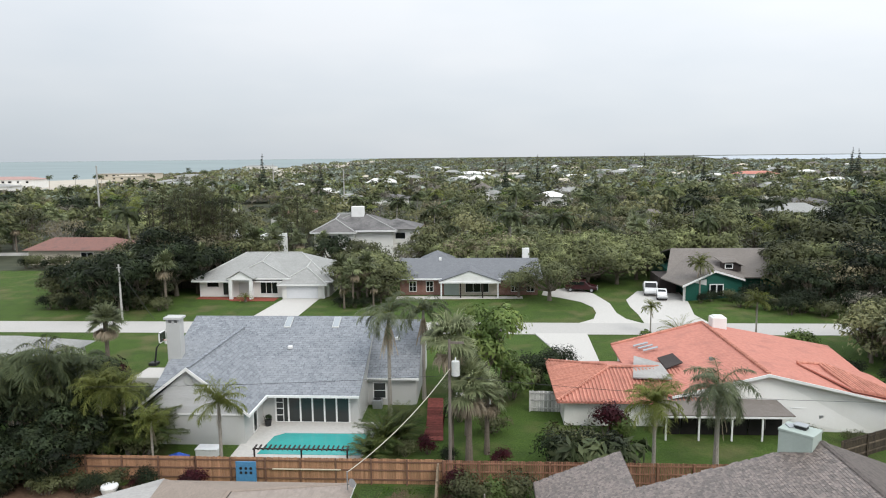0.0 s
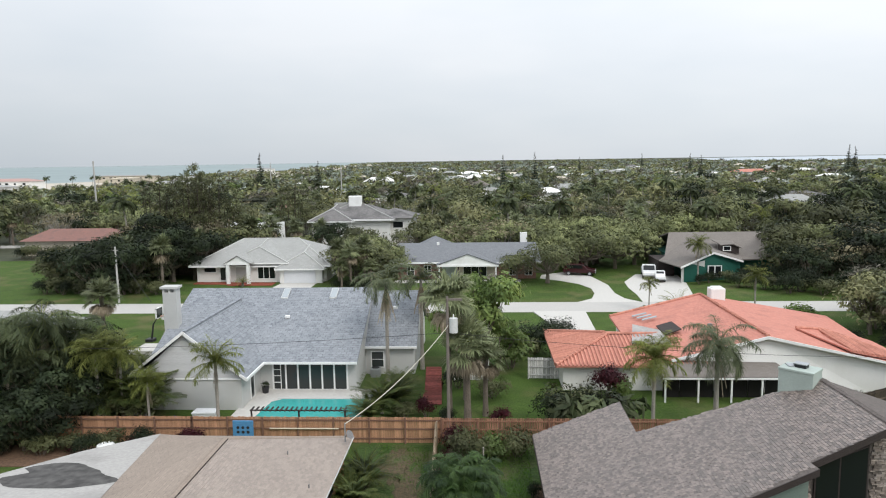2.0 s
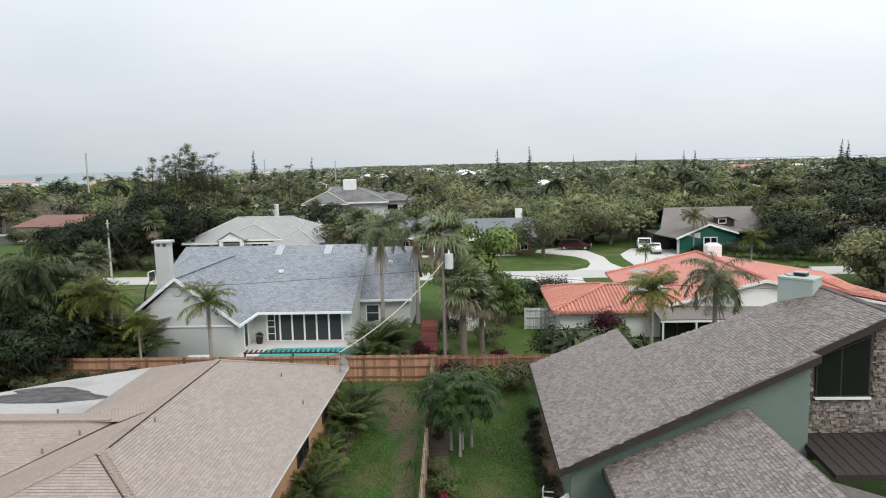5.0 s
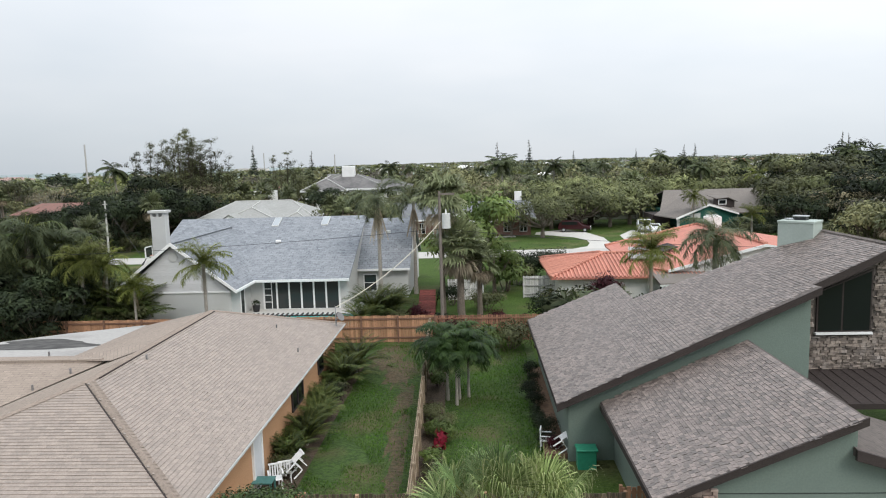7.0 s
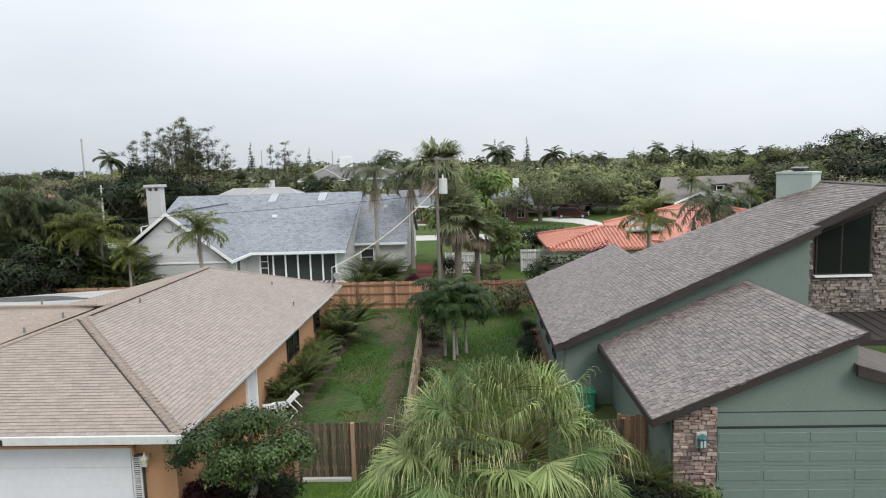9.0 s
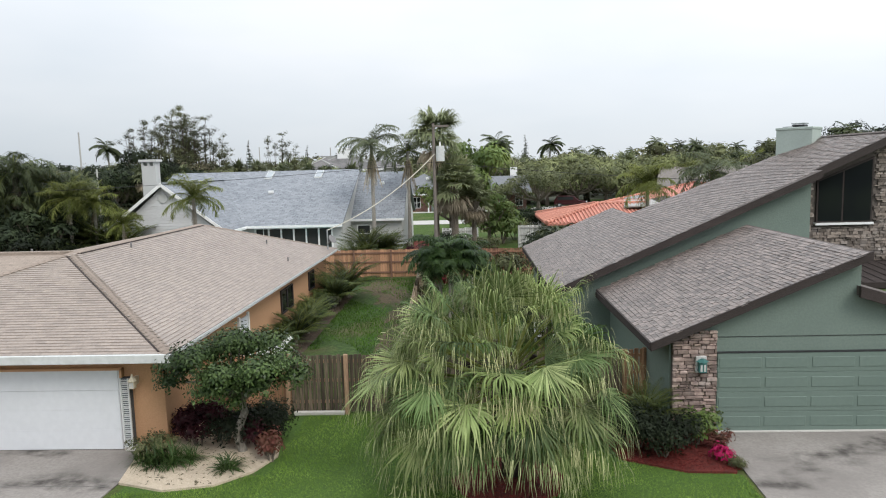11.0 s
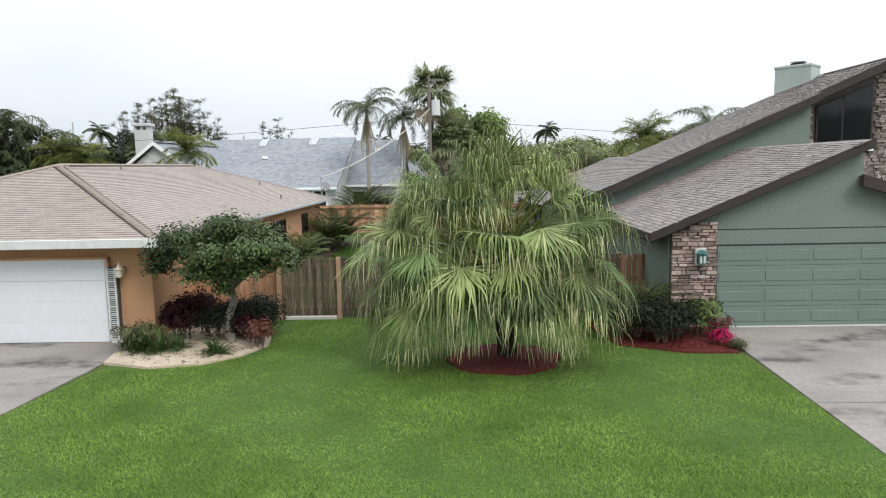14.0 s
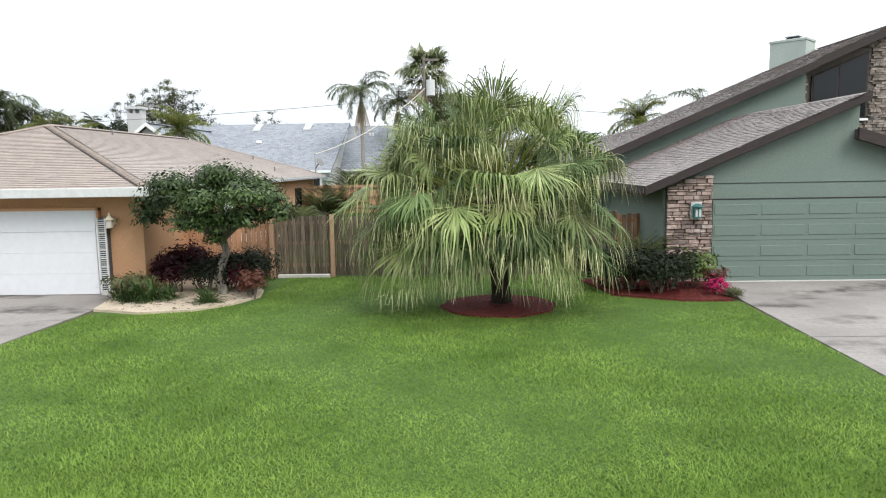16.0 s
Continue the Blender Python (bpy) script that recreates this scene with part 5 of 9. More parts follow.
for i in range(16):
    z0, z1 = 2.76 + i * 0.205, 2.76 + i * 0.205 + 0.2
    a0, a1 = 4.05 * (6.2 - z0) / 3.45, 4.05 * (6.2 - z1) / 3.45
    part("lap_board", Geo().prism([(gp - a0, 48.69, z0), (gp + a0, 48.69, z0), (gp + a1, 48.715, z1), (gp - a1, 48.715, z1)], (0, 0.03, 0)), "lap", gs)
part("gable_wall", Geo().box(-25.75, 48.68, 0.0, -17.65, 48.9, 2.75), "stucco_grey", blue)
part("side_wall", Geo().box(-17.85, 48.9, 0.0, -17.65, 53.2, 2.8), "stucco_grey", blue)
part("far_side_wall", Geo().box(-25.75, 48.9, 0.0, -25.55, 70, 2.9), "stucco_grey", blue)
part("back_wall", Geo().box(-17.65, 53.1, 0.0, -9.9, 53.3, 2.85), "stucco_grey", blue)
part("end_wall", Geo().prism([(-9.95, 53.3, 0), (-9.95, 71, 0), (-9.95, 71, 2.8), (-9.95, ry, rz - 0.25), (-9.95, 53.3, 3.1)], (0.15, 0, 0)), "stucco_grey", blue)
part("wing_wall", Geo().box(-9.8, 57.2, 0.0, -5.7, 57.4, 2.9), "stucco_grey", blue)
part("wing_end_wall", Geo().prism([(-5.8, 57.3, 0), (-5.8, 68.5, 0), (-5.8, 68.5, 2.8), (-5.8, ry, rz - 0.5), (-5.8, 57.3, 2.85)], (0.15, 0, 0)), "stucco_grey", blue)
gl = window(blue, -16.55, 0.52, -10.7, 2.62, 53.1, "y", -1, 6, "white_trim", "glass_day", 0.13, "sliding_door")
part("muntin", Geo().box(-16.0, 53.0, 0.52, -15.95, 53.05, 2.62).box(-16.55, 53.0, 1.05, -15.98, 53.05, 1.1).box(-16.55, 53.0, 1.6, -15.98, 53.05, 1.65).box(-16.55, 53.0, 2.1, -15.98, 53.05, 2.15), "white_trim", gl)
window(blue, -9.3, 1.1, -8.3, 2.4, 57.2, "y", -1, 1, "white_trim", "glass_day", 0.08, rails=1)
window(blue, 50.6, 0.6, 51.4, 2.5, -17.65, "x", 1, 1, "white_trim", "glass_day", 0.06)
part("gable_vent", Geo().tube([(gp, 48.62, 5.35), (gp, 48.72, 5.35)], 0.33, 14), "stucco_grey", blue, "round louvred gable vent")
part("belt_board", Geo().box(-25.75, 48.6, 2.70, -17.65, 48.68, 2.8), "white_trim", blue)
for x in (-17.6, -13.2):
    zz = ez + (61.2 - ey) * (rz - ez) / (ry - ey)
    s_ = (rz - ez) / (ry - ey)
    sk = part("skylight", Geo().prism([(x - 0.3, 60.5, zz - 0.7 * s_ + 0.02), (x + 0.3, 60.5, zz - 0.7 * s_ + 0.02), (x + 0.3, 61.9, zz + 0.7 * s_ + 0.02), (x - 0.3, 61.9, zz + 0.7 * s_ + 0.02)], (0, 0, 0.1)), "gutter_white", blue)
    part("pane", Geo().prism([(x - 0.26, 60.56, zz - 0.64 * s_ + 0.12), (x + 0.26, 60.56, zz - 0.64 * s_ + 0.12), (x + 0.26, 61.84, zz + 0.64 * s_ + 0.12), (x - 0.26, 61.84, zz + 0.64 * s_ + 0.12)], (0, 0, 0.015)), "skylight", sk)
for x, y in ((-16.6, 57.8), (-7.4, 59.0)):
    part("roof_vent", Geo().box(x - 0.2, y - 0.15, ez + (y - ey) * 0.4214, x + 0.2, y + 0.15, ez + (y - ey) * 0.4214 + 0.25), "white_trim", blue, bevel=0.03)
ch = part("chimney", Geo().box(-26.85, 56.45, 0.2, -25.65, 57.25, 7.75), "stucco_grey", blue, "tall pale stucco chimney", 0.02)
for x in (-26.85, -26.35, -25.85):
    part("chimney_leg", Geo().box(x, 56.45, 7.75, x + 0.2, 57.25, 8.05), "stucco_grey", ch)
part("chimney_cap", Geo().box(-27.0, 56.3, 8.05, -25.5, 57.4, 8.26), "stucco_grey", ch, bevel=0.02)
part("chimney_base", Geo().prism([(-27.3, 56.4, 0.2), (-25.6, 56.4, 0.2), (-25.6, 56.4, 4.4), (-26.85, 56.4, 4.4), (-27.3, 56.4, 3.6)], (0, 0.9, 0)), "stucco_grey", ch)

# ---- terracotta-tiled house ----
orange = thing("house", "low white stucco house with a terracotta barrel-tile roof", "house")
hx, hz = 21.8, 4.85


def tiled(name, pts, label=""):
    return part(name, Geo().prism(pts, (0, 0, -0.14)), "tile", orange, label)


tiled("main_roof", [(hx, 52.7, hz), (hx, 69.2, hz), (12.4, 66.5, 3.25), (12.4, 55.5, 3.0), (14.6, 52.7, 3.05)], "terracotta tile slope")
tiled("main_roof_right", [(hx, 52.7, hz), (31.0, 51.5, 3.0), (33.5, 68, 2.9), (hx, 69.2, hz)], "terracotta tile slope")
tiled("right_wing_roof", [(26.0, 57.6, 4.3), (28.2, 57.6, 4.15), (32.4, 52.0, 2.95), (27.6, 52.0, 3.95)], "terracotta tile hip slope")
tiled("right_wing_rear", [(26.0, 57.6, 4.3), (28.2, 57.6, 4.15), (32.6, 58.5, 2.95), (30.0, 62.0, 3.55)])
tiled("right_wing_end", [(28.2, 57.6, 4.15), (32.4, 52.0, 2.95), (32.6, 58.5, 2.95)])
cx0, cy0, cz0, ax0, ay_, az0 = 5.75, 52.45, 2.62, 10.5, 57.6, 3.68
tiled("wing_roof", [(cx0, cy0, cz0), (17.5, cy0, cz0), (17.5, ay_, az0), (ax0, ay_, az0)], "terracotta tile slope")
tiled("wing_roof_end", [(cx0, cy0, cz0), (ax0, ay_, az0), (ax0, ay_ + 0.8, az0), (cx0, 63.2, cz0)], "terracotta tile hip end")
tiled("wing_roof_rear", [(ax0, ay_ + 0.8, az0), (17.5, ay_ + 0.8, az0), (17.5, 63.2, cz0), (cx0, 63.2, cz0)])
ribs = Geo()
for i in range(39):
    x = cx0 + 0.15 + i * 0.3
    t = min(1.0, (x - cx0) / (ax0 - cx0))
    ribs.tube([(x, cy0, cz0 + 0.03), (x, cy0 + (ay_ - cy0) * t, cz0 + (az0 - cz0) * t + 0.03)], 0.085, 6)
for i in range(35):
    y = cy0 + 0.15 + i * 0.3
    t = min(1.0, (y - cy0) / (ay_ - cy0), (63.2 - y) / (63.2 - ay_ - 0.8))
    ribs.tube([(cx0, y, cz0 + 0.03), (cx0 + (ax0 - cx0) * t, y, cz0 + (az0 - cz0) * t + 0.03)], 0.085, 6)
part("barrel_tiles", ribs, "tile_solid", orange, kind="stuff")
ribs = Geo()
for i in range(16):
    x = 27.8 + i * 0.29
    t = max(0.0, (x - 28.2) / 4.2)
    ribs.tube([(x, 52.0, 3.98 - (x - 27.6) * 0.208), (x, 57.6 - 5.6 * t, 4.2 - 1.2 * t)], 0.09, 6)
part("barrel_tiles", ribs, "tile_solid", orange, kind="stuff")
caps = Geo()
for a, b in (((cx0, cy0, cz0 + 0.1), (ax0, ay_, az0 + 0.1)), ((ax0, ay_ + 0.4, az0 + 0.08), (15.0, ay_ + 0.4, az0 + 0.08)), ((cx0, 63.2, cz0 + 0.1), (ax0, ay_ + 0.8, az0 + 0.1)), ((hx, 52.7, hz + 0.06), (hx, 69.2, hz + 0.06)), ((32.4, 52.0, 3.0), (28.2, 57.6, 4.2)), ((26.0, 57.6, 4.34), (28.2, 57.6, 4.2)), ((12.4, 66.5, 3.3), (hx, 69.2, hz + 0.05))):
    a, b = Vector(a), Vector(b)
    n = max(2, int((b - a).length / 0.4))
    for i in range(n):
        caps.tube([a.lerp(b, i / n), a.lerp(b, (i + 1) / n)], [0.15, 0.11], 7)
part("ridge_tiles", caps, "tile_solid", orange, kind="stuff")
part("wing_wall", Geo().box(6.4, 53.1, 0.0, 16.5, 62.6, 2.6), "stucco_white", orange)
part("gable_wall", Geo().prism([(14.6, 53.2, 0), (30.4, 52.1, 0), (30.4, 52.1, 2.95), (hx, 53.1, hz - 0.15), (14.6, 53.2, 3.0)], (0, 0.2, 0)), "stucco_white", orange)
part("right_wall", Geo().box(30.4, 53.0, 0, 31.9, 67, 2.75), "stucco_white", orange)
part("left_wall", Geo().box(13.0, 62.6, 0, 13.3, 66.2, 3.1), "stucco_white", orange)
part("gable_trim", Geo().prism([(hx, 52.62, hz + 0.02), (31.0, 51.42, 3.02), (31.0, 51.42, 2.84), (hx, 52.62, hz - 0.2)], (0, 0.08, 0)).prism([(hx, 52.62, hz + 0.02), (14.6, 52.62, 3.05), (14.6, 52.62, 2.85), (hx, 52.62, hz - 0.2)], (0, 0.08, 0)), "white_trim", orange, "white barge boards")
part("flat_roof", Geo().prism([(12.2, 55.6, 3.5), (15.2, 55.0, 3.6), (15.1, 58.4, 3.85), (13.4, 61.0, 3.72)], (0, 0, 0.1)), "membrane", orange, "weathered grey membrane roof patch")
part("roof_hatch", Geo().box(19.0, 57.8, 4.35, 19.3, 58.1, 4.6), "pipe", orange)
window(orange, 23.6, 1.5, 24.9, 2.2, 52.72, "y", -1, 1, "white_trim", "glass", 0.06, rails=1)
part("roof_panel", Geo().prism([(15.25, 57.2, 3.76), (16.85, 58.1, 4.03), (16.75, 60.9, 4.01), (15.3, 60.3, 3.77)], (0, 0, 0.09)), "brown_trim", orange, "dark slatted solar water panel")
for i in range(3):
    part("skylight", Geo().prism([(14.1 + i * 0.25, 64.3 - i * 0.9, 3.69 + i * 0.04), (15.5 + i * 0.25, 64.7 - i * 0.9, 3.92 + i * 0.04), (15.5 + i * 0.25, 65.0 - i * 0.9, 3.93 + i * 0.04), (14.1 + i * 0.25, 64.6 - i * 0.9, 3.70 + i * 0.04)], (0, 0, 0.08)), "skylight", orange)
ch = part("chimney", Geo().prism([(22.3, 67.6, 3.9), (23.7, 67.6, 3.9), (23.7, 68.8, 3.9), (22.3, 68.8, 3.9)], (0, 0, 1.8)), "white_trim", orange, "white chimney", 0.06)
part("chimney_cap", Geo().box(22.5, 67.8, 5.7, 23.5, 68.6, 5.82), "white_trim", ch, bevel=0.03)
part("patio_roof", Geo().prism([(13.4, 50.4, 2.42), (22.9, 50.4, 2.42), (22.4, 53.3, 2.86), (13.4, 53.3, 2.86)], (0, 0, -0.08)), "roof_brown", orange, "weathered brown patio cover")
part("patio_beam", Geo().box(13.4, 50.36, 2.2, 22.9, 50.46, 2.34), "white_trim", orange)
for x in (13.6, 16.0, 18.4, 20.6, 22.6):
    part("patio_post", Geo().box(x - 0.06, 50.42, 0.2, x + 0.06, 50.54, 2.3), "white_trim", orange)
# added dark panels in place of the porch's shaded interior
for i in range(7):
    part("porch_shade_sheet", Geo().box(13.7 + i * 1.26, 51.6, 0.3, 14.92 + i * 1.26, 51.63, 2.55), "screen", orange, "dark sheet standing in for the shade under the patio cover")
part("patio_door", Geo().box(16.5, 53.08, 0.3, 20.6, 53.12, 2.4), "glass", orange, "dark sliding doors")
part("meter_box", Geo().box(25.6, 52.5, 1.2, 25.9, 52.62, 1.7), "steel", orange)

# ---- houses across the street and beyond ----


def hip(g, x0, y0, x1, y1, z, rise, inset=None, over=0.0):
    """A hip roof over a rectangle, ridge along its longer side."""
    x0, y0, x1, y1 = x0 - over, y0 - over, x1 + over, y1 + over
    w, d = x1 - x0, y1 - y0
    k = len(g.v)
    if w >= d:
        i = d / 2 if inset is None else inset
        a, b = (x0 + i, (y0 + y1) / 2, z + rise), (x1 - i, (y0 + y1) / 2, z + rise)
        g.v += [(x0, y0, z), (x1, y0, z), (x1, y1, z), (x0, y1, z), a, b]
        g.f += [tuple(k + q for q in f) for f in ((0, 1, 5, 4), (1, 2, 5), (2, 3, 4, 5), (3, 0, 4), (3, 2, 1, 0))]
    else:
        i = w / 2 if inset is None else inset
        a, b = ((x0 + x1) / 2, y0 + i, z + rise), ((x0 + x1) / 2, y1 - i, z + rise)
        g.v += [(x0, y0, z), (x1, y0, z), (x1, y1, z), (x0, y1, z), a, b]
        g.f += [tuple(k + q for q in f) for f in ((0, 1, 4), (1, 2, 5, 4), (2, 3, 5), (3, 0, 4, 5), (3, 2, 1, 0))]
    return g


white = thing("house", "white single-storey house with a pale grey hip roof", "house")


def hip_wing(x0, x1, y0, z, ax, ay, az, back, bz, material, parent, label=""):
    """A hipped roof that runs back into a larger one: eaves, apex and its ridge."""
    g = Geo()
    g.v = [(x0, y0, z), (x1, y0, z), (ax, ay, az), (ax, back, bz), (x0, back, z), (x1, back, z)]
    g.f = [(0, 1, 2), (0, 2, 3, 4), (1, 5, 3, 2)]
    part("roof_wing", g, material, parent, label)
    part("fascia", Geo().box(x0, y0 - 0.06, z - 0.2, x1, y0 + 0.02, z + 0.01).box(x0 - 0.04, y0, z - 0.2, x0 + 0.03, back, z + 0.01).box(x1 - 0.03, y0, z - 0.2, x1 + 0.04, back, z + 0.01), "white_trim", parent)
    for a, b in (((x0, y0, z + 0.05), (ax, ay, az + 0.05)), ((x1, y0, z + 0.05), (ax, ay, az + 0.05)), ((ax, ay, az + 0.05), (ax, back, bz + 0.05))):
        part("hip_cap", Geo().tube([a, b], 0.11, 5), "ridge_pale", parent)


part("wall", Geo().box(-43.6, 103.6, 0.2, -23.4, 118, 2.95), "stucco_white", white)
g = Geo()
g.v = [(-44.5, 102.7, 2.9), (-22.6, 102.7, 2.9), (-22.6, 119, 2.9), (-44.5, 119, 2.9), (-38.5, 111, 6.15), (-29.4, 111, 6.15)]
g.f = [(0, 1, 5, 4), (1, 2, 5), (2, 3, 4, 5), (3, 0, 4), (3, 2, 1, 0)]
part("roof", g, "roof_pale", white, "pale grey tile hip roof")
for a, b in ((0, 4), (1, 5), (4, 5)):
    part("hip_cap", Geo().tube([g.v[a], g.v[b]], 0.12, 5), "ridge_pale", white)
part("fascia", Geo().box(-44.5, 102.62, 2.7, -22.6, 102.72, 2.92), "white_trim", white)
part("centre_wall", Geo().box(-38.3, 103.2, 0.2, -29.6, 106, 3.4), "stucco_white", white)
hip_wing(-38.9, -29.1, 102.6, 3.35, -34.5, 106.2, 5.35, 110.9, 6.1, "roof_pale", white)
part("garage_wall", Geo().box(-30.3, 102.2, 0.2, -23.8, 106, 2.6), "stucco_white", white)
hip_wing(-30.9, -23.3, 101.6, 2.55, -27.2, 105.4, 4.55, 109.0, 5.3, "roof_pale", white)
gd = part("garage_door", Geo().box(-29.6, 102.1, 0.34, -24.8, 102.2, 2.25), "white_door", white)
for i in range(4):
    part("panel", Geo().box(-29.5, 102.07, 0.37 + i * 0.47, -24.9, 102.1, 0.81 + i * 0.47), "white_door", gd)
part("portico_gable", Geo().prism([(-38.1, 101.4, 3.55), (-34.7, 101.4, 3.55), (-36.4, 101.4, 4.55)], (0, 0.2, 0)), "white_trim", white, "white portico pediment")
part("portico_roof", Geo().prism([(-36.4, 101.2, 4.72), (-38.5, 101.2, 3.5), (-38.5, 105, 3.5), (-36.4, 105, 4.72)], (0, 0, -0.1)).prism([(-36.4, 101.2, 4.72), (-36.4, 105, 4.72), (-34.3, 105, 3.5), (-34.3, 101.2, 3.5)], (0, 0, -0.1)), "roof_pale", white)
part("portico_beam", Geo().box(-38.2, 101.3, 3.25, -34.6, 101.7, 3.55), "white_trim", white)
for x in (-37.95, -34.85):
    part("column", Geo().box(x - 0.25, 101.35, 0.3, x + 0.25, 101.8, 3.3), "white_trim", white)
# flat grey panel on the wall, the entry's shade put into its colour
part("entry", Geo().box(-37.3, 103.12, 0.3, -35.5, 103.2, 2.9), "stucco_grey", white, "grey panel standing in for the shaded entry recess")
window(white, -42.4, 1.85, -40.6, 2.5, 103.6, "y", -1, 1, "white_trim", "glass", 0.08)
window(white, -33.9, 0.9, -31.3, 2.7, 103.2, "y", -1, 3, "white_trim", "glass", 0.08)
window(white, -39.9, 0.6, -39.1, 2.5, 103.6, "y", -1, 1, "white_trim", "glass_day", 0.06)
part("roof_terrace", Geo().box(-41.4, 127, 0.2, -37.4, 131, 6.1), "stucco_white", white, "white stair tower with a roof terrace")
for x in (-41.4, -37.55):
    part("terrace_rail", Geo().box(x, 127, 6.1, x + 0.15, 131, 7.1), "white_trim", white)
part("terrace_rail", Geo().box(-41.25, 130.85, 6.1, -37.55, 131, 7.1), "white_trim", white)

brick = thing("house", "long red-brick ranch house with a dark shingle roof", "house")
part("wall", Geo().box(-12.7, 105.0, 0.2, 8.4, 115, 3.0), "brick", brick)
part("roof", Geo().prism([(-13.5, 104.2, 3.0), (9.2, 104.2, 3.0), (8.8, 110, 5.3), (-13.0, 110, 5.3)], (0, 0, -0.16)).prism([(-13.0, 110, 5.3), (8.8, 110, 5.3), (9.2, 116, 3.0), (-13.5, 116, 3.0)], (0, 0, -0.16)).prism([(-13.5, 104.2, 3.0), (-13.0, 110, 5.3), (-13.5, 116, 3.0)], (0.1, 0, 0)), "roof_dark", brick, "dark grey shingle roof")
part("rear_roof", hip(Geo(), -10.5, 110.5, -4.5, 118, 4.3, 1.6), "roof_dark", brick)
part("porch_roof", Geo().prism([(-1.9, 102.6, 4.5), (-6.6, 102.6, 2.85), (-6.6, 106, 2.85), (-1.9, 108.6, 4.5)], (0, 0, -0.1)).prism([(-1.9, 102.6, 4.5), (-1.9, 108.6, 4.5), (2.8, 106, 2.85), (2.8, 102.6, 2.85)], (0, 0, -0.1)), "roof_dark", brick)
part("porch_gable", Geo().prism([(-6.4, 102.75, 2.75), (2.6, 102.75, 2.75), (-1.9, 102.75, 4.35)], (0, 0.15, 0)), "white_trim", brick, "white porch pediment")
part("porch_beam", Geo().box(-6.5, 102.6, 2.55, 2.7, 102.9, 2.8), "white_trim", brick)
for x in (-6.2, -3.3, 0.0, 2.3):
    part("column", Geo().box(x - 0.1, 102.7, 0.3, x + 0.1, 102.9, 2.6), "brown_trim" if -6 < x < 2 else "white_trim", brick)
part("porch_wall", Geo().box(-5.9, 104.9, 0.3, -3.6, 104.99, 2.7), "sage_light", brick)
part("porch_wall", Geo().box(-3.6, 104.9, 0.3, 2.2, 104.99, 2.7), "beige", brick)
for x in (-11.2, -8.6, 4.4, 6.8):
    window(brick, x, 0.9, x + 1.0, 2.4, 105.0, "y", -1, 2, "white_trim", "glass", 0.08, rails=1)
window(brick, -2.6, 0.8, 0.9, 2.3, 104.9, "y", -1, 3, "white_trim", "glass", 0.06)
part("fascia", Geo().box(-13.5, 104.12, 2.78, 9.2, 104.2, 3.02), "white_trim", brick)
part("chimney", Geo().box(6.4, 111.5, 4, 7.5, 112.5, 6.6), "white_trim", brick)
part("roof_vent", Geo().box(-6.9, 109.3, 5.0, -6.5, 109.6, 5.45), "white_trim", brick)

dgreen = thing("house", "dark green wood house with a weathered brown shingle roof", "house")
part("wall", Geo().box(29.5, 107.2, 0.2, 47, 122, 3.1), "house_green", dgreen)
part("roof", Geo().prism([(27.8, 106, 2.9), (48, 106, 2.9), (47.5, 115.8, 6.0), (31.0, 115.8, 6.0)], (0, 0, -0.18)).prism([(31.0, 115.8, 6.0), (47.5, 115.8, 6.0), (48, 125, 2.9), (27.8, 125, 2.9)], (0, 0, -0.18)), "roof_brown", dgreen, "weathered brown shingle roof")
part("gable_roof", Geo().prism([(34.0, 102.4, 4.45), (28.5, 99.3, 2.8), (27.0, 106, 2.8), (32.6, 112, 5.1)], (0, 0, -0.14)).prism([(34.0, 102.4, 4.45), (32.6, 112, 5.1), (40.4, 109, 3.2), (38.6, 103.6, 2.95)], (0, 0, -0.14)), "roof_brown", dgreen)
part("gable_wall", Geo().prism([(29.3, 100.7, 0.2), (38.4, 104.0, 0.2), (38.4, 104.0, 2.9), (34.0, 102.7, 4.25), (29.3, 100.7, 2.85)], (0, 0.2, 0)), "house_green", dgreen)
part("gable_trim", Geo().prism([(34.0, 102.3, 4.5), (28.4, 99.2, 2.83), (28.4, 99.2, 2.55), (34.0, 102.3, 4.22)], (0, 0.08, 0)).prism([(34.0, 102.3, 4.5), (38.7, 103.5, 3.0), (38.7, 103.5, 2.75), (34.0, 102.3, 4.22)], (0, 0.08, 0)), "white_trim", dgreen, "white gable boards")
part("dormer", Geo().prism([(36.6, 106.9, 4.0), (39.2, 106.9, 3.6), (39.2, 106.9, 4.5), (38.2, 106.9, 4.95), (36.6, 106.9, 4.9)], (0, 1.6, 0)), "brown_trim", dgreen)
part("dormer_roof", Geo().prism([(36.4, 106.6, 4.9), (38.2, 106.6, 5.05), (39.6, 106.6, 4.4), (39.6, 111, 5.0), (36.4, 111, 5.2)], (0, 0, 0.1)), "roof_brown", dgreen)
window(dgreen, 36.9, 4.15, 37.9, 4.7, 106.9, "y", -1, 1, "white_trim", "glass", 0.1)
part("pale_wall", Geo().prism([(28.9, 100.6, 0.2), (32.6, 101.95, 0.2), (32.6, 101.95, 3.3), (28.9, 100.6, 2.85)], (0, 0.12, 0)), "stucco_grey", dgreen)
part("window", Geo().box(33.0, 101.75, 0.9, 35.0, 101.9, 2.6), "white_trim", dgreen)
for i in range(2):
    part("pane", Geo().box(33.15 + i * 0.95, 101.7, 1.0, 33.9 + i * 0.95, 101.78, 2.5), "glass", dgreen)
part("garage_wall", Geo().box(26.9, 106.4, 0.2, 29.5, 112, 2.8), "brown_trim", dgreen)

big = thing("house", "white two-storey house with a stained tile hip roof", "house")
part("wall", Geo().box(-32.5, 138, 0.2, -18, 150, 6.8), "stucco_white", big)
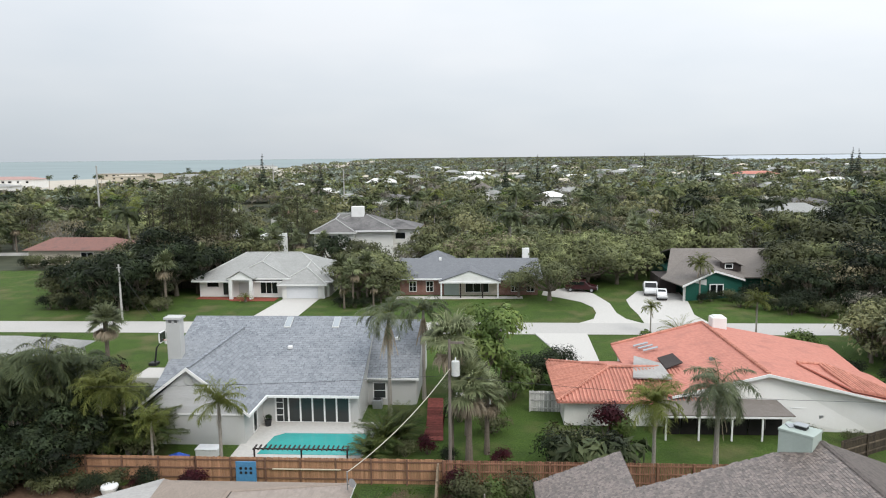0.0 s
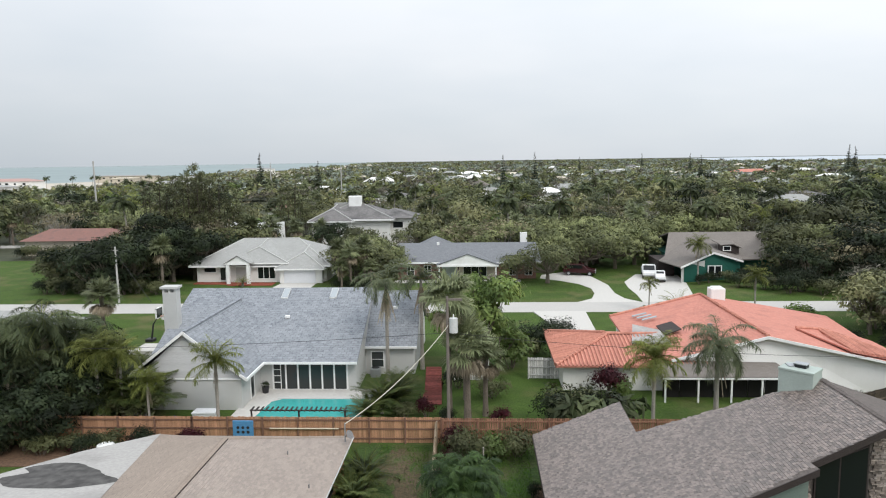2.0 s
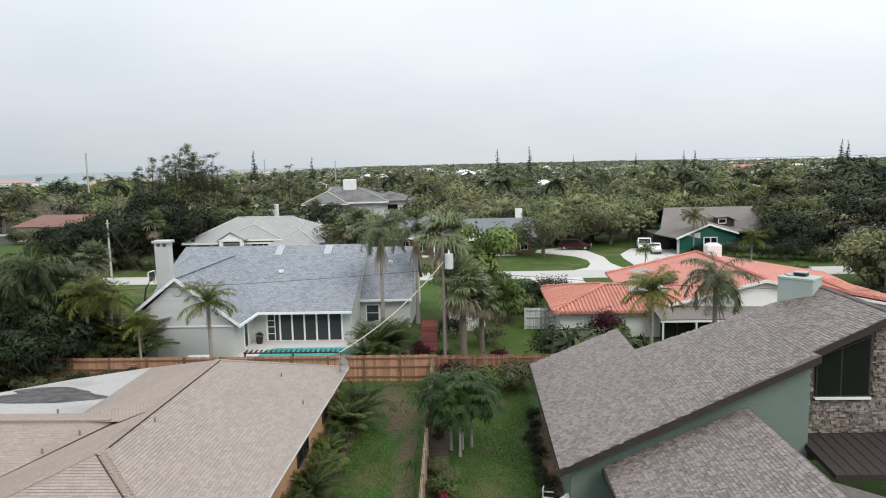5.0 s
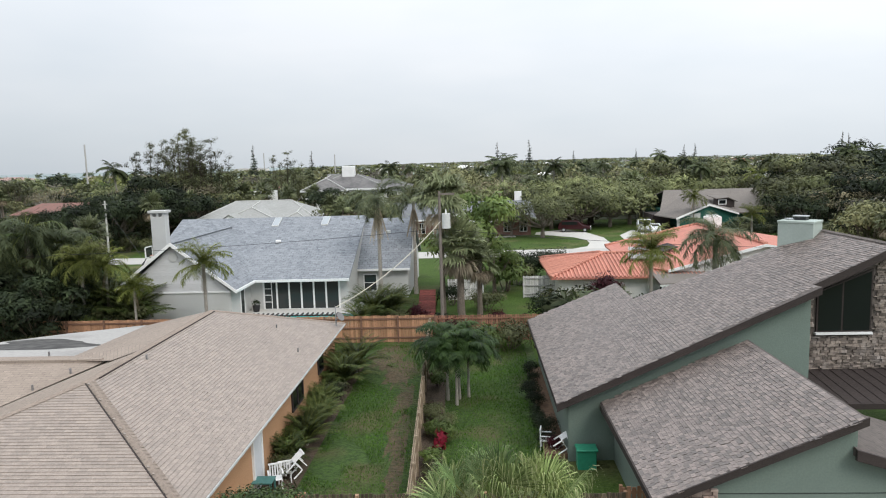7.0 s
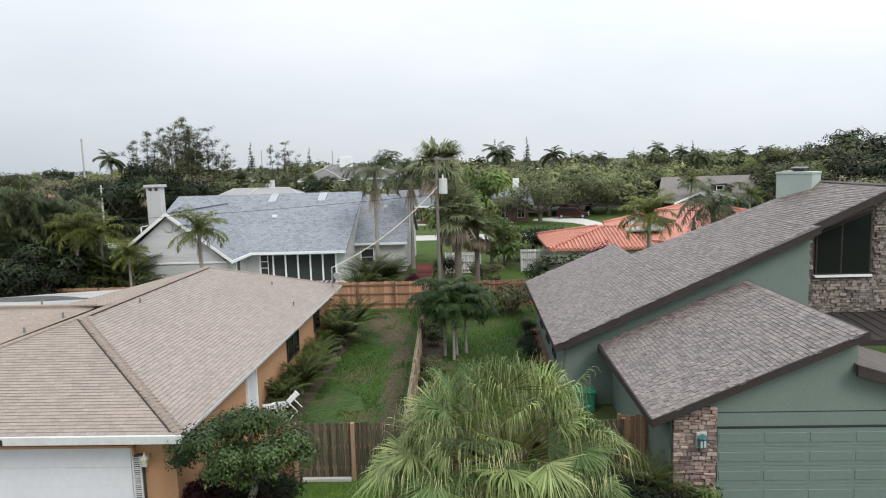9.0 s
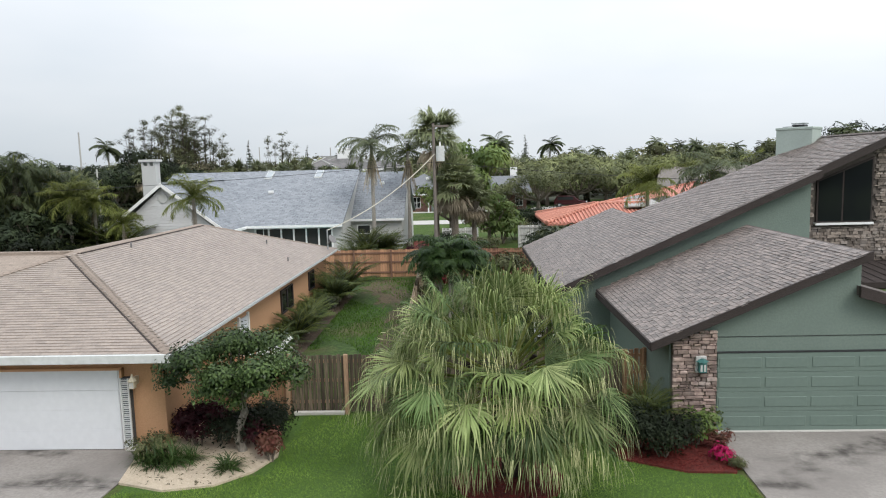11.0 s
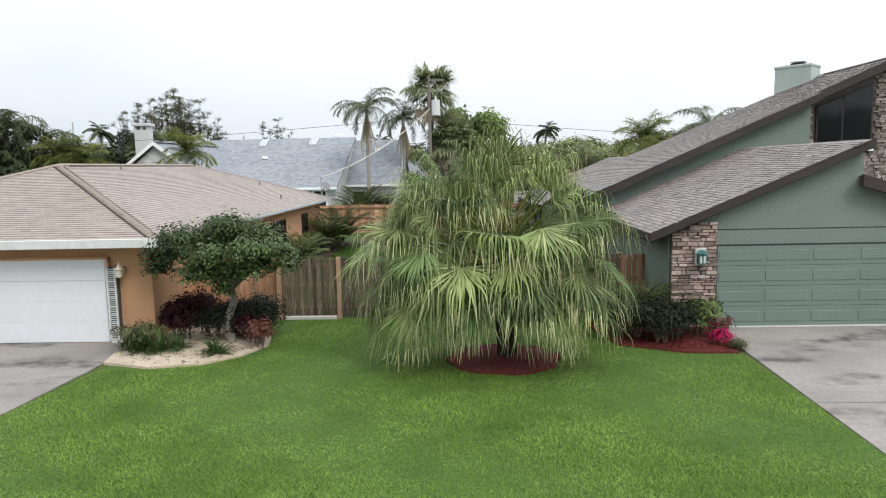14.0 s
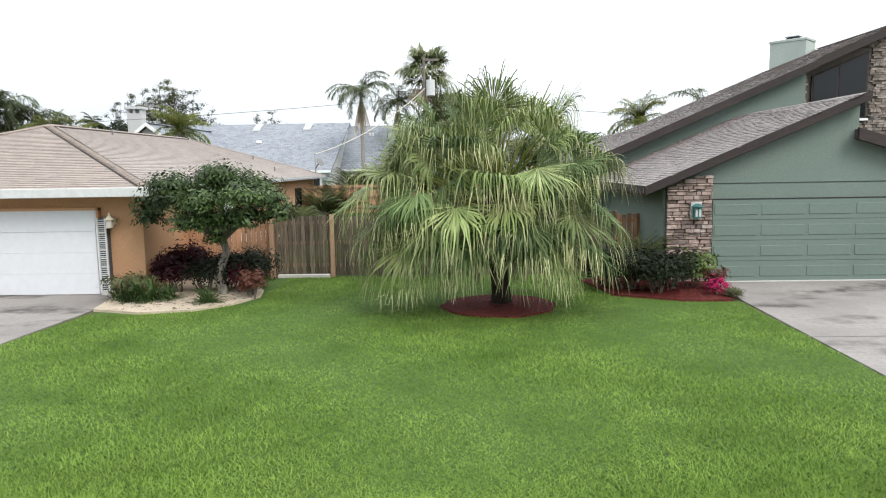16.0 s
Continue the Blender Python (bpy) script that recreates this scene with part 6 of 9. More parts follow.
part("roof", hip(Geo(), -32.5, 138, -18, 150, 6.75, 2.7, 6.2, 1.1), "roof_stained", big, "stained grey tile hip roof")
hip_wing(-34.2, -25.0, 135.6, 6.6, -29.8, 139.6, 8.9, 144, 9.4, "roof_stained", big, "stained grey tile hip over the front wing")
part("front_wing", Geo().box(-33.5, 136.4, 0.2, -25.6, 139, 6.55), "stucco_white", big)
window(big, -31.0, 4.3, -28.9, 5.9, 136.4, "y", -1, 2, "white_trim", "glass", 0.1)
window(big, -32.9, 5.0, -32.2, 5.7, 136.4, "y", -1, 1, "white_trim", "glass", 0.1)
part("side_wing", Geo().box(-22, 139.5, 0.2, -13.5, 148, 6.9), "stucco_white", big)
part("side_roof", hip(Geo(), -22, 139.5, -13.5, 148, 6.9, 1.7, 4.4, 0.9), "roof_stained", big)
for a, b in (((-33.6, 136.9, 6.75), (-27.4, 144, 9.45)), ((-16.9, 136.9, 6.75), (-24.2, 144, 9.45)), ((-33.6, 151.1, 6.75), (-27.4, 144, 9.45))):
    part("hip_cap", Geo().tube([a, b], 0.16, 5), "roof_pale", big)
part("fascia", Geo().box(-33.6, 136.9, 6.55, -16.9, 137.0, 6.85), "white_trim", big)
part("chimney", Geo().box(-27.2, 143, 7.5, -24.6, 144.6, 11.2), "white_trim", big, bevel=0.1)
part("roof_deck", Geo().box(-30.5, 144.2, 8.6, -27.5, 146, 9.7), "roof_pale", big)
window(big, -17.6, 4.9, -15.6, 6.1, 139.5, "y", -1, 1, "white_trim", "glass", 0.1)

redt = thing("house", "low house with an old red tile roof among trees", "house")
part("wall", Geo().box(-92, 135, 0.2, -74.4, 146, 3.4), "beige", redt)
part("roof", hip(Geo(), -92, 135, -74.4, 146, 3.35, 1.95, 3.0, 0.8), "tile_old", redt, "old red tile roof")
window(redt, -81, 1.4, -78.5, 2.8, 135, "y", -1, 2)

grey = thing("house", "neighbouring house with a pale shingle hip roof", "house")
part("wall", Geo().box(-58, 58.2, 0.2, -41.4, 68.5, 2.7), "stucco_white", grey)
part("roof", hip(Geo(), -58, 58.2, -41.4, 68.5, 2.65, 2.1, 4.0, 0.8), "roof_pale", grey, "pale grey shingle roof")

mans = thing("house", "white arched villa behind trees", "house")
part("wall", Geo().box(-57, 148, 0.2, -45, 158, 4.5), "stucco_white", mans)
part("side_block", Geo().box(-45, 149, 0.2, -43.9, 153, 4.5), "stucco_white", mans, bevel=0.05)
part("parapet", Geo().box(-57.3, 147.7, 4.5, -44.7, 158.3, 4.8), "white_trim", mans)
for i in range(3):
    part("arch", Geo().box(-55.5 + i * 3.6, 147.85, 0.3, -53.5 + i * 3.6, 147.98, 4.4), "stucco_grey", mans)

# simple houses that show their roofs between the far trees
FAR = [(-12, 260, 16, 10, "roof_pale"), (28, 290, 18, 12, "stucco_white"), (40, 330, 20, 12, "roof_pale"), (5, 330, 14, 10, "roof_pale"), (62, 420, 18, 12, "roof_pale"), (95, 380, 16, 10, "roof_brown"), (-40, 300, 15, 10, "roof_stained"), (192, 505, 44, 15, "tile"), (-75, 330, 18, 10, "stucco_white"), (-100, 260, 16, 10, "roof_pale"), (-95, 410, 20, 10, "beige"), (12, 520, 20, 12, "roof_pale"), (75, 560, 22, 12, "stucco_white"), (-30, 480, 18, 12, "roof_brown"), (160, 500, 20, 14, "roof_pale"), (210, 470, 22, 12, "roof_pale"), (48, 205, 15, 10, "roof_brown"), (90, 205, 15, 10, "roof_pale"), (112, 250, 16, 12, "roof_stained"), (-58, 215, 15, 10, "tile_old"), (150, 420, 20, 12, "roof_pale"), (-60, 420, 18, 12, "roof_pale"), (250, 640, 26, 14, "roof_pale"), (120, 700, 30, 14, "roof_pale"), (30, 760, 26, 14, "roof_pale"), (190, 860, 30, 16, "roof_pale"), (-70, 640, 26, 14, "roof_pale"), (-10, 640, 24, 14, "stucco_white"), (320, 760, 30, 16, "roof_pale"), (300, 560, 26, 14, "roof_brown")]
r = random.Random(31)
for i in range(60):
    y = 310 + 620 * r.random() ** 1.2
    x = r.uniform(-0.30, 0.66) * y
    FAR.append((x, y, r.uniform(11, 17), r.uniform(8, 10), r.choice(["stucco_white", "roof_pale", "roof_pale", "stucco_white", "roof_brown", "roof_stained", "beige"])))
for i, (x, y, w, d, mtl) in enumerate(FAR):
    h = thing("house", "distant low house with its roof above the trees", "house", "distant houses")
    hh = 6.2 if mtl == "tile" else 3.2 + (i * 37 % 10) * (0.16 if i < 30 else 0.34)
    w, d = w * (0.62 + (i * 29 % 7) * 0.07), d * 0.8
    part("wall", Geo().box(x - w / 2, y - d / 2, 0.2, x + w / 2, y + d / 2, hh), "stucco_white", h)
    part("roof", hip(Geo(), x - w / 2, y - d / 2, x + w / 2, y + d / 2, hh - 0.05, 1.5 + (i % 3) * 0.45, None, 0.8), mtl, h)

# low houses along the beach
for x, y, w, d, hh, mtl, rf, rise, lab in ((-352, 500, 52, 16, 6.8, "stucco_white", "pink", 2.0, "long white stucco beach house with a pink roof"), (-284, 385, 34, 12, 6.4, "stucco_white", "roof_pale", 1.2, "white beach house with a pale roof"), (-345, 668, 58, 16, 6.6, "beige", "roof_pale", 0.9, "long low beige beach building with a flat roof"), (-318, 612, 24, 14, 5.4, "beige", "beige", 0.8, "low beige beach house"), (-270, 640, 26, 12, 4.8, "stucco_white", "roof_pale", 1.2, "low white beach house behind dune scrub"), (-228, 505, 20, 12, 4.2, "stucco_white", "roof_pale", 1.4, "low white beach house behind dune scrub"), (-197, 452, 17, 10, 6.4, "stucco_white", "roof_pale", 1.4, "low white beach house behind dune scrub"), (-300, 930, 44, 16, 8.5, "stucco_white", "roof_pale", 1.6, "low white beach house behind dune scrub"), (-172, 400, 30, 12, 6.8, "stucco_white", "roof_pale", 0.9, "long white flat-roofed house among trees")):
    h = thing("beach_house", lab, "house", "beach houses")
    part("wall", Geo().box(x - w / 2, y - d / 2, 0.2, x + w / 2, y + d / 2, hh), mtl, h)
    part("roof", hip(Geo(), x - w / 2, y - d / 2, x + w / 2, y + d / 2, hh, rise, None, 0.8), rf, h)
    part("porch", Geo().box(x + w * 0.1, y - d / 2 - 2.4, 0.2, x + w * 0.3, y - d / 2, hh * 0.62), mtl, h)
    for j in range(int(w / 6)):
        u = x - w / 2 + 1.8 + j * 6 + (j * 37 % 5) * 0.35
        part("window", Geo().box(u, y - d / 2 - 0.1, hh - 2.6, u + 1.5 + (j % 3) * 0.5, y - d / 2 + 0.05, hh - 1.2), "glass", h)

# ---- plants ----


def fan_leaf(r, base, az, el, size, stalk, seg=30, droop=1.0, spread=130, k=5, wide=1.0, start=(0.6, 0.8), turn=0.3, tip_down=0.3):
    """One fan leaf: ribbons spread from the end of a stalk, their outer parts hanging. Returns paths, widths, stalk."""
    d = np.array([math.cos(az) * math.cos(el), math.sin(az) * math.cos(el), math.sin(el)])
    side = np.array([-math.sin(az), math.cos(az), 0.0])
    up = np.cross(side, d) * -1
    if up[2] < 0:
        up = -up
    hub = np.array(base) + d * stalk + np.array([0, 0, -0.10 * stalk * math.cos(el)])
    tilt = r.uniform(-0.4, 0.4)
    s2 = side * math.cos(tilt) + up * math.sin(tilt)
    bend = d * 0.75 + np.array([0, 0, -tip_down * math.cos(el)])
    bend /= np.linalg.norm(bend)
    a = np.radians(np.linspace(-spread, spread, seg)) + r.normal(0, 0.025, seg)
    dirs = np.cos(a)[:, None] * bend + np.sin(a)[:, None] * s2 + up * 0.12
    dirs /= np.linalg.norm(dirs, axis=1, keepdims=True)
    length = size * (0.75 + 0.25 * np.cos(a * 0.75)) * r.uniform(0.88, 1.1, seg)
    s = np.linspace(0.0, 1.0, k)
    start = r.uniform(*start, seg)[:, None]
    hang = np.clip((s[None, :] - start) / turn, 0, 1) ** 1.3 * min(0.97, 0.92 * droop) + 0.03 * s[None, :]
    step = dirs[:, None, :] * (1 - hang)[:, :, None] + np.array([0, 0, -1.0]) * hang[:, :, None] + r.normal(0, 0.05, (seg, k, 3))
    step /= np.linalg.norm(step, axis=2, keepdims=True)
    step *= (length / (k - 1))[:, None, None]
    step[:, 0] = dirs * 0.05 * size
    paths = hub + np.cumsum(step, axis=1)
    gap = size * math.radians(2 * spread / seg)
    prof = np.interp(s, [0, 0.35, 0.6, 1.0], [0.10, 0.42, 0.26, 0.03]) * wide
    widths = np.broadcast_to(prof[None, :] * gap * 1.9, (seg, k)) * r.uniform(0.8, 1.15, seg)[:, None]
    return paths, widths, (np.array(base), hub)


def feather(r, base, az, el, length, leaflets=26, width=0.055, droop=1.0, leaflet=0.5, hang=0.7, k=3, plume=0.0):
    """One feather frond: an arching midrib with leaflets on both sides."""
    t = np.linspace(0, 1, 10)
    h = np.array([math.cos(az), math.sin(az), 0.0])
    ang = el - droop * 1.5 * t ** 1.4
    pts = np.array(base) + np.cumsum(np.concatenate([[np.zeros(3)], (np.cos(ang[:-1])[:, None] * h + np.sin(ang[:-1])[:, None] * np.array([0, 0, 1.0])) * (length / 9)]), axis=0)
    tt = np.linspace(0.12, 0.99, leaflets)
    p = np.stack([np.interp(tt, t, pts[:, i]) for i in range(3)], 1)
    d = np.stack([np.interp(tt, t, np.gradient(pts[:, i])) for i in range(3)], 1)
    d /= np.linalg.norm(d, axis=1, keepdims=True)
    side = np.array([-math.sin(az), math.cos(az), 0.0])
    paths, widths = [], []
    for sgn in (-1, 1):
        ll = leaflet * np.interp(tt, [0, 0.3, 0.8, 1.0], [0.5, 1.0, 0.8, 0.4]) * r.uniform(0.85, 1.15, leaflets)
        q = d * 0.45 + sgn * side * 0.8 + np.array([0, 0, 0.15]) + r.normal(0, plume, (leaflets, 3))
        s = np.linspace(0, 1, k)[None, :, None]
        path = p[:, None, :] + q[:, None, :] * ll[:, None, None] * s
        path[:, :, 2] -= (ll[:, None] * hang * np.linspace(0, 1, k)[None, :] ** 1.7) * r.uniform(0.7, 1.2, (leaflets, 1))
        paths.append(path)
        widths.append(np.broadcast_to(np.interp(np.linspace(0, 1, k), [0, 0.4, 1], [0.6, 1.0, 0.1])[None] * width, (leaflets, k)))
    return np.concatenate(paths), np.concatenate(widths), pts


def leaf_soup(r, centres, radii, count, size, flat=0.75, shell=0.35, up=0.4):
    """Small leaf cards through a set of lobes."""
    cen, rad = np.array(centres, float), np.array(radii, float)
    vol = rad[:, 0] * rad[:, 1]
    idx = r.choice(len(cen), count, p=vol / vol.sum())
    v = r.normal(0, 1, (count, 3))
    v /= np.linalg.norm(v, axis=1, keepdims=True)
    v[:, 2] = np.where(v[:, 2] < -0.35, -v[:, 2] * 0.7, v[:, 2])
    rr = 1 - shell * r.random(count) ** 1.5
    p = cen[idx] + v * rad[idx] * rr[:, None] * (1 + 0.16 * np.sin(v[:, :1] * 7 + idx[:, None]) + 0.12 * np.sin(v[:, 1:2] * 9 + 2 * idx[:, None]))
    n = v * 1.35 + r.normal(0, 0.30, (count, 3)) + np.array([0, 0, up])
    n /= np.linalg.norm(n, axis=1, keepdims=True)
    a = np.cross(n, r.normal(0, 1, (count, 3)))
    a /= np.maximum(np.linalg.norm(a, axis=1, keepdims=True), 1e-5)
    b = np.cross(n, a)
    s = (size * r.uniform(0.6, 1.35, count))[:, None]
    return np.stack([p - a * s, p - b * s * flat * 0.5 + a * s * 0.1, p + a * s, p + b * s * flat * 0.5 + a * s * 0.1], 1)


def tree_meshes(seed, height, spread, lobes, leaves, size, trunk_r, low=0.35, flat_top=1.0, lean=0.0, gap=0.35, fill=0.5):
    """A crown of leaves in lobes and the limbs that carry it; base at the origin."""
    r = np.random.default_rng(seed)
    cen, rad = [], []
    limbs = Geo()
    fork = Vector((lean * 0.3, 0, height * low))
    limbs.tube([(0, 0, -0.3), (0.05, 0, height * low * 0.5), fork], [trunk_r * 1.3, trunk_r, trunk_r * 0.85], 7)
    for i in range(lobes):
        a = 2 * math.pi * i / lobes + r.uniform(-0.4, 0.4)
        q = spread * r.uniform(0.25, 0.8) if i else 0.1
        z = height * (1 - 0.35 * (q / spread) ** 1.4 * flat_top) * (r.uniform(0.78, 0.95) if i % 3 else r.uniform(fill, 0.8))
        rx = spread * r.uniform(0.30, 0.52)
        rz = min(rx * r.uniform(0.5, 0.75), (height - z) + rx * 0.25 + 0.3)
        c = (math.cos(a) * q + lean, math.sin(a) * q, z - rz * 0.3)
        cen.append(c)
        rad.append((rx, rx * r.uniform(0.85, 1.1), rz))
        m = fork.lerp(Vector(c), 0.5) + Vector((0, 0, -0.08 * height))
        limbs.tube([fork, m, c], [trunk_r * 0.6, trunk_r * 0.38, trunk_r * 0.12], 5, False)
        for j in range(2):
            e = Vector(c) + Vector((r.uniform(-1, 1) * rx * 0.7, r.uniform(-1, 1) * rx * 0.7, rz * r.uniform(0.1, 0.6)))
            limbs.tube([m, e], [trunk_r * 0.22, trunk_r * 0.05], 4, False)
    return leaf_soup(r, cen, rad, leaves, size, shell=gap), limbs


KIND, RAW = {}, {}


def tree_kind(key, mat, bark, label, name, *a, **k):
    crown, limbs = tree_meshes(*a, **k)
    RAW[key] = (crown, mat)
    KIND[key] = (tris("crown", crown, mat), limbs.mesh("trunk"), bark, label, name)
    KIND[key][1].materials.append(MAT[bark])


def plant(key, x, y, s=1.0, turn=None, z=None, group="", sz=1.0, label=""):
    crown, trunk, bark, lab, name = KIND[key]
    ob = thing(name, label or lab, name.replace("_", " "), group)
    part("trunk", trunk, bark, ob)
    part("crown", crown, "oak_leaf", ob)
    ob.matrix_basis = pose(x, y, ground_z(y) if z is None else z, 0, 0, (x * 57 + y * 31) % 360 if turn is None else turn) @ Matrix.Diagonal((s, s, s * sz, 1))
    return ob


tree_kind("oak_a", "oak_leaf", "bark", "broad dark-green oak with an uneven crown", "tree", 1, 7.0, 4.6, 12, 2600, 0.25, 0.28, fill=0.35)
tree_kind("oak_b", "grape_leaf", "bark", "spreading olive-green tree with a domed crown", "tree", 2, 6.0, 4.8, 13, 2600, 0.25, 0.26, low=0.25, fill=0.38)
tree_kind("oak_c", "dark_leaf", "bark", "dense dark-green tree with a heavy crown", "tree", 3, 8.0, 4.2, 12, 2500, 0.27, 0.3, low=0.22, fill=0.3)
tree_kind("oak_d", "brown_leaf", "bark", "thin brownish tree with bare twigs", "tree", 4, 7.5, 4.0, 8, 1300, 0.2, 0.24, low=0.25, gap=0.9)
tree_kind("oak_e", "bright_leaf", "bark", "leafy bright-green tree with broad leaves", "tree", 5, 6.0, 3.2, 8, 2200, 0.2, 0.2, low=0.3)
tree_kind("umbrella", "grape_leaf", "bark", "wind-shaped spreading oak with a flat crown", "tree", 6, 6.0, 5.4, 11, 3000, 0.2, 0.3, low=0.25, flat_top=0.7, fill=0.68)


def shrub_kind(key, mat, label, seed, h, rad, leaves, size, gap=0.5):
    r = np.random.default_rng(seed)
    cen = [(r.uniform(-0.5, 0.5) * rad, r.uniform(-0.5, 0.5) * rad, h * r.uniform(0.35, 0.62)) for _ in range(8)]
    rds = [(rad * r.uniform(0.42, 0.62), rad * r.uniform(0.42, 0.62), h * r.uniform(0.32, 0.45)) for _ in range(8)]
    q = leaf_soup(r, cen, rds, leaves, size, shell=gap)
    q[:, :, 2] = np.maximum(q[:, :, 2], 0.02)
    stems = Geo()
    for c in cen[:5]:
        stems.tube([(c[0] * 0.2, c[1] * 0.2, -0.1), c], [0.035, 0.012], 4, False)
    KIND[key] = (tris("crown", q, mat), stems.mesh("trunk"), "bark", label, "shrub")


shrub_kind("bush_a", "dark_leaf", "rounded dark-green shrub on the lawn edge", 7, 1.5, 1.1, 1900, 0.058)
shrub_kind("bush_b", "bright_leaf", "leafy light-green shrub in a bed", 8, 1.5, 1.1, 900, 0.11)
shrub_kind("bush_c", "oak_leaf", "low green hedge shrub along a bed", 9, 1.4, 1.3, 1300, 0.085)
shrub_kind("bush_r", "ti", "burgundy-leaved shrub with loose stems", 10, 1.6, 0.85, 1300, 0.075, 0.8)
shrub_kind("bush_cr", "croton", "bronze and green croton shrub", 11, 1.1, 0.6, 320, 0.09, 0.8)
tree_kind("silver", "grey_leaf", "bark", "silvery grey-green tree among woods", "tree", 12, 7.0, 4.2, 9, 2000, 0.26, 0.25)
rp_ = np.random.default_rng(13)
cone = [(rp_.normal(0, 0.15), rp_.normal(0, 0.15), 2.0 + i * 0.9) for i in range(15)]
KIND["pine"] = (quads("crown", leaf_soup(rp_, cone, [(2.3 * (1 - i / 17), 2.3 * (1 - i / 17), 0.7) for i in range(15)], 1500, 0.3, shell=0.8), "pine_leaf"), Geo().tube([(0, 0, -0.3), (0, 0, 15.2)], [0.28, 0.05], 6).mesh("trunk"), "bark", "tall narrow conical pine above the woods", "tree")

MID, SMALL = [], []
for i_, (mat_, hgt_, spr_) in enumerate((("oak_leaf", 7.0, 4.6), ("grape_leaf", 6.4, 4.8), ("olive_leaf", 7.6, 4.4), ("grape_leaf", 7.2, 5.2), ("dark_leaf", 7.6, 4.4), ("brown_leaf", 7.4, 4.2), ("twig_leaf", 7.8, 4.2), ("oak_leaf", 8.4, 4.0), ("bright_leaf", 6.2, 3.8))):
    thin_ = mat_ in ("brown_leaf", "twig_leaf")
    tree_kind("mid%d" % i_, mat_, "bark_pale" if thin_ else "bark", "thin grey-brown tree with bare twigs" if thin_ else "rounded tree of the mixed coastal woods", "tree", 60 + i_, hgt_, spr_, 15, 900 if thin_ else 1350, 0.17 if thin_ else 0.28, 0.2, low=0.22, fill=0.3, gap=0.9 if thin_ else 0.35)
    RAW["small%d" % i_] = (tree_meshes(160 + i_, hgt_, spr_, 13, 330 if thin_ else 420, 0.30 if thin_ else 0.44, 0.2, low=0.22, fill=0.3, gap=0.9 if thin_ else 0.35)[0], mat_)
    MID.append("mid%d" % i_)
    SMALL.append("small%d" % i_)


def sabal_kind(key, seed, height, leaves, size, skirt=6, trunk_r=0.17, leaf="sabal_leaf", label="sabal palm with a round fan-leaved head", lean=0.0, droop=0.7, seg=18, spread=120, stalk=0.8, k=4, low=-12):
    r = np.random.default_rng(seed)
    P, W, S = [], [], Geo()
    D, DW = [], []
    top = np.array([lean, 0, height])
    for i in range(leaves):
        el = math.radians(r.uniform(low, 78))
        p, w, st = fan_leaf(r, top, 2.399 * i + r.uniform(-0.3, 0.3), el, size * r.uniform(0.85, 1.1), stalk * r.uniform(0.8, 1.2), seg, droop, spread, k, 0.8)
        P.append(p), W.append(w)
        S.tube([st[0], (st[0] + st[1]) / 2 + (0, 0, 0.03), st[1]], [0.025, 0.018, 0.012], 4, False)
    for i in range(skirt):
        p, w, st = fan_leaf(r, top - (0, 0, 0.25), r.uniform(0, 6.283), math.radians(r.uniform(-84, -40)), size * 1.0, stalk * 0.95, 14, 1.15, 80, 4, 0.8)
        D.append(p), DW.append(w)
    trunk = Geo().tube([(0, 0, -0.2), (lean * 0.2, 0, height * 0.3), (lean * 0.6, 0, height * 0.7), tuple(top)], [trunk_r * 1.35, trunk_r, trunk_r * 0.9, trunk_r * 1.25], 9)
    KIND[key] = (strips("crown", np.concatenate(P), np.concatenate(W), leaf), trunk.mesh("trunk"), "bark", label, "palm_tree", S.mesh("crown_base"), strips("dead_skirt", np.concatenate(D), np.concatenate(DW), "dead_leaf") if D else None)


def palm(key, x, y, s=1.0, turn=None, z=None, group="", label="", sz=1.0):
    k = KIND[key]
    ob = thing(k[4], label or k[3], "palm tree", group)
    part("trunk", k[1], k[2], ob)
    part("crown", k[0], "sabal_leaf", ob)
    if k[5]:
        part("crown_base", k[5], "queen_leaf", ob, kind="stuff")
    if k[6]:
        part("dead_skirt", k[6], "dead_leaf", ob, "hanging dead brown leaves", kind="stuff")
    ob.matrix_basis = pose(x, y, ground_z(y) if z is None else z, 0, 0, (x * 57 + y * 31) % 360 if turn is None else turn) @ Matrix.Diagonal((s, s, s * sz, 1))
    return ob


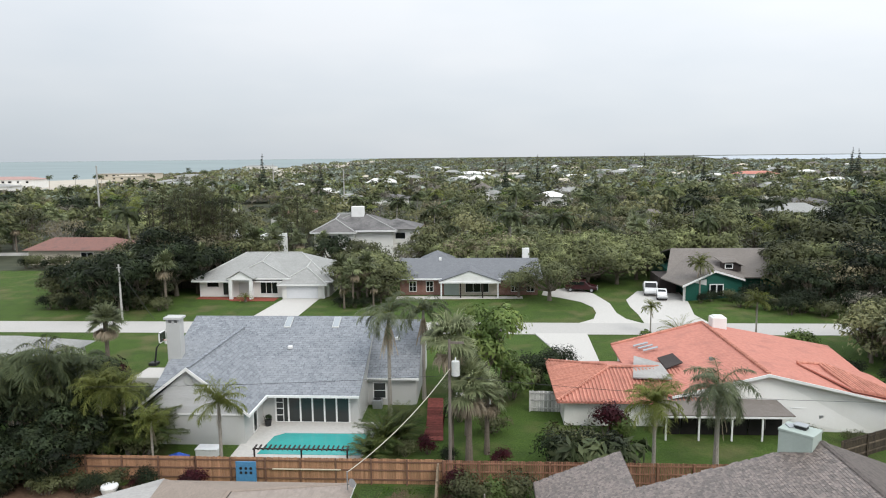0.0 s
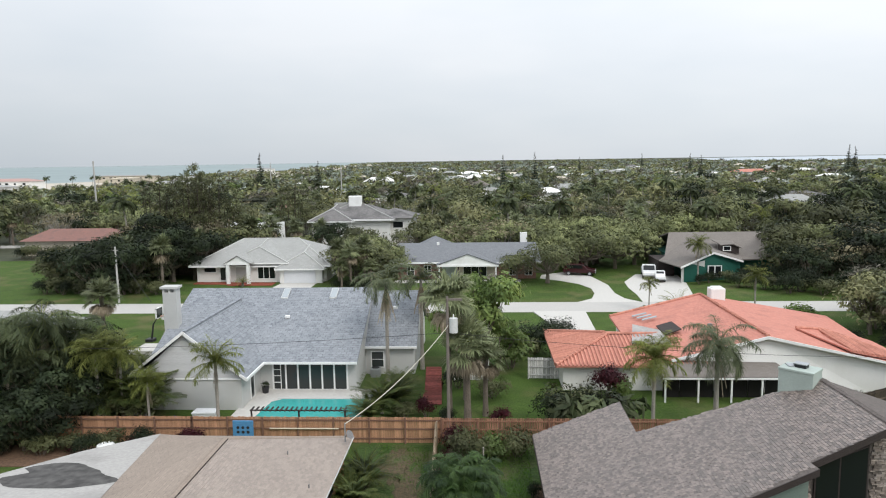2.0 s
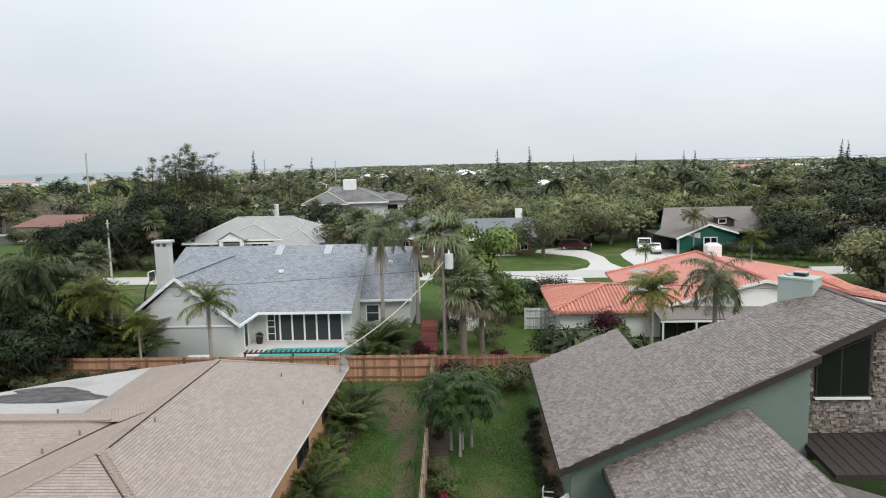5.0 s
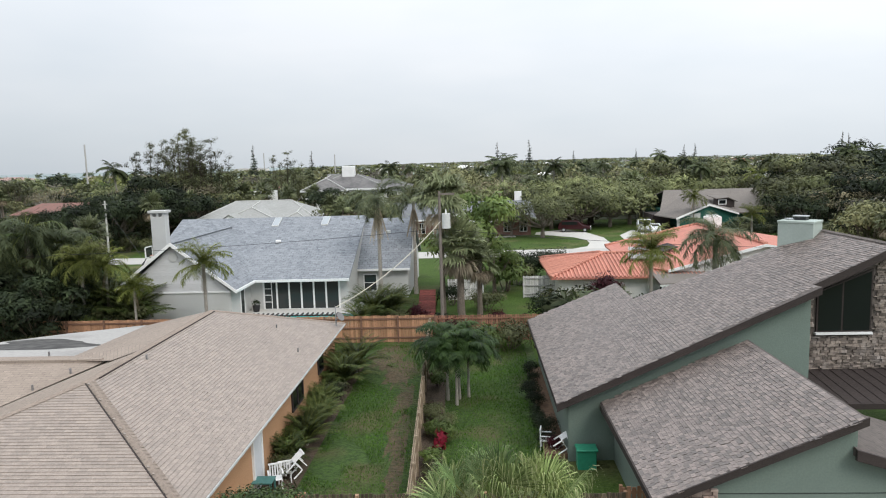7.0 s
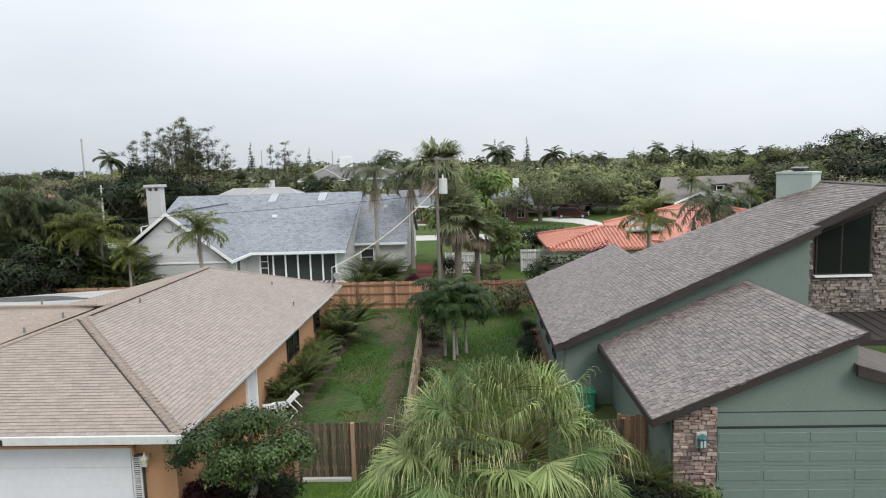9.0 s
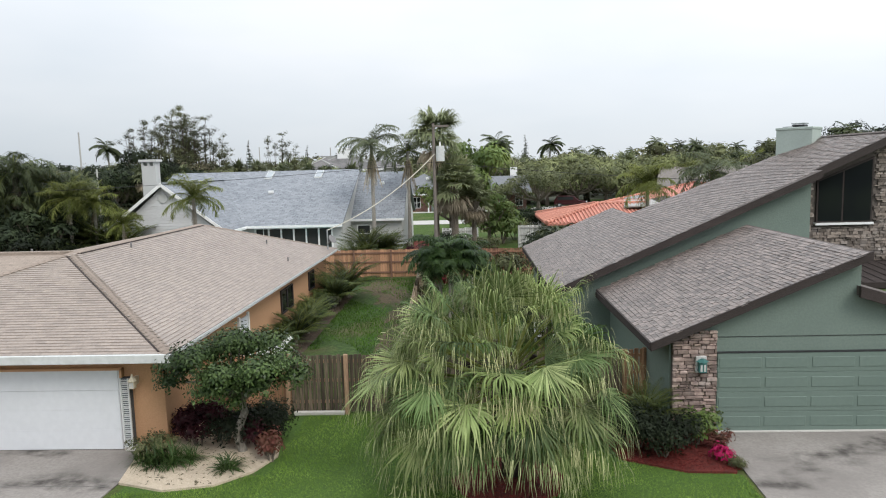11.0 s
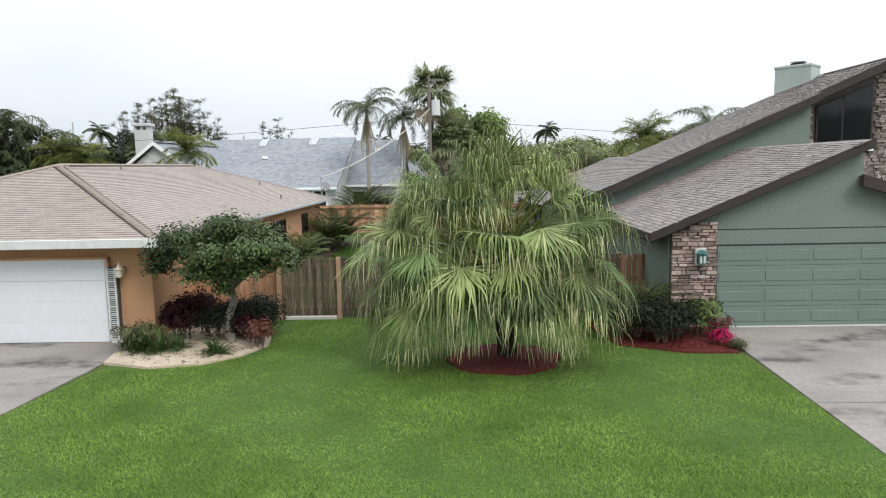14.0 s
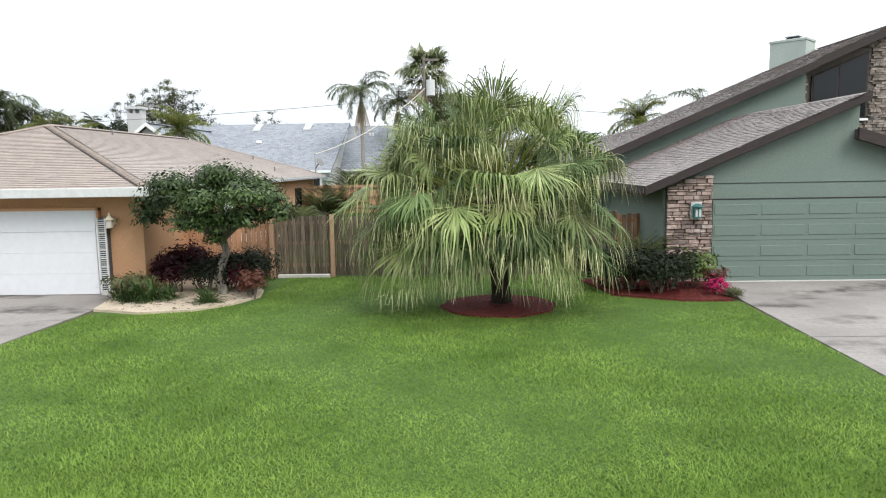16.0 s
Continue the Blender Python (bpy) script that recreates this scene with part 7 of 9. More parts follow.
def feather_kind(key, seed, height, fronds, length, trunk_r=0.14, leaf="queen_leaf", label="feather palm", lean=0.0, droop=1.0, leaflet=0.55, el=(-20, 75), width=0.05, leaflets=34, skirt=3, hang=0.7, bark="bark_pale", plume=0.0):
    r = np.random.default_rng(seed)
    P, W, S, D, DW = [], [], Geo(), [], []
    top = np.array([lean, 0, height])
    for i in range(fronds):
        p, w, st = feather(r, top, 2.399 * i + r.uniform(-0.2, 0.2), math.radians(r.uniform(*el)), length * r.uniform(0.85, 1.1), leaflets, width, droop * r.uniform(0.8, 1.15), leaflet, hang, 3, plume)
        P.append(p), W.append(w)
        S.tube([tuple(q) for q in st[::3]], [0.03, 0.022, 0.014, 0.006], 4, False)
    for i in range(skirt):
        p, w, st = feather(r, top - (0, 0, 0.3), r.uniform(0, 6.283), math.radians(r.uniform(-88, -74)), length * r.uniform(0.6, 1.25), 18, width, 0.05, leaflet * 0.5, 1.2)
        D.append(p), DW.append(w)
    trunk = Geo().tube([(0, 0, -0.2), (lean * 0.15, 0, height * 0.3), (lean * 0.55, 0, height * 0.7), tuple(top)], [trunk_r * 1.5, trunk_r, trunk_r * 0.9, trunk_r * 0.9], 9)
    KIND[key] = (strips("crown", np.concatenate(P), np.concatenate(W), leaf), trunk.mesh("trunk"), bark, label, "palm_tree", S.mesh("crown_base"), strips("dead_skirt", np.concatenate(D), np.concatenate(DW), "dead_leaf") if D else None)


sabal_kind("sabal_big", 24, 5.0, 54, 1.0, 26, 0.2, stalk=0.9, seg=20, droop=0.4, low=-30, label="shaggy sabal palm with a thick skirt of dead leaves")
sabal_kind("sabal_s", 21, 4.2, 32, 1.0, 8, droop=0.4, seg=14, k=3)
sabal_kind("sabal_m", 22, 5.6, 36, 1.15, 10, droop=0.4, seg=14, k=3)
sabal_kind("sabal_t", 23, 9.2, 46, 1.28, 12, droop=0.6, stalk=1.1, seg=24, spread=128, low=-38)
feather_kind("queen", 31, 5.3, 28, 2.2, 0.12, label="queen palm with arching feather fronds", width=0.04, leaflet=0.52, el=(-15, 82), droop=1.0, leaflets=54, hang=0.55, plume=0.28)
feather_kind("queen_d", 32, 5.4, 30, 2.5, 0.15, "queen_grey", "feather palm with drooping grey-green fronds", el=(-35, 78), droop=1.2, width=0.042, leaflet=0.6, leaflets=56, hang=0.6, plume=0.28)
feather_kind("queen_dark", 39, 5.2, 26, 2.6, 0.15, "coco_leaf", "dark feather palm with brown hanging fronds", el=(-30, 72), droop=1.25, width=0.045, leaflet=0.6, leaflets=44, hang=0.7, plume=0.25, skirt=16)
feather_kind("queen_t", 33, 8.5, 26, 2.9, 0.15, "queen_grey", "tall palm with a ragged head and hanging dead fronds", skirt=26, droop=1.35, width=0.045, el=(-25, 82), leaflet=0.5, hang=0.7, leaflets=50, plume=0.25)
feather_kind("coco", 34, 9.5, 20, 2.7, 0.14, "coco_leaf", "tall coconut palm with a dark head", lean=0.8, leaflet=0.75, width=0.12, skirt=0)
feather_kind("areca", 35, 0.3, 48, 2.3, 0.1, "areca_leaf", "dense clump of yellow-green feather palm fronds", el=(38, 90), leaflet=0.42, width=0.034, leaflets=40, skirt=0, droop=0.8, hang=0.5)
feather_kind("date", 37, 1.6, 34, 3.2, 0.4, "queen_leaf", "young date palm with long arching fronds", el=(-5, 80), leaflet=0.5, width=0.05, leaflets=34, skirt=0, droop=0.9, hang=0.4, bark="bark")
feather_kind("xmas", 38, 2.8, 30, 2.0, 0.07, "xmas_leaf", "small adonidia palm with dense drooping dark-green fronds", el=(5, 80), leaflet=0.55, width=0.055, leaflets=54, skirt=0, droop=1.25, hang=0.6, plume=0.2)

def mesh_quads(me):
    """The four-cornered faces of a mesh as an array."""
    v = np.empty(len(me.vertices) * 3, np.float32)
    me.vertices.foreach_get("co", v)
    f = np.empty(len(me.loops), np.int32)
    me.loops.foreach_get("vertex_index", f)
    return v.reshape(-1, 3)[f.reshape(-1, 4)]


def wispy_kind(key, seed, height, width, stems, label):
    """A clump of thin upright stems, bare below, with dark tufts along their tops."""
    r = np.random.default_rng(seed)
    wood, cen, rad = Geo(), [], []
    for i in range(stems):
        x, y = r.uniform(-1, 1) * width, r.uniform(-1, 1) * width * 0.6
        h = height * r.uniform(0.62, 1.0) * (1 - 0.18 * abs(x) / width)
        lean = r.normal(0, 0.35, 2)
        foot = (x * 0.55, y * 0.55, -0.2)
        mid = (x * 0.8, y * 0.8, h * 0.45)
        tip = (x + lean[0], y + lean[1], h)
        wood.tube([foot, mid, tip], [0.09, 0.06, 0.02], 5, False)
        for j in range(r.integers(3, 7)):
            q = r.uniform(0.5, 1.0) if j else 1.0
            c = np.array(mid) * (1 - q) + np.array(tip) * q
            o = r.normal(0, 0.45, 3) * (1, 1, 0.3)
            wood.tube([tuple(c - (0, 0, 0.5)), tuple(c + o)], [0.03, 0.012], 4, False)
            cen.append(c + o), rad.append(r.uniform(0.5, 1.05) * np.array([1, 1, 0.8]))
    for i in range(stems):
        x, y = r.uniform(-1.1, 1.1) * width, r.uniform(-1, 1) * width * 0.8
        cen.append((x, y, r.uniform(0.12, 0.5) * height)), rad.append((1.4, 1.4, 1.2))
    KIND[key] = (quads("crown", leaf_soup(r, cen, rad, 90 * len(cen), 0.13, shell=0.9), "oak_leaf"), wood.mesh("trunk"), "bark_dark", label, "tree")
    KIND[key][1].materials.append(MAT["bark_dark"])


wispy_kind("casu", 51, 17.6, 4.2, 22, "tall wispy trees with bare stems and tufted tops")


def strap_kind(key, seed, blades, length, width, mat, label):
    """A tuft of arching strap leaves."""
    r = np.random.default_rng(seed)
    k = 6
    az = r.uniform(0, 6.283, blades)
    el = np.radians(r.uniform(25, 88, blades))
    ll = length * r.uniform(0.6, 1.1, blades)
    t = np.linspace(0, 1, k)
    ang = el[:, None] - 1.5 * t[None] ** 1.5 * r.uniform(0.6, 1.2, (blades, 1))
    step = np.stack([np.cos(ang) * np.cos(az)[:, None], np.cos(ang) * np.sin(az)[:, None], np.sin(ang)], 2) * (ll / (k - 1))[:, None, None]
    p = np.cumsum(step, axis=1) + np.concatenate([r.normal(0, 0.07, (blades, 2)), np.zeros((blades, 1))], 1)[:, None, :]
    p[:, :, 2] = np.maximum(p[:, :, 2], 0.02)
    w = np.broadcast_to(np.interp(t, [0, 0.4, 1], [0.7, 1, 0.1])[None] * width, (blades, k))
    KIND[key] = (strips("crown", p, w, mat), Geo().tube([(0, 0, -0.08), (0, 0, 0.08)], [0.12, 0.05], 6).mesh("trunk"), "bark", label, "strap_plant")


strap_kind("strap", 61, 130, 0.62, 0.035, "strap_leaf", "dark-green tuft of arching strap leaves")

# ---- the big weeping fan palm on the front lawn ----


def weeping_leaf(r, base, az, el, size, stalk, seg, droop_from, k=12, spin=1.15):
    """A pleated fan, whole near its hub, whose split segments arch over and hang."""
    d = np.array([math.cos(az) * math.cos(el), math.sin(az) * math.cos(el), math.sin(el)])
    flat = np.array([math.cos(az), math.sin(az), 0.0])
    side = np.array([-math.sin(az), math.cos(az), 0.0])
    top = np.cross(d, side)
    hub = np.array(base) + d * stalk + np.array([0, 0, -0.12 * stalk * math.cos(el)])
    axis = d + np.array([0, 0, -r.uniform(0.1, 1.25) * math.cos(el)])
    axis /= np.linalg.norm(axis)
    tilt = r.uniform(-spin, spin)
    across = side * math.cos(tilt) + top * math.sin(tilt)
    half = r.uniform(75, 112)
    a = np.radians(np.linspace(-half, half, seg)) + r.normal(0, 0.018, seg)
    start = np.cos(a)[:, None] * axis + np.sin(a)[:, None] * across + top * 0.10
    start /= np.linalg.norm(start, axis=1, keepdims=True)
    length = size * (0.80 + 0.20 * np.cos(a * 0.8)) * r.uniform(0.9, 1.1, seg)
    s = np.linspace(0.0, 1.0, k)
    begin, reach = droop_from + r.normal(0, 0.10, seg)[:, None], r.uniform(0.14, 0.24)
    h = np.clip((s[None, :] - begin) / reach, 0, 1) ** 0.85 * r.uniform(0.90, 1.0, (seg, 1))
    away = start * (1, 1, 0) + flat * 0.35
    away /= np.maximum(np.linalg.norm(away, axis=1, keepdims=True), 0.3)
    fall = np.array([0, 0, -1.0]) + away * 0.06
    q = h[:, :, None] * math.pi / 2
    step = start[:, None, :] * np.cos(q) + away[:, None, :] * np.sin(2 * q) * 0.08 + fall[:, None, :] * np.sin(q)
    step += r.normal(0, 0.04, (seg, k, 3)) + r.normal(0, 0.15, (seg, 1, 3)) * h[:, :, None]
    step /= np.linalg.norm(step, axis=2, keepdims=True)
    step *= (length / (k - 1))[:, None, None]
    step[:, 0] = start * 0.03
    paths = hub + np.cumsum(step, axis=1)
    chord = 2 * math.radians(half) / seg * length
    w = chord[:, None] * np.interp(s, [0, 0.40, 0.50, 0.75, 1.0], [0.05, 0.56, 0.38, 0.23, 0.06])[None, :] * r.uniform(0.8, 1.15, (seg, 1))
    ribs = -np.sin(a)[:, None] * axis + np.cos(a)[:, None] * across + r.normal(0, 0.22, (seg, 1)) * top
    return paths, w, ribs, (np.array(base), hub)


fan = thing("fan_palm", "large weeping fan palm clump with pale drooping leaf tips", "palm tree")
r = np.random.default_rng(77)
trunk = Geo().tube([(0.95, 15.5, -0.1), (0.92, 15.5, 0.3), (0.85, 15.55, 1.2), (0.8, 15.6, 2.0)], [0.27, 0.21, 0.19, 0.17], 11)
for x, y, z in ((0.65, 15.65, 3.2), (-0.1, 15.6, 2.75), (1.5, 15.6, 2.85), (0.9, 15.2, 2.5)):
    trunk.tube([(0.85, 15.55, 1.3), (0.8 + (x - 0.8) * 0.5, 15.55 + (y - 15.55) * 0.5, (1.5 + z) / 2), (x, y, z)], [0.15, 0.12, 0.09], 9)
part("trunk", trunk, "bark_dark", fan, "dark fibrous trunk with old leaf bases")
# hubs of the leaves: those towards the lawn, then a spiral over the dome of the crown
HUBS = [(-0.06, 13.9, 2.46), (-0.83, 14.1, 2.82), (-1.38, 14.7, 3.2), (0.03, 14.2, 3.62), (1.58, 14.0, 3.2), (0.72, 14.0, 3.05), (2.3, 14.5, 3.3), (2.95, 15.1, 3.45), (1.28, 13.9, 2.2), (1.9, 14.05, 1.6), (2.34, 14.2, 2.27), (-0.3, 14.2, 1.7), (-1.0, 14.2, 1.75), (-0.6, 14.8, 4.05), (0.75, 15.1, 4.35), (1.95, 15.0, 4.1), (2.9, 14.8, 2.46), (-1.55, 14.6, 2.3), (0.35, 14.1, 1.95), (1.6, 14.1, 1.85), (-1.9, 15.0, 2.9), (-1.7, 14.8, 1.8), (0.95, 14.0, 2.5), (0.15, 13.95, 1.75), (1.35, 14.1, 1.7), (-0.6, 14.0, 2.1), (2.5, 14.5, 1.75)]
for i in range(66):
    el = math.radians(84 - 118 * ((i + 0.5) / 66) ** 0.85)
    az = 2.399 * i + r.uniform(-0.3, 0.3)
    k = r.uniform(0.78, 1.04)
    wide = k * math.cos(el) ** 0.55
    h = (0.6 + 2.1 * wide * math.cos(az), 15.65 + 1.5 * wide * math.sin(az), 2.72 + 1.55 * k * math.sin(el))
    if not (h[1] < 15.4 and h[2] < 1.75 and 0.5 < h[0] < 1.5):
        HUBS.append(h)
stalks, dead, deadw = Geo(), [], []
for i, (x, y, z) in enumerate(HUBS):
    front = i < 27
    base = Vector((0.8 + (x - 0.8) * 0.3, 15.6 + (y - 15.6) * 0.25, 1.75 + 0.42 * (z - 1.4)))
    d = Vector((x, y, z)) - base
    az, el = math.atan2(d.y, d.x), math.asin(d.z / d.length)
    p, w, side, st = weeping_leaf(r, base, az, el, r.uniform(1.25, 1.6) if front else r.uniform(0.95, 1.35), d.length, 58, r.uniform(0.44, 0.56) if z > 2.6 else r.uniform(0.40, 0.54), spin=0.45 if front else 1.15)
    p[:, :, 2] = np.maximum(p[:, :, 2], 0.16 + 0.4 * r.random((len(p), 1)))
    cut = 9
    mat = ("palm_leaf", "palm_leaf_b", "palm_leaf", "palm_leaf_c", "palm_leaf_c")[i * 3 % 5]
    ob = part("leaf", strips("leaf", p[:, :cut], w[:, :cut], mat, side), mat, fan)
    part("leaf_tip", strips("leaf_tip", p[:, cut - 1:], w[:, cut - 1:], "palm_tip", side), "palm_tip", ob, "pale drooping tips", kind="stuff")
    stalks.tube([st[0], (st[0] + st[1]) / 2 + (0, 0, 0.06), st[1]], [0.03, 0.022, 0.016], 5, False)
for i in range(22):
    p, w, st = fan_leaf(r, (0.8 + r.uniform(-0.7, 0.8), 15.5 + r.uniform(-0.3, 0.2), r.uniform(1.9, 2.9)), r.uniform(0, 6.28), math.radians(r.uniform(-75, -40)), 0.9, 0.7, 16, 1.1, 70, 5)
    dead.append(p), deadw.append(w)
part("crown_base", stalks, "queen_leaf", fan, kind="stuff")
part("dead_leaves", strips("dead_leaves", np.concatenate(dead), np.concatenate(deadw), "dead_leaf"), "dead_leaf", fan, "brown dead leaves inside the clump", kind="stuff")

# ---- planting, near to far ----
# small tree before the tan house
rl = np.random.default_rng(41)
cen = [(0.95 * math.cos(q) * w_, 0.95 * math.sin(q) * w_, z_) for q, w_, z_ in ((0, 1.2, 2.1), (0.8, 1.0, 2.4), (1.6, 0.9, 2.2), (2.4, 1.1, 2.2), (3.1, 1.35, 2.05), (3.9, 1.0, 2.45), (4.7, 0.9, 2.1), (5.5, 1.2, 2.2), (0, 0.2, 2.65), (2.0, 0.4, 2.5), (3.4, 0.5, 1.75), (5.0, 0.5, 1.7), (3.2, 1.5, 1.75), (0.4, 0.75, 1.75), (1.3, 0.6, 1.6), (2.3, 0.7, 1.75), (4.2, 0.75, 1.65), (5.8, 0.8, 1.7), (0.0, 1.5, 1.8), (5.0, 0.3, 1.3))]
rds = [(0.62, 0.6, 0.42)] * 10 + [(0.4, 0.4, 0.4)] * 2 + [(0.42, 0.42, 0.36)] + [(0.5, 0.5, 0.42)] * 6 + [(0.3, 0.3, 0.3)]
limbs = Geo().tube([(0.12, 0.1, -0.1), (0.0, 0.0, 0.5), (0.2, 0.05, 1.0), (0.12, 0, 1.5)], [0.12, 0.1, 0.09, 0.08], 8)
for c in cen:
    limbs.tube([(0.15, 0, 1.25), (c[0] * 0.5, c[1] * 0.5, 1.75), c], [0.05, 0.035, 0.015], 5, False)
KIND["lig"] = (quads("crown", leaf_soup(rl, cen, rds, 21000, 0.046, flat=0.95, shell=0.8), "ligustrum"), limbs.mesh("trunk"), "bark_mottled", "small umbrella-shaped tree with dark glossy leaves", "tree")
plant("lig", -5.95, 16.85, 1.1, 0)
plant("bush_r", -7.1, 17.3, 0.86)
plant("bush_r", -6.6, 17.6, 0.85)
plant("bush_a", -6.1, 17.4, 0.8)
plant("bush_a", -6.0, 17.7, 0.7)
plant("bush_r", -7.5, 17.6, 0.7)
plant("bush_a", -5.6, 17.9, 0.8)
plant("bush_cr", -5.1, 16.6, 0.72)
plant("bush_a", -6.5, 17.5, 0.7)
plant("bush_a", -5.4, 17.5, 0.72)
plant("strap", -7.75, 16.1, 1.0)
plant("strap", -8.15, 16.35, 0.9)
plant("strap", -7.35, 16.15, 1.05)
plant("bush_c", -7.95, 16.5, 0.5)
plant("strap", -5.85, 15.8, 0.85)
plant("strap", -7.0, 16.35, 0.8)
plant("bush_cr", -4.95, 16.3, 0.7)
plant("bush_r", -5.5, 17.2, 0.6)
palm("areca", -7.35, 25.6, 0.62)
for x, y, sc in ((-7.3, 26.4, 0.7), (-7.2, 28.3, 0.75), (-7.2, 30.2, 0.7), (-7.1, 32.4, 0.75), (-6.9, 35.6, 0.9), (-6.9, 38.2, 0.9)):
    plant("bush_a", x, y, sc)
palm("areca", -7.1, 27.4, 0.7)
palm("areca", -7.0, 29.2, 0.66)
palm("areca", -7.2, 31.2, 0.6)
for i in range(9):
    plant("bush_b" if i % 3 else "bush_c", -7.45 + 0.15 * math.sin(i * 2.2), 24.6 + i * 1.35, 0.66 + 0.14 * math.sin(i * 1.3), group="shrubs along the peach house")
palm("areca", -6.9, 34.6, 0.9)
palm("areca", -6.6, 36.8, 1.0)
# brown leaf flecks as mottled shade on the sand bed, chips on the mulch
def litter(name, x0, x1, y0, y1, z, n, size, mat, label, seed, keep):
    r = np.random.default_rng(seed)
    x, y = r.uniform(x0, x1, n), r.uniform(y0, y1, n)
    ok = keep(x, y)
    x, y = x[ok], y[ok]
    a, s = r.uniform(0, 6.283, len(x)), size * r.uniform(0.5, 1.3, len(x))
    c, d = np.cos(a) * s, np.sin(a) * s
    zz = z + r.uniform(0.003, 0.02, (len(x), 4))
    q = np.stack([np.stack([x - c, x - d * 0.35, x + c, x + d * 0.35], 1), np.stack([y - d, y + c * 0.35, y + d, y - c * 0.35], 1), zz], 2)
    tagged(new(name, quads(name, q, mat)), label, "litter", "", "stuff")


litter("leaf_litter", -8.0, -5.0, 14.9, 17.2, 0.06, 260, 0.045, "brown_leaf", "brown leaf flecks standing in for mottled shade on the sand bed", 3, lambda x, y: (y > 14.85 + 0.25 * np.abs(x + 6.8)) & (x < -4.7 - (17.0 - y) * 0.25))
litter("mulch_chip", -0.4, 2.1, 13.9, 16.4, 0.05, 900, 0.05, "mulch_bits", "red bark chips round the fan palm", 4, lambda x, y: (x - 0.85) ** 2 + (y - 15.2) ** 2 < 1.5)
litter("mulch_chip", 3.6, 6.4, 15.5, 17.0, 0.06, 900, 0.05, "mulch_bits", "red bark chips in the garage bed", 5, lambda x, y: y > 16.3 - 0.5 * (x - 3.6) * (x < 5.0) - 0.7 * (x >= 5.0))
# beds beside the green garage
plant("bush_a", 4.2, 17.0, 1.0, sz=0.85)
plant("bush_a", 5.1, 16.9, 0.9, sz=0.9)
plant("bush_a", 4.7, 16.4, 0.7)
plant("bush_a", 3.7, 17.4, 0.8)
palm("areca", 4.6, 18.0, 0.6)
plant("bush_b", 5.75, 17.2, 0.62, sz=1.1, label="broad-leaved green shrub beside the garage")
KIND["flower"] = (quads("crown", leaf_soup(np.random.default_rng(5), [(0, 0, 0.25)], [(0.32, 0.3, 0.28)], 260, 0.06), "hibiscus"), Geo().tube([(0, 0, -0.05), (0, 0, 0.2)], 0.02, 5).mesh("trunk"), "bark", "magenta flowering plant in red mulch", "flower")
plant("flower", 5.95, 16.1, 0.9)
plant("bush_c", 6.25, 15.75, 0.22)
plant("bush_cr", 6.05, 16.7, 0.6)
for i in range(9):
    plant("bush_a", 2.75 + 0.1 * math.sin(i * 2), 27.0 + i * 1.15, 0.5 + 0.12 * math.sin(i * 1.7), group="shrubs along the green house")
plant("bush_r", 3.0, 26.6, 0.5)
# side yards
palm("xmas", -1.4, 32.6, 0.98)
palm("xmas", -0.4, 33.0, 0.9)
palm("xmas", -0.95, 31.9, 0.86)
palm("xmas", -0.85, 32.7, 0.92, 70)
plant("bush_b", -1.35, 27.6, 0.7)
plant("bush_c", -1.25, 29.0, 0.55)
KIND["red_ti"] = (quads("crown", leaf_soup(np.random.default_rng(6), [(0, 0, 0.6), (0.1, 0, 1.0)], [(0.3, 0.3, 0.5), (0.25, 0.25, 0.4)], 120, 0.16), "ti_red"), Geo().tube([(0, 0, -0.05), (0, 0, 0.9)], 0.03, 5).mesh("trunk"), "bark", "bright red cordyline in the side bed", "shrub")
for x, y, s, k in ((-1.75, 24.4, 0.5, "bush_c"), (-1.7, 25.4, 0.55, "bush_b"), (-1.85, 28.2, 0.55, "bush_b"), (-1.9, 30.0, 0.6, "bush_c"), (-2.0, 34.4, 0.6, "bush_b"), (-2.2, 36.2, 0.7, "bush_c"), (-2.3, 39.4, 0.8, "bush_r"), (-1.4, 22.0, 0.45, "bush_c")):
    plant(k, x, y, s)
plant("red_ti", -1.5, 26.0, 0.9)
plant("red_ti", -1.6, 38.0, 1.1)
plant("bush_b", -1.0, 23.2, 0.6)
# along the back fence
for x, y, s, k in ((-0.6, 41.0, 1.4, "bush_c"), (0.6, 40.6, 1.2, "bush_b"), (-1.7, 41.6, 1.2, "bush_r"), (2.0, 41.2, 1.3, "bush_c"), (4.6, 45.6, 1.9, "bush_a"), (6.2, 46.2, 2.0, "bush_c"), (8.2, 46.0, 2.0, "bush_a"), (-18.6, 42.2, 1.0, "bush_r"), (-24.5, 46.2, 1.8, "bush_c"), (-28.0, 45.5, 2.0, "bush_a"), (-3.9, 47.6, 1.0, "bush_r"), (-5.4, 47.2, 0.9, "bush_c"), (-2.6, 46.2, 0.9, "bush_a"), (1.2, 45.6, 1.0, "bush_r"), (-1.8, 53.6, 1.3, "bush_a"), (0.8, 51.5, 1.2, "bush_c"), (9.3, 51.2, 1.9, "bush_r"), (10.5, 51.0, 1.3, "bush_b"), (24, 50.5, 0.9, "bush_c"), (27, 50.3, 0.8, "bush_c")):
    plant(k, x, y, s)
KIND["banana"] = (quads("crown", leaf_soup(np.random.default_rng(8), [(0, 0, 1.6)], [(1.5, 1.2, 1.2)], 110, 0.5, 0.6, 0.8), "coco_leaf"), Geo().tube([(0, 0, -0.1), (0, 0, 1.5)], 0.12, 6).mesh("trunk"), "bark", "clump of broad-leaved bird-of-paradise", "shrub")
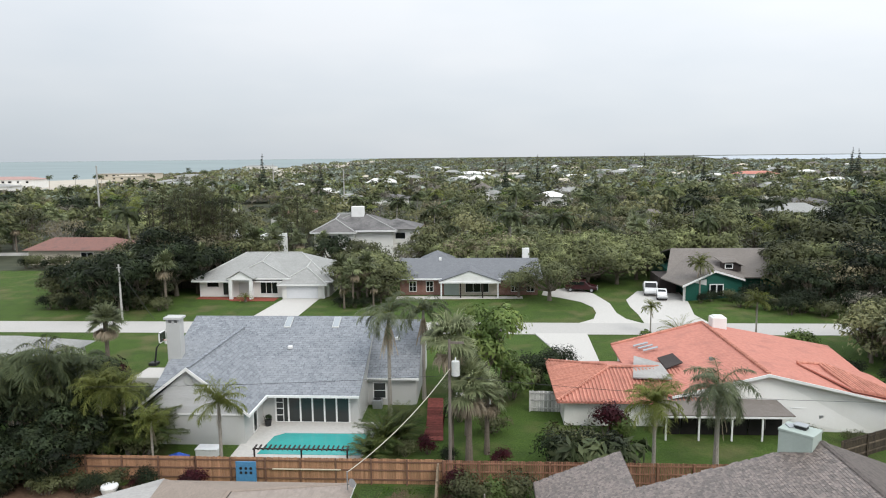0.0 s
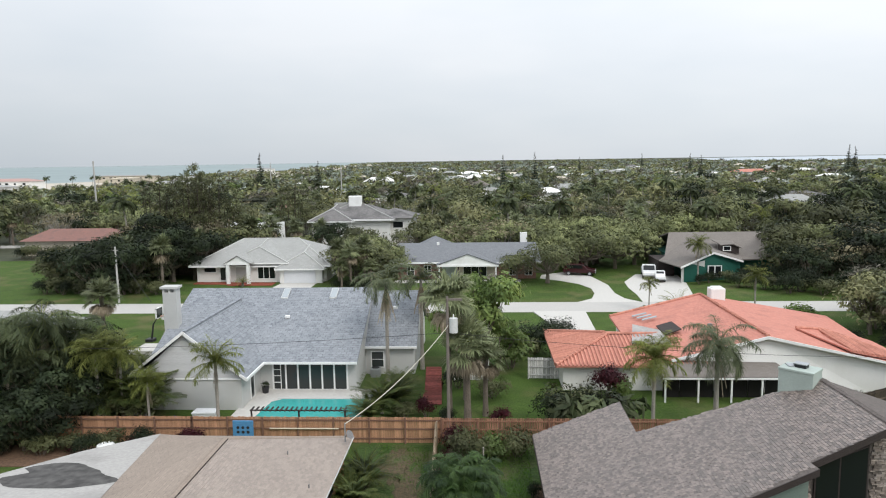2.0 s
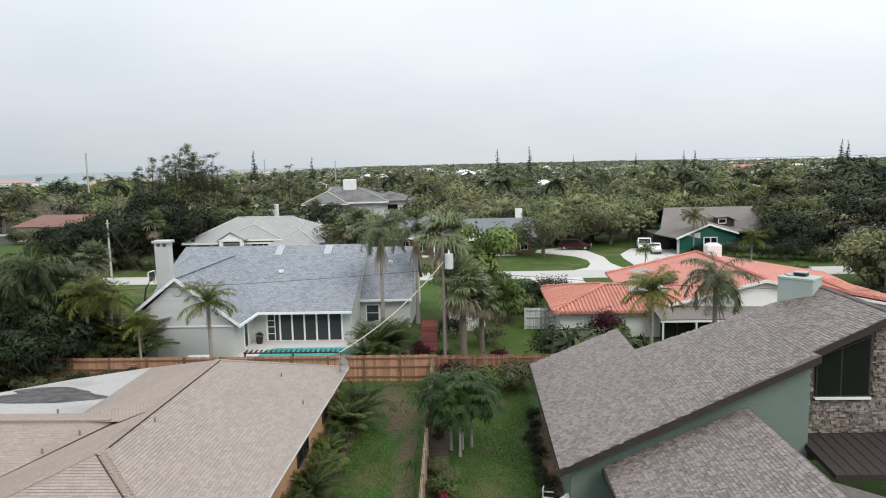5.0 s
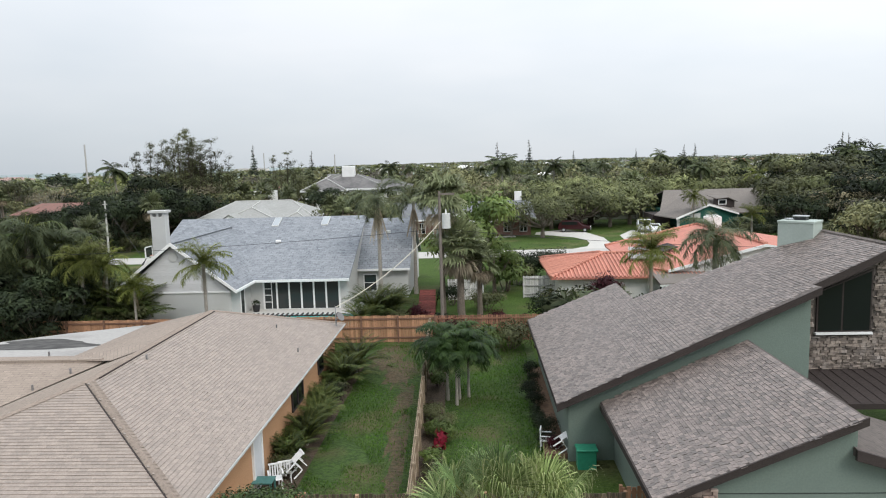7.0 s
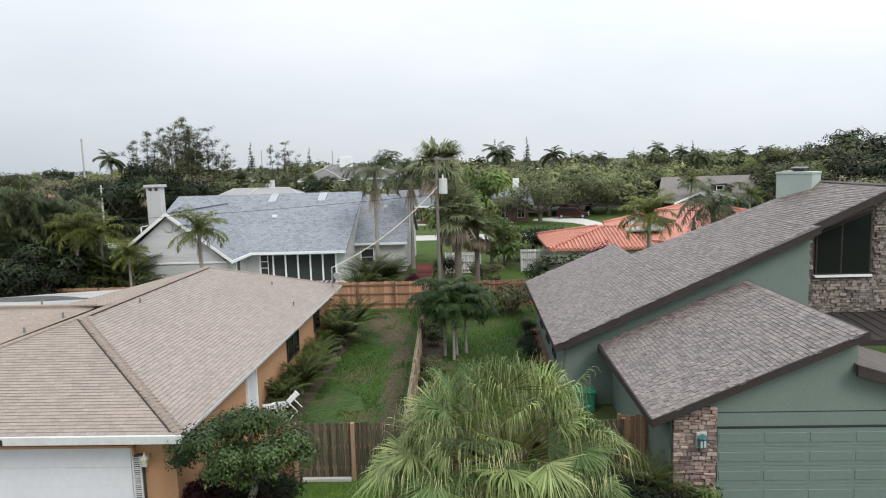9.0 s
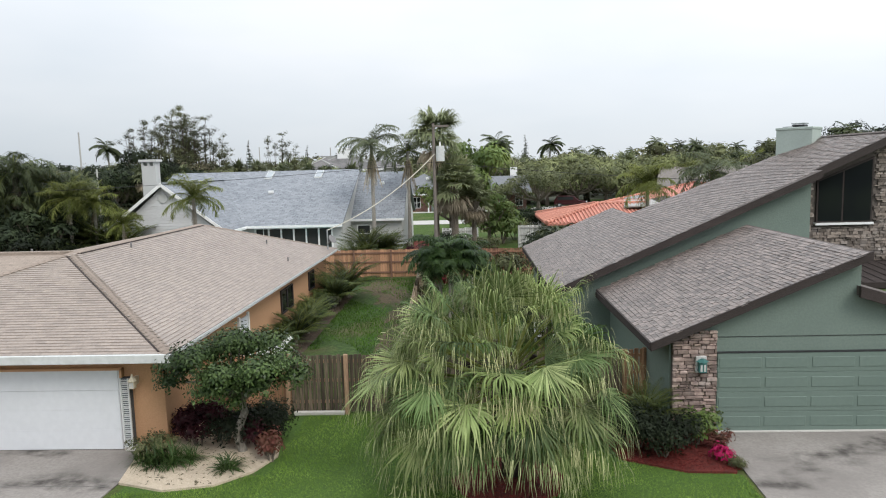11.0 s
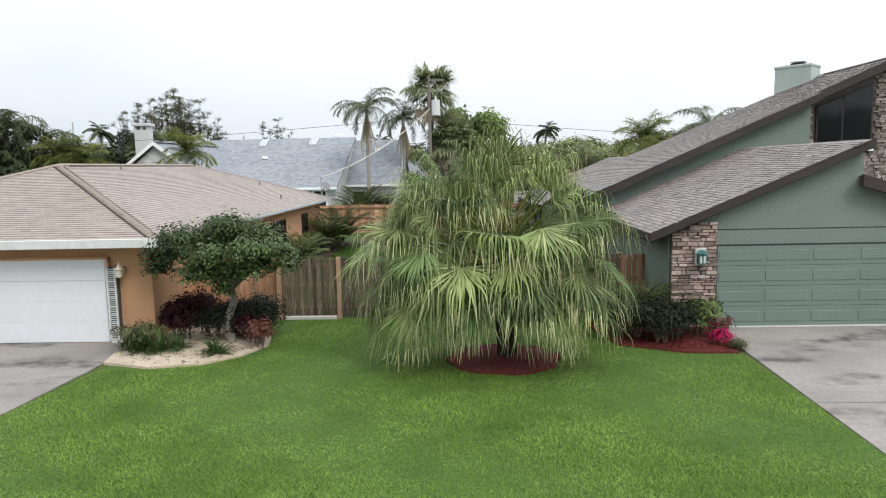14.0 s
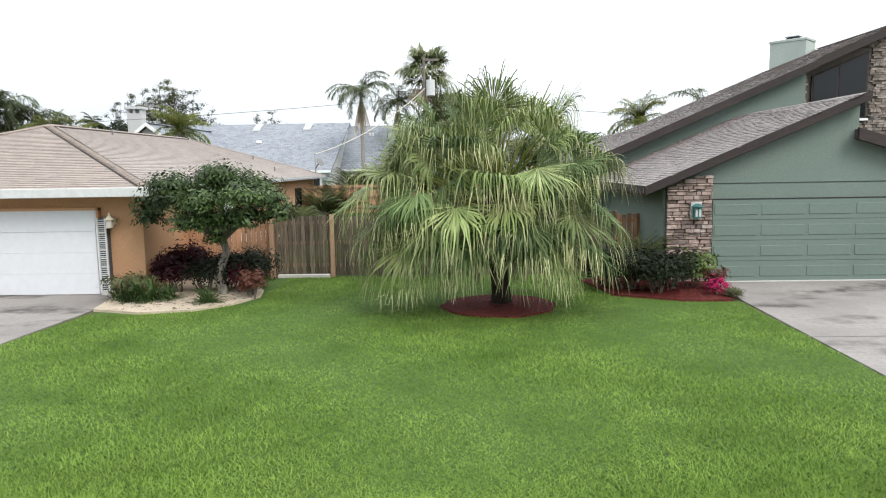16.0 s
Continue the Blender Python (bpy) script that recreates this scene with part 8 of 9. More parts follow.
for x, y, s in ((5.4, 44.8, 1.0), (7.0, 44.2, 1.1), (8.8, 44.6, 1.0), (10.2, 45.4, 0.9)):
    plant("banana", x, y, s)
palm("queen", -17.6, 43.9, 0.98, 40, label="queen palm with bright arching fronds before the grey gable")
palm("queen", -22.6, 44.4, 0.68)
palm("queen_t", -7.6, 54.8, 1.0)
palm("queen_t", -5.1, 58.6, 0.94)
palm("sabal_big", -0.95, 46.2, 1.14)
palm("sabal_t", -2.2, 46.8, 0.97)
palm("sabal_big", 0.3, 47.8, 0.9)
palm("sabal_m", -1.2, 51.0, 0.95)
palm("queen", 11.1, 43.9, 1.02, label="queen palm with thin drooping fronds beside the patio")
palm("queen_d", 15.5, 45.2, 1.12)
palm("areca", -7.2, 48.2, 1.25)
palm("areca", -6.3, 49.6, 1.05)
palm("areca", -7.9, 46.4, 0.9)
palm("areca", -6.2, 51.8, 0.9)
plant("oak_e", 1.6, 58.2, 0.8)
plant("oak_e", 0.2, 57.5, 1.2, sz=1.25, label="tall bright-green leafy tree beside the lawn")
plant("oak_e", -1.6, 59.5, 1.1)
plant("bush_b", 2.6, 59, 2.2)
plant("bush_a", 5.2, 64.0, 2.2)
plant("bush_a", 7.2, 66.0, 2.0)
plant("bush_c", 4.0, 61.8, 1.5)
KIND["boug"] = (quads("crown", leaf_soup(np.random.default_rng(9), [(0, 0, 1.0)], [(0.7, 0.7, 0.9)], 300, 0.12), "bougain"), Geo().tube([(0, 0, -0.1), (0, 0, 0.8)], 0.05, 5).mesh("trunk"), "bark", "pink flowering shrub beside the lawn", "shrub")
plant("boug", 3.2, 62.5, 1.1)
# left thicket
for i in range(16):
    plant(("bush_a", "bush_c", "bush_a", "bush_r")[i % 4], -32.6 + i * 0.92, 41.4 + 0.7 * math.sin(i * 2.3), 0.8 + 0.35 * math.sin(i * 1.7), group="thicket shrubs")
for x, y, sc, k in ((-43.5, 56.4, 1.7, "bush_a"), (-41.2, 57.0, 1.5, "bush_c"), (-46.2, 56.0, 1.9, "bush_a"), (-39.0, 58.5, 1.6, "bush_a"), (-37.6, 61.5, 1.5, "bush_c"), (-36.0, 57.5, 1.7, "bush_a"), (-33.4, 59.8, 1.4, "bush_a"), (-35.0, 63.4, 1.2, "bush_r"), (-32.0, 56.0, 1.5, "bush_c"), (-49.5, 55.6, 1.9, "bush_a"), (-29.6, 53.4, 1.4, "bush_a"), (-28.4, 57.0, 1.2, "bush_c")):
    plant(k, x, y, sc, group="thicket shrubs")
palm("queen_dark", -29.4, 48.0, 1.2)
palm("queen_dark", -31.0, 46.6, 1.35)
palm("queen_dark", -33.0, 45.9, 1.3)
for x, y, sc in ((-31.4, 47.4, 0.8), (-34.0, 47.6, 0.88), (-29.2, 49.6, 0.72), (-37.0, 48.6, 0.9), (-40.4, 49.4, 0.9), (-32.6, 51.6, 0.8)):
    plant("oak_c", x, y, sc, label="dense dark tree among tall palms")
palm("queen_dark", -32.6, 50.4, 1.0)
for x, y, s, k in ((-26.2, 41.6, 0.9, "bush_c"), (-28.4, 41.6, 1.3, "bush_a"), (-31.0, 41.2, 1.4, "bush_c"), (-33.4, 41.2, 1.7, "bush_a"), (-28.0, 42.0, 0.5, "oak_c"), (-29.6, 41.6, 0.55, "oak_c"), (-32.6, 41.8, 0.5, "oak_c"), (31.0, 99.4, 1.1, "bush_a"), (32.8, 100.2, 1.2, "bush_a"), (35.8, 100.8, 1.3, "bush_c"), (38.2, 101.6, 1.5, "bush_a"), (40.5, 102.4, 1.8, "bush_a"), (42.5, 100.5, 2.0, "bush_a")):
    plant(k, x, y, s)
for x, y, s, k in ((-28.6, 44.9, 0.62, "oak_c"), (-29.8, 44.4, 0.5, "oak_a"), (-33, 44.6, 0.42, "oak_c"), (-36.5, 44.2, 0.5, "oak_c"), (-40, 45, 0.6, "oak_c"), (-31, 47.5, 0.45, "oak_c"), (-35, 49.5, 0.5, "oak_c"), (-39, 50.5, 0.5, "oak_a"), (-43, 50, 0.55, "oak_c"), (-27.0, 49.4, 0.42, "oak_b"), (-31.5, 52.5, 0.35, "oak_b"), (-34.8, 54.5, 0.42, "oak_d"), (-30, 57, 0.3, "oak_b")):
    plant(k, x, y, s)
for x, y, s, k in ((-33.6, 46.2, 1.15, "queen_dark"), (-36.0, 46.8, 1.25, "queen_dark"), (-38.6, 46.2, 1.2, "queen_dark"), (-34.8, 48.4, 1.1, "queen_dark"), (-31.2, 45.6, 0.95, "queen_dark"), (-40.8, 48.2, 1.2, "queen_dark"), (-27.0, 46.0, 0.98, "queen"), (-25.6, 46.6, 0.92, "queen"), (-37.6, 66.0, 1.05, "sabal_big")):
    palm(k, x, y, s)
for x, y, s in ((-25.2, 47.6, 1.75), (-26.4, 48.4, 1.9), (-24.2, 47.0, 1.4), (-27.6, 47.4, 1.6)):
    palm("areca", x, y, s, label="tall clump of slender green palm stems")
# across the road
for x, y, s, k in ((-45.2, 95.4, 1.15, "sabal_m"), (-20.5, 98.5, 1.0, "sabal_m"), (-18.5, 97, 0.95, "sabal_m"), (-16.8, 99, 1.05, "sabal_m"), (-19.5, 95.5, 0.85, "sabal_s"), (-15.5, 96.5, 0.8, "sabal_s"), (31.6, 80.6, 0.82, "queen"), (21.6, 76.0, 0.95, "date"), (19.9, 82.0, 0.62, "queen"), (31.5, 101.5, 1.0, "queen"), (54, 76, 1.0, "sabal_s"), (-35.2, 99.8, 0.45, "date")):
    palm(k, x, y, s)
for x, y, s, k in ((-50, 98, 0.9, "oak_a"), (-54, 101, 1.0, "oak_b"), (-58, 104, 1.0, "oak_a"), (-49, 106, 0.9, "oak_c"), (-16, 103, 1.0, "oak_b"), (-17.5, 108, 1.2, "oak_b"), (5.4, 103.2, 0.66, "umbrella"), (9.8, 101.0, 0.98, "umbrella"), (12.4, 113, 1.0, "umbrella"), (14.8, 116, 1.1, "oak_b"), (17, 112, 1.1, "umbrella"), (22, 114, 1.15, "oak_b"), (26, 118, 1.2, "oak_b"), (12, 117, 1.1, "umbrella"), (6, 120, 1.15, "umbrella"), (0, 121, 1.1, "umbrella"), (45, 104, 1.0, "oak_b"), (50, 101, 1.0, "oak_a"), (55, 104, 1.2, "oak_d"), (60, 99, 1.2, "oak_a"), (66, 102, 1.3, "oak_d"), (72, 108, 1.3, "oak_b"), (78, 102, 1.2, "oak_d"), (58, 111, 1.2, "oak_c"), (52, 78, 0.95, "oak_d"), (56, 80, 1.0, "oak_d"), (61, 78, 1.0, "oak_a"), (-56.5, 95.5, 0.3, "oak_c"), (18.5, 78.5, 0.25, "oak_e"), (41, 74, 0.35, "oak_c"), (-6, 122, 1.1, "oak_b"), (-11, 121, 1.0, "oak_a")):
    plant(k, x, y, s)
for x, y, s, k in ((4, 117, 1.3, "umbrella"), (10, 121, 1.35, "oak_b"), (16, 118, 1.35, "umbrella"), (20, 120, 1.35, "umbrella"), (30, 127, 1.3, "oak_b"), (-2, 126, 1.3, "oak_b"), (36, 128, 1.3, "umbrella"), (42, 128, 1.3, "oak_b"), (-14.5, 105, 0.95, "oak_b"), (-19, 104, 1.0, "oak_a"), (47, 108, 1.2, "oak_a"), (52, 108, 1.4, "oak_b"), (57, 116, 1.5, "oak_a"), (63, 108, 1.4, "oak_b"), (68, 115, 1.5, "oak_c"), (75, 118, 1.5, "oak_a"), (82, 110, 1.4, "oak_d"), (49, 98.5, 0.9, "oak_d"), (54, 97, 0.9, "oak_d"), (62, 94, 1.0, "oak_c"), (70, 95, 1.1, "oak_c"), (78, 94, 1.1, "oak_c"), (48, 79, 0.75, "oak_d"), (51, 75, 0.8, "oak_a"), (58, 73, 1.0, "oak_d"), (66, 76, 1.1, "oak_a"), (-62, 97, 0.7, "oak_a"), (-52, 94.5, 0.7, "oak_b"), (-63.5, 102, 0.8, "oak_a"), (-62, 105, 0.75, "oak_c"), (-67, 110, 0.55, "oak_a"), (-72, 115, 0.5, "oak_b"), (-57.5, 110, 0.85, "oak_c"), (-49, 113, 1.1, "oak_c"), (-46.5, 119, 1.1, "oak_a"), (-52, 112, 1.0, "oak_d"), (-21, 120, 1.0, "oak_a"), (-26, 123, 1.0, "oak_c"), (-32, 125, 0.9, "oak_b"), (-40, 124, 1.0, "oak_a")):
    plant(k, x, y, s)
for x, y, s, k in ((-44.5, 107, 1.1, "sabal_m"), (-41, 122, 1.2, "sabal_m"), (-38, 124, 1.2, "sabal_m"), (-34, 126, 1.1, "sabal_m"), (-29, 124, 1.1, "sabal_m"), (-51, 97, 1.1, "sabal_m"), (53, 79, 1.0, "sabal_s")):
    palm(k, x, y, s)
for x, y, s, k in ((-52.5, 142.5, 1.0, "sabal_m"), (-50.0, 143.5, 1.15, "sabal_m"), (-48.4, 142.0, 1.05, "sabal_m"), (-55.5, 141.0, 0.95, "sabal_m"), (-46.6, 139.5, 0.85, "sabal_s"), (-43.2, 141.5, 1.0, "sabal_m")):
    palm(k, x, y, s)
for i in range(9):
    plant(("bush_a", "bush_c", "bush_a")[i % 3], -89.5 + i * 1.9, 130.5 + 0.8 * math.sin(i * 2.7), 1.7 + 0.5 * math.sin(i * 1.9), group="thicket shrubs")
plant("silver", 0.5, 150, 1.0)
palm("sabal_s", 40.9, 72.8, 0.62)
for x, y, sc in ((40.0, 72.4, 0.74), (42.6, 74.0, 0.82), (41.2, 69.6, 0.72), (43.8, 71.2, 0.78), (46.4, 74.6, 0.85), (39.6, 66.6, 0.5)):
    plant("mid7", x, y, sc, sz=1.0, label="grey-green rounded tree beside the street")
palm("sabal_m", 38.6, 66.4, 0.8)
for i in range(6):
    plant(("bush_a", "bush_c")[i % 2], 35.6 + i * 1.4, 96.6 - 0.5 * i + 0.6 * math.sin(i * 2.1), 1.5, group="thicket shrubs")
for x, y, sc in ((35.2, 66.0, 1.3), (37.2, 63.0, 1.5), (40.5, 68.0, 1.6), (43.5, 73.0, 1.6), (34.4, 57.5, 1.2)):
    plant("bush_a", x, y, sc, group="thicket shrubs")
plant("bush_b", 34.2, 74.8, 1.7)
for x, y, sc, k in ((39.2, 70.6, 0.85, "mid2"), (42.0, 73.4, 0.95, "mid0"), (44.5, 70.5, 0.9, "mid3"), (47.5, 75, 1.0, "mid0"), (41.0, 66.5, 0.7, "mid6")):
    plant(k, x, y, sc)
for x, y, sc in ((42.8, 77.0, 0.88), (46.4, 77.2, 0.95), (50.0, 76.6, 0.95), (45.2, 73.6, 0.8), (54, 76, 0.9)):
    plant("mid6", x, y, sc, label="thin grey-brown tree with bare twigs by the street")
palm("coco", 5.4, 125, 1.12)
palm("coco", 13.6, 125, 1.04)
for x, y, sc, k in ((-50.5, 92.6, 1.05, "dark0"), (-54, 93.0, 0.95, "mid4"), (-66, 105, 0.6, "mid4"), (-65.5, 108, 0.6, "dark0"), (-50.4, 105, 1.2, "mid4"), (-47.5, 104, 1.1, "dark0"), (-51, 109, 1.35, "dark0"), (-45, 106, 1.0, "dark0"), (-50, 95.5, 1.0, "mid4"), (-55, 97, 0.95, "mid4"), (-60, 98, 0.9, "mid4"), (-53, 100, 1.15, "mid4"), (-58.5, 101, 1.0, "mid4"), (-48, 100, 1.0, "mid4"), (-63, 100.5, 0.8, "mid7"), (-43, 113, 1.0, "mid4"), (-46, 110, 1.1, "mid4"), (46, 97.5, 0.75, "mid4"), (51, 95.5, 0.75, "mid4"), (57, 96.5, 0.9, "mid0"), (64, 97, 0.9, "mid4"), (72, 98, 1.0, "mid6"), (80, 98, 1.0, "mid4"), (44, 100.5, 0.8, "mid0"), (48.5, 101, 0.9, "mid4"), (68, 99, 1.1, "mid4"), (55, 101, 1.1, "mid4"), (61, 103, 1.2, "mid7"), (75, 103, 1.2, "mid4"), (86, 103, 1.2, "mid4"), (-16, 100.5, 0.8, "mid0"), (-18.5, 101, 0.9, "mid3"), (-14.8, 99, 0.5, "mid0")):
    plant({"dark0": "oak_c", "mid0": "mid4" if x > 43 else "mid0", "mid7": "mid4"}.get(k, k), x, y, sc, sz=1.05)
for i in range(26):
    plant(("bush_a", "bush_a", "bush_c")[i % 3], 40.5 + i * 1.85, 92.3 + 1.2 * math.sin(i * 2.3), 2.0 + 0.5 * math.sin(i * 1.9), group="thicket shrubs")
for i in range(12):
    plant(("bush_a", "bush_c")[i % 2], -62 + i * 1.5, 94.6 + 1.0 * math.sin(i * 2.1), 1.6 + 0.4 * math.sin(i * 1.7), group="thicket shrubs")
for i in range(5):
    plant("bush_a", -20.2 + i * 1.1, 96.3 + 0.6 * math.sin(i * 2.1), 1.1, group="thicket shrubs")
# tall wind-blown trees on the skyline to the left
for x, y, sc in ((-50, 118, 1.08), (-56.5, 119, 0.95), (-46.5, 121, 0.98), (-52, 123, 1.05), (-48.5, 117, 1.0)):
    plant("casu", x, y, sc)
plant("casu", -38, 140, 0.85)
for x, y, sc, k in ((-55, 112, 1.25, "oak_d"), (-50.5, 112, 1.35, "mid5"), (-46, 114.5, 1.3, "oak_d"), (-57, 113, 1.0, "mid6"), (-42, 118, 1.2, "mid0"), (-53, 108.5, 1.0, "mid5")):
    plant(k, x, y, sc)
# trees added out of view over the front street, to darken the panes' reflections
for i in range(15):
    plant(("oak_c", "oak_a", "oak_c")[i % 3], -32 + i * 7.2, -31 + 3.5 * math.sin(i * 2.1), 1.25 + 0.2 * math.sin(i * 1.3), group="street trees")
tree_kind("ficus", "dark_leaf", "bark", "tall dark broad tree on the skyline", "tree", 52, 14.0, 7.0, 14, 2600, 0.34, 0.5, low=0.3)
for x, y, sc in ((64, 119, 1.45), (71, 122, 1.6), (78, 118, 1.6), (85, 121, 1.65), (58, 96.5, 1.15), (65, 97.5, 1.2), (72, 96.0, 1.2), (79, 97.0, 1.25), (53, 100, 1.1), (61, 104, 1.3), (69, 105, 1.35), (76, 106, 1.4)):
    plant("oak_c", x, y, sc, group="dark trees beside the street")
plant("ficus", 74, 141, 1.0)
plant("ficus", 64, 132, 0.8)

# mixed woods up to 240 m: single trees
r = random.Random(8)
BOXES = [(-46, 96, -20, 122), (-15, 98, 11, 117), (24, 96, 50, 126), (-37, 122, -11, 152), (-102, 112, -66, 150), (-60, 145, -43, 160)] + [(x - w / 2 - 2, y - d / 2 - (9 if y > 305 else 4), x + w / 2 + 1, y + d / 2 + 2) for x, y, w, d, _ in FAR]


def free(x, y):
    return not any(a < x < c and b < y < d for a, b, c, d in BOXES)


SHORE = ([100, 318, 345, 430, 470, 560, 715, 880, 1134, 2000, 4700], [-260, -230, -214, -200, -204, -236, -296, -330, -334, -400, -640])
WOODS, single_trees, single_palms, made = [], 0, 0, 0
PALMS = ["sabal_m", "sabal_m", "sabal_s", "sabal_s", "sabal_m", "coco", "queen_d"]


def stamp(arr, mat, x, y, sc, an, z=0.3):
    rot = np.array([[math.cos(an), -math.sin(an), 0], [math.sin(an), math.cos(an), 0], [0, 0, 1]]) * sc
    WOODS.append((arr.reshape(-1, 3) @ rot.T + (x, y, z), mat))


far_palm = {}
for key_, mat_, sd_ in (("fan", "sabal_leaf", 5), ("fan_b", "sabal_leaf", 6)):
    rp = np.random.default_rng(sd_)
    P_, W_ = zip(*[fan_leaf(rp, (0, 0, 0), 2.4 * i, math.radians(rp.uniform(-35, 80)), 1.2, 0.9, 11, 0.4, 120, 3, 1.1)[:2] for i in range(24)])
    far_palm[key_] = (mesh_quads(strips("palm_head", np.concatenate(P_), np.concatenate(W_), None)), mat_)
for key_, mat_, sd_ in (("plume", "coco_leaf", 7), ("plume_b", "queen_leaf", 8)):
    rp = np.random.default_rng(sd_)
    P_, W_ = zip(*[feather(rp, (0, 0, 0), 2.4 * i, math.radians(rp.uniform(-25, 75)), 3.0, 14, 0.13, 1.0, 0.7, 0.7, 3)[:2] for i in range(16)])
    far_palm[key_] = (mesh_quads(strips("palm_head", np.concatenate(P_), np.concatenate(W_), None)), mat_)

while made < 1250:
    y = 117 + (r.random() ** 1.25) * 330
    x = (r.random() * 2 - 1.06) * (y * 0.70 + 8)
    if not free(x, y) or (y < 124 and -58 < x < -44) or x < np.interp(y, *SHORE) or (y < 141 and x < -0.668 * y):
        continue
    q = r.random()
    tall = 1.25 if x > 45 and y < 170 else r.choice([0.8, 0.95, 1.0, 1.2])
    if q < 0.30:
        if y < 190 and single_palms < 95:
            palm(r.choice(PALMS), x, y, r.uniform(0.9, 1.2), group="woods")
            single_palms += 1
        else:
            stamp(*far_palm[r.choice(["fan", "fan_b", "fan", "plume", "plume_b"])], x, y, r.uniform(0.9, 1.25), r.uniform(0, 6.28), r.uniform(5.5, 9.0))
    elif y < 175 and single_trees < 150:
        plant(r.choice(["mid4", "mid0", "mid4", "mid7", "mid1"] if x > 45 else MID), x, y, r.uniform(0.7, 1.15) * tall, group="woods")
        single_trees += 1
    else:
        stamp(*RAW[r.choice(SMALL)], x, y, r.uniform(0.7, 1.2) * tall, r.uniform(0, 6.28))
    made += 1
for x, y, s in ((11, 330, 1.3), (27, 345, 1.38), (130, 420, 1.2), (165, 560, 1.3), (240, 470, 1.56), (246, 474, 1.5), (-119, 374, 1.52), (-78, 334, 1.2), (205, 900, 1.4), (90, 640, 1.2)):
    plant("pine", x, y, s, group="pines")
for x, y in ((-282, 440), (-268, 446), (-258, 452), (-250, 446), (-222, 460), (-240, 560), (-233, 575), (-228, 566), (-300, 700), (-262, 690), (-160, 260), (-135, 330), (-128, 325), (-150, 300), (-170, 330), (-60, 250), (-20, 210), (28, 190), (34, 185), (50, 215), (-35, 190), (-110, 420), (-95, 430), (70, 170), (66, 178)):
    palm("coco", x, y, 1.0, group="coconut palms")

# far woods: crowns of leaf clumps, too many to count
rr = np.random.default_rng(99)
# large pale grey and olive shares lighten these crowns to imitate haze
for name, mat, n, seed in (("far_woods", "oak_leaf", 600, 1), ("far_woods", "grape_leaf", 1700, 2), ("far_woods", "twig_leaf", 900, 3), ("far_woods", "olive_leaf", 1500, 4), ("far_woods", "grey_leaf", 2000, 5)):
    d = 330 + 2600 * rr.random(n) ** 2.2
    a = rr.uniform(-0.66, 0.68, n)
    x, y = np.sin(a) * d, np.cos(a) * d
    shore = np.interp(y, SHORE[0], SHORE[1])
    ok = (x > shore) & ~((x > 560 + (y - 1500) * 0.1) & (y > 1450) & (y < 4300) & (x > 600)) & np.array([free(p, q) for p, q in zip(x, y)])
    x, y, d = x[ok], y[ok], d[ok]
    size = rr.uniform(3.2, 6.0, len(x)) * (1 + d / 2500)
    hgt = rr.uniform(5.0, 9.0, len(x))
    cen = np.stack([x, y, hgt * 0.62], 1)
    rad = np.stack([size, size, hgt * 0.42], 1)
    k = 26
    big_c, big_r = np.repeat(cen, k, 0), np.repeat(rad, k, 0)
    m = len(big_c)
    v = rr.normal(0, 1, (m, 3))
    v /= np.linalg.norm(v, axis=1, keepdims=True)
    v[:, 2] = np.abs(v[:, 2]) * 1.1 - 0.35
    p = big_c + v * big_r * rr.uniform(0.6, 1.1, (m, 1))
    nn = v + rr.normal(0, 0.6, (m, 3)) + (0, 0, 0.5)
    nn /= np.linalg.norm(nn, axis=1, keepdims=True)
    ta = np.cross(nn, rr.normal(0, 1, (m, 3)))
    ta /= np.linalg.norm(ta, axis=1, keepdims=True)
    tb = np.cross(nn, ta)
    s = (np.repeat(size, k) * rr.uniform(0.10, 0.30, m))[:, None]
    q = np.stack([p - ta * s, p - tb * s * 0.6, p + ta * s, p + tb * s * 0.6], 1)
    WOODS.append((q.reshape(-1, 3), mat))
# low scrub on the dunes
n = 1500
y = 300 + 900 * rr.random(n) ** 1.4
shore = np.interp(y, SHORE[0], SHORE[1])
x = shore + 4 - 75 * rr.random(n) ** 1.5
rad = rr.uniform(1.2, 3.6, n)
big_c, big_r = np.repeat(np.stack([x, y, rad * 0.2], 1), 18, 0), np.repeat(rad, 18)[:, None]
v = rr.normal(0, 1, (n * 18, 3))
v /= np.linalg.norm(v, axis=1, keepdims=True)
v[:, 2] = np.abs(v[:, 2])
p = big_c + v * big_r * (1, 1, 0.55)
ta = np.cross(v, rr.normal(0, 1, v.shape))
ta /= np.linalg.norm(ta, axis=1, keepdims=True)
tb, q_ = np.cross(v, ta), big_r * rr.uniform(0.2, 0.42, (n * 18, 1))
quad = np.stack([p - ta * q_, p - tb * q_ * 0.7, p + ta * q_, p + tb * q_ * 0.7], 1)
for i, mat in enumerate(("grape_leaf", "twig_leaf", "brown_leaf")):
    WOODS.append((quad[np.repeat(np.arange(n) % 3 == i, 18)].reshape(-1, 3), mat))
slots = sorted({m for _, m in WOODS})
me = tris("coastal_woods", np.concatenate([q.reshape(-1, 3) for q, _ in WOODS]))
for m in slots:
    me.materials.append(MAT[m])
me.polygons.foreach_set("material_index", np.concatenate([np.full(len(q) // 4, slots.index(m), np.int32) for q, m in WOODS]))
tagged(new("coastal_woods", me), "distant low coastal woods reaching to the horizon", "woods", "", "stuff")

# ---- fences ----
board_mesh = {}


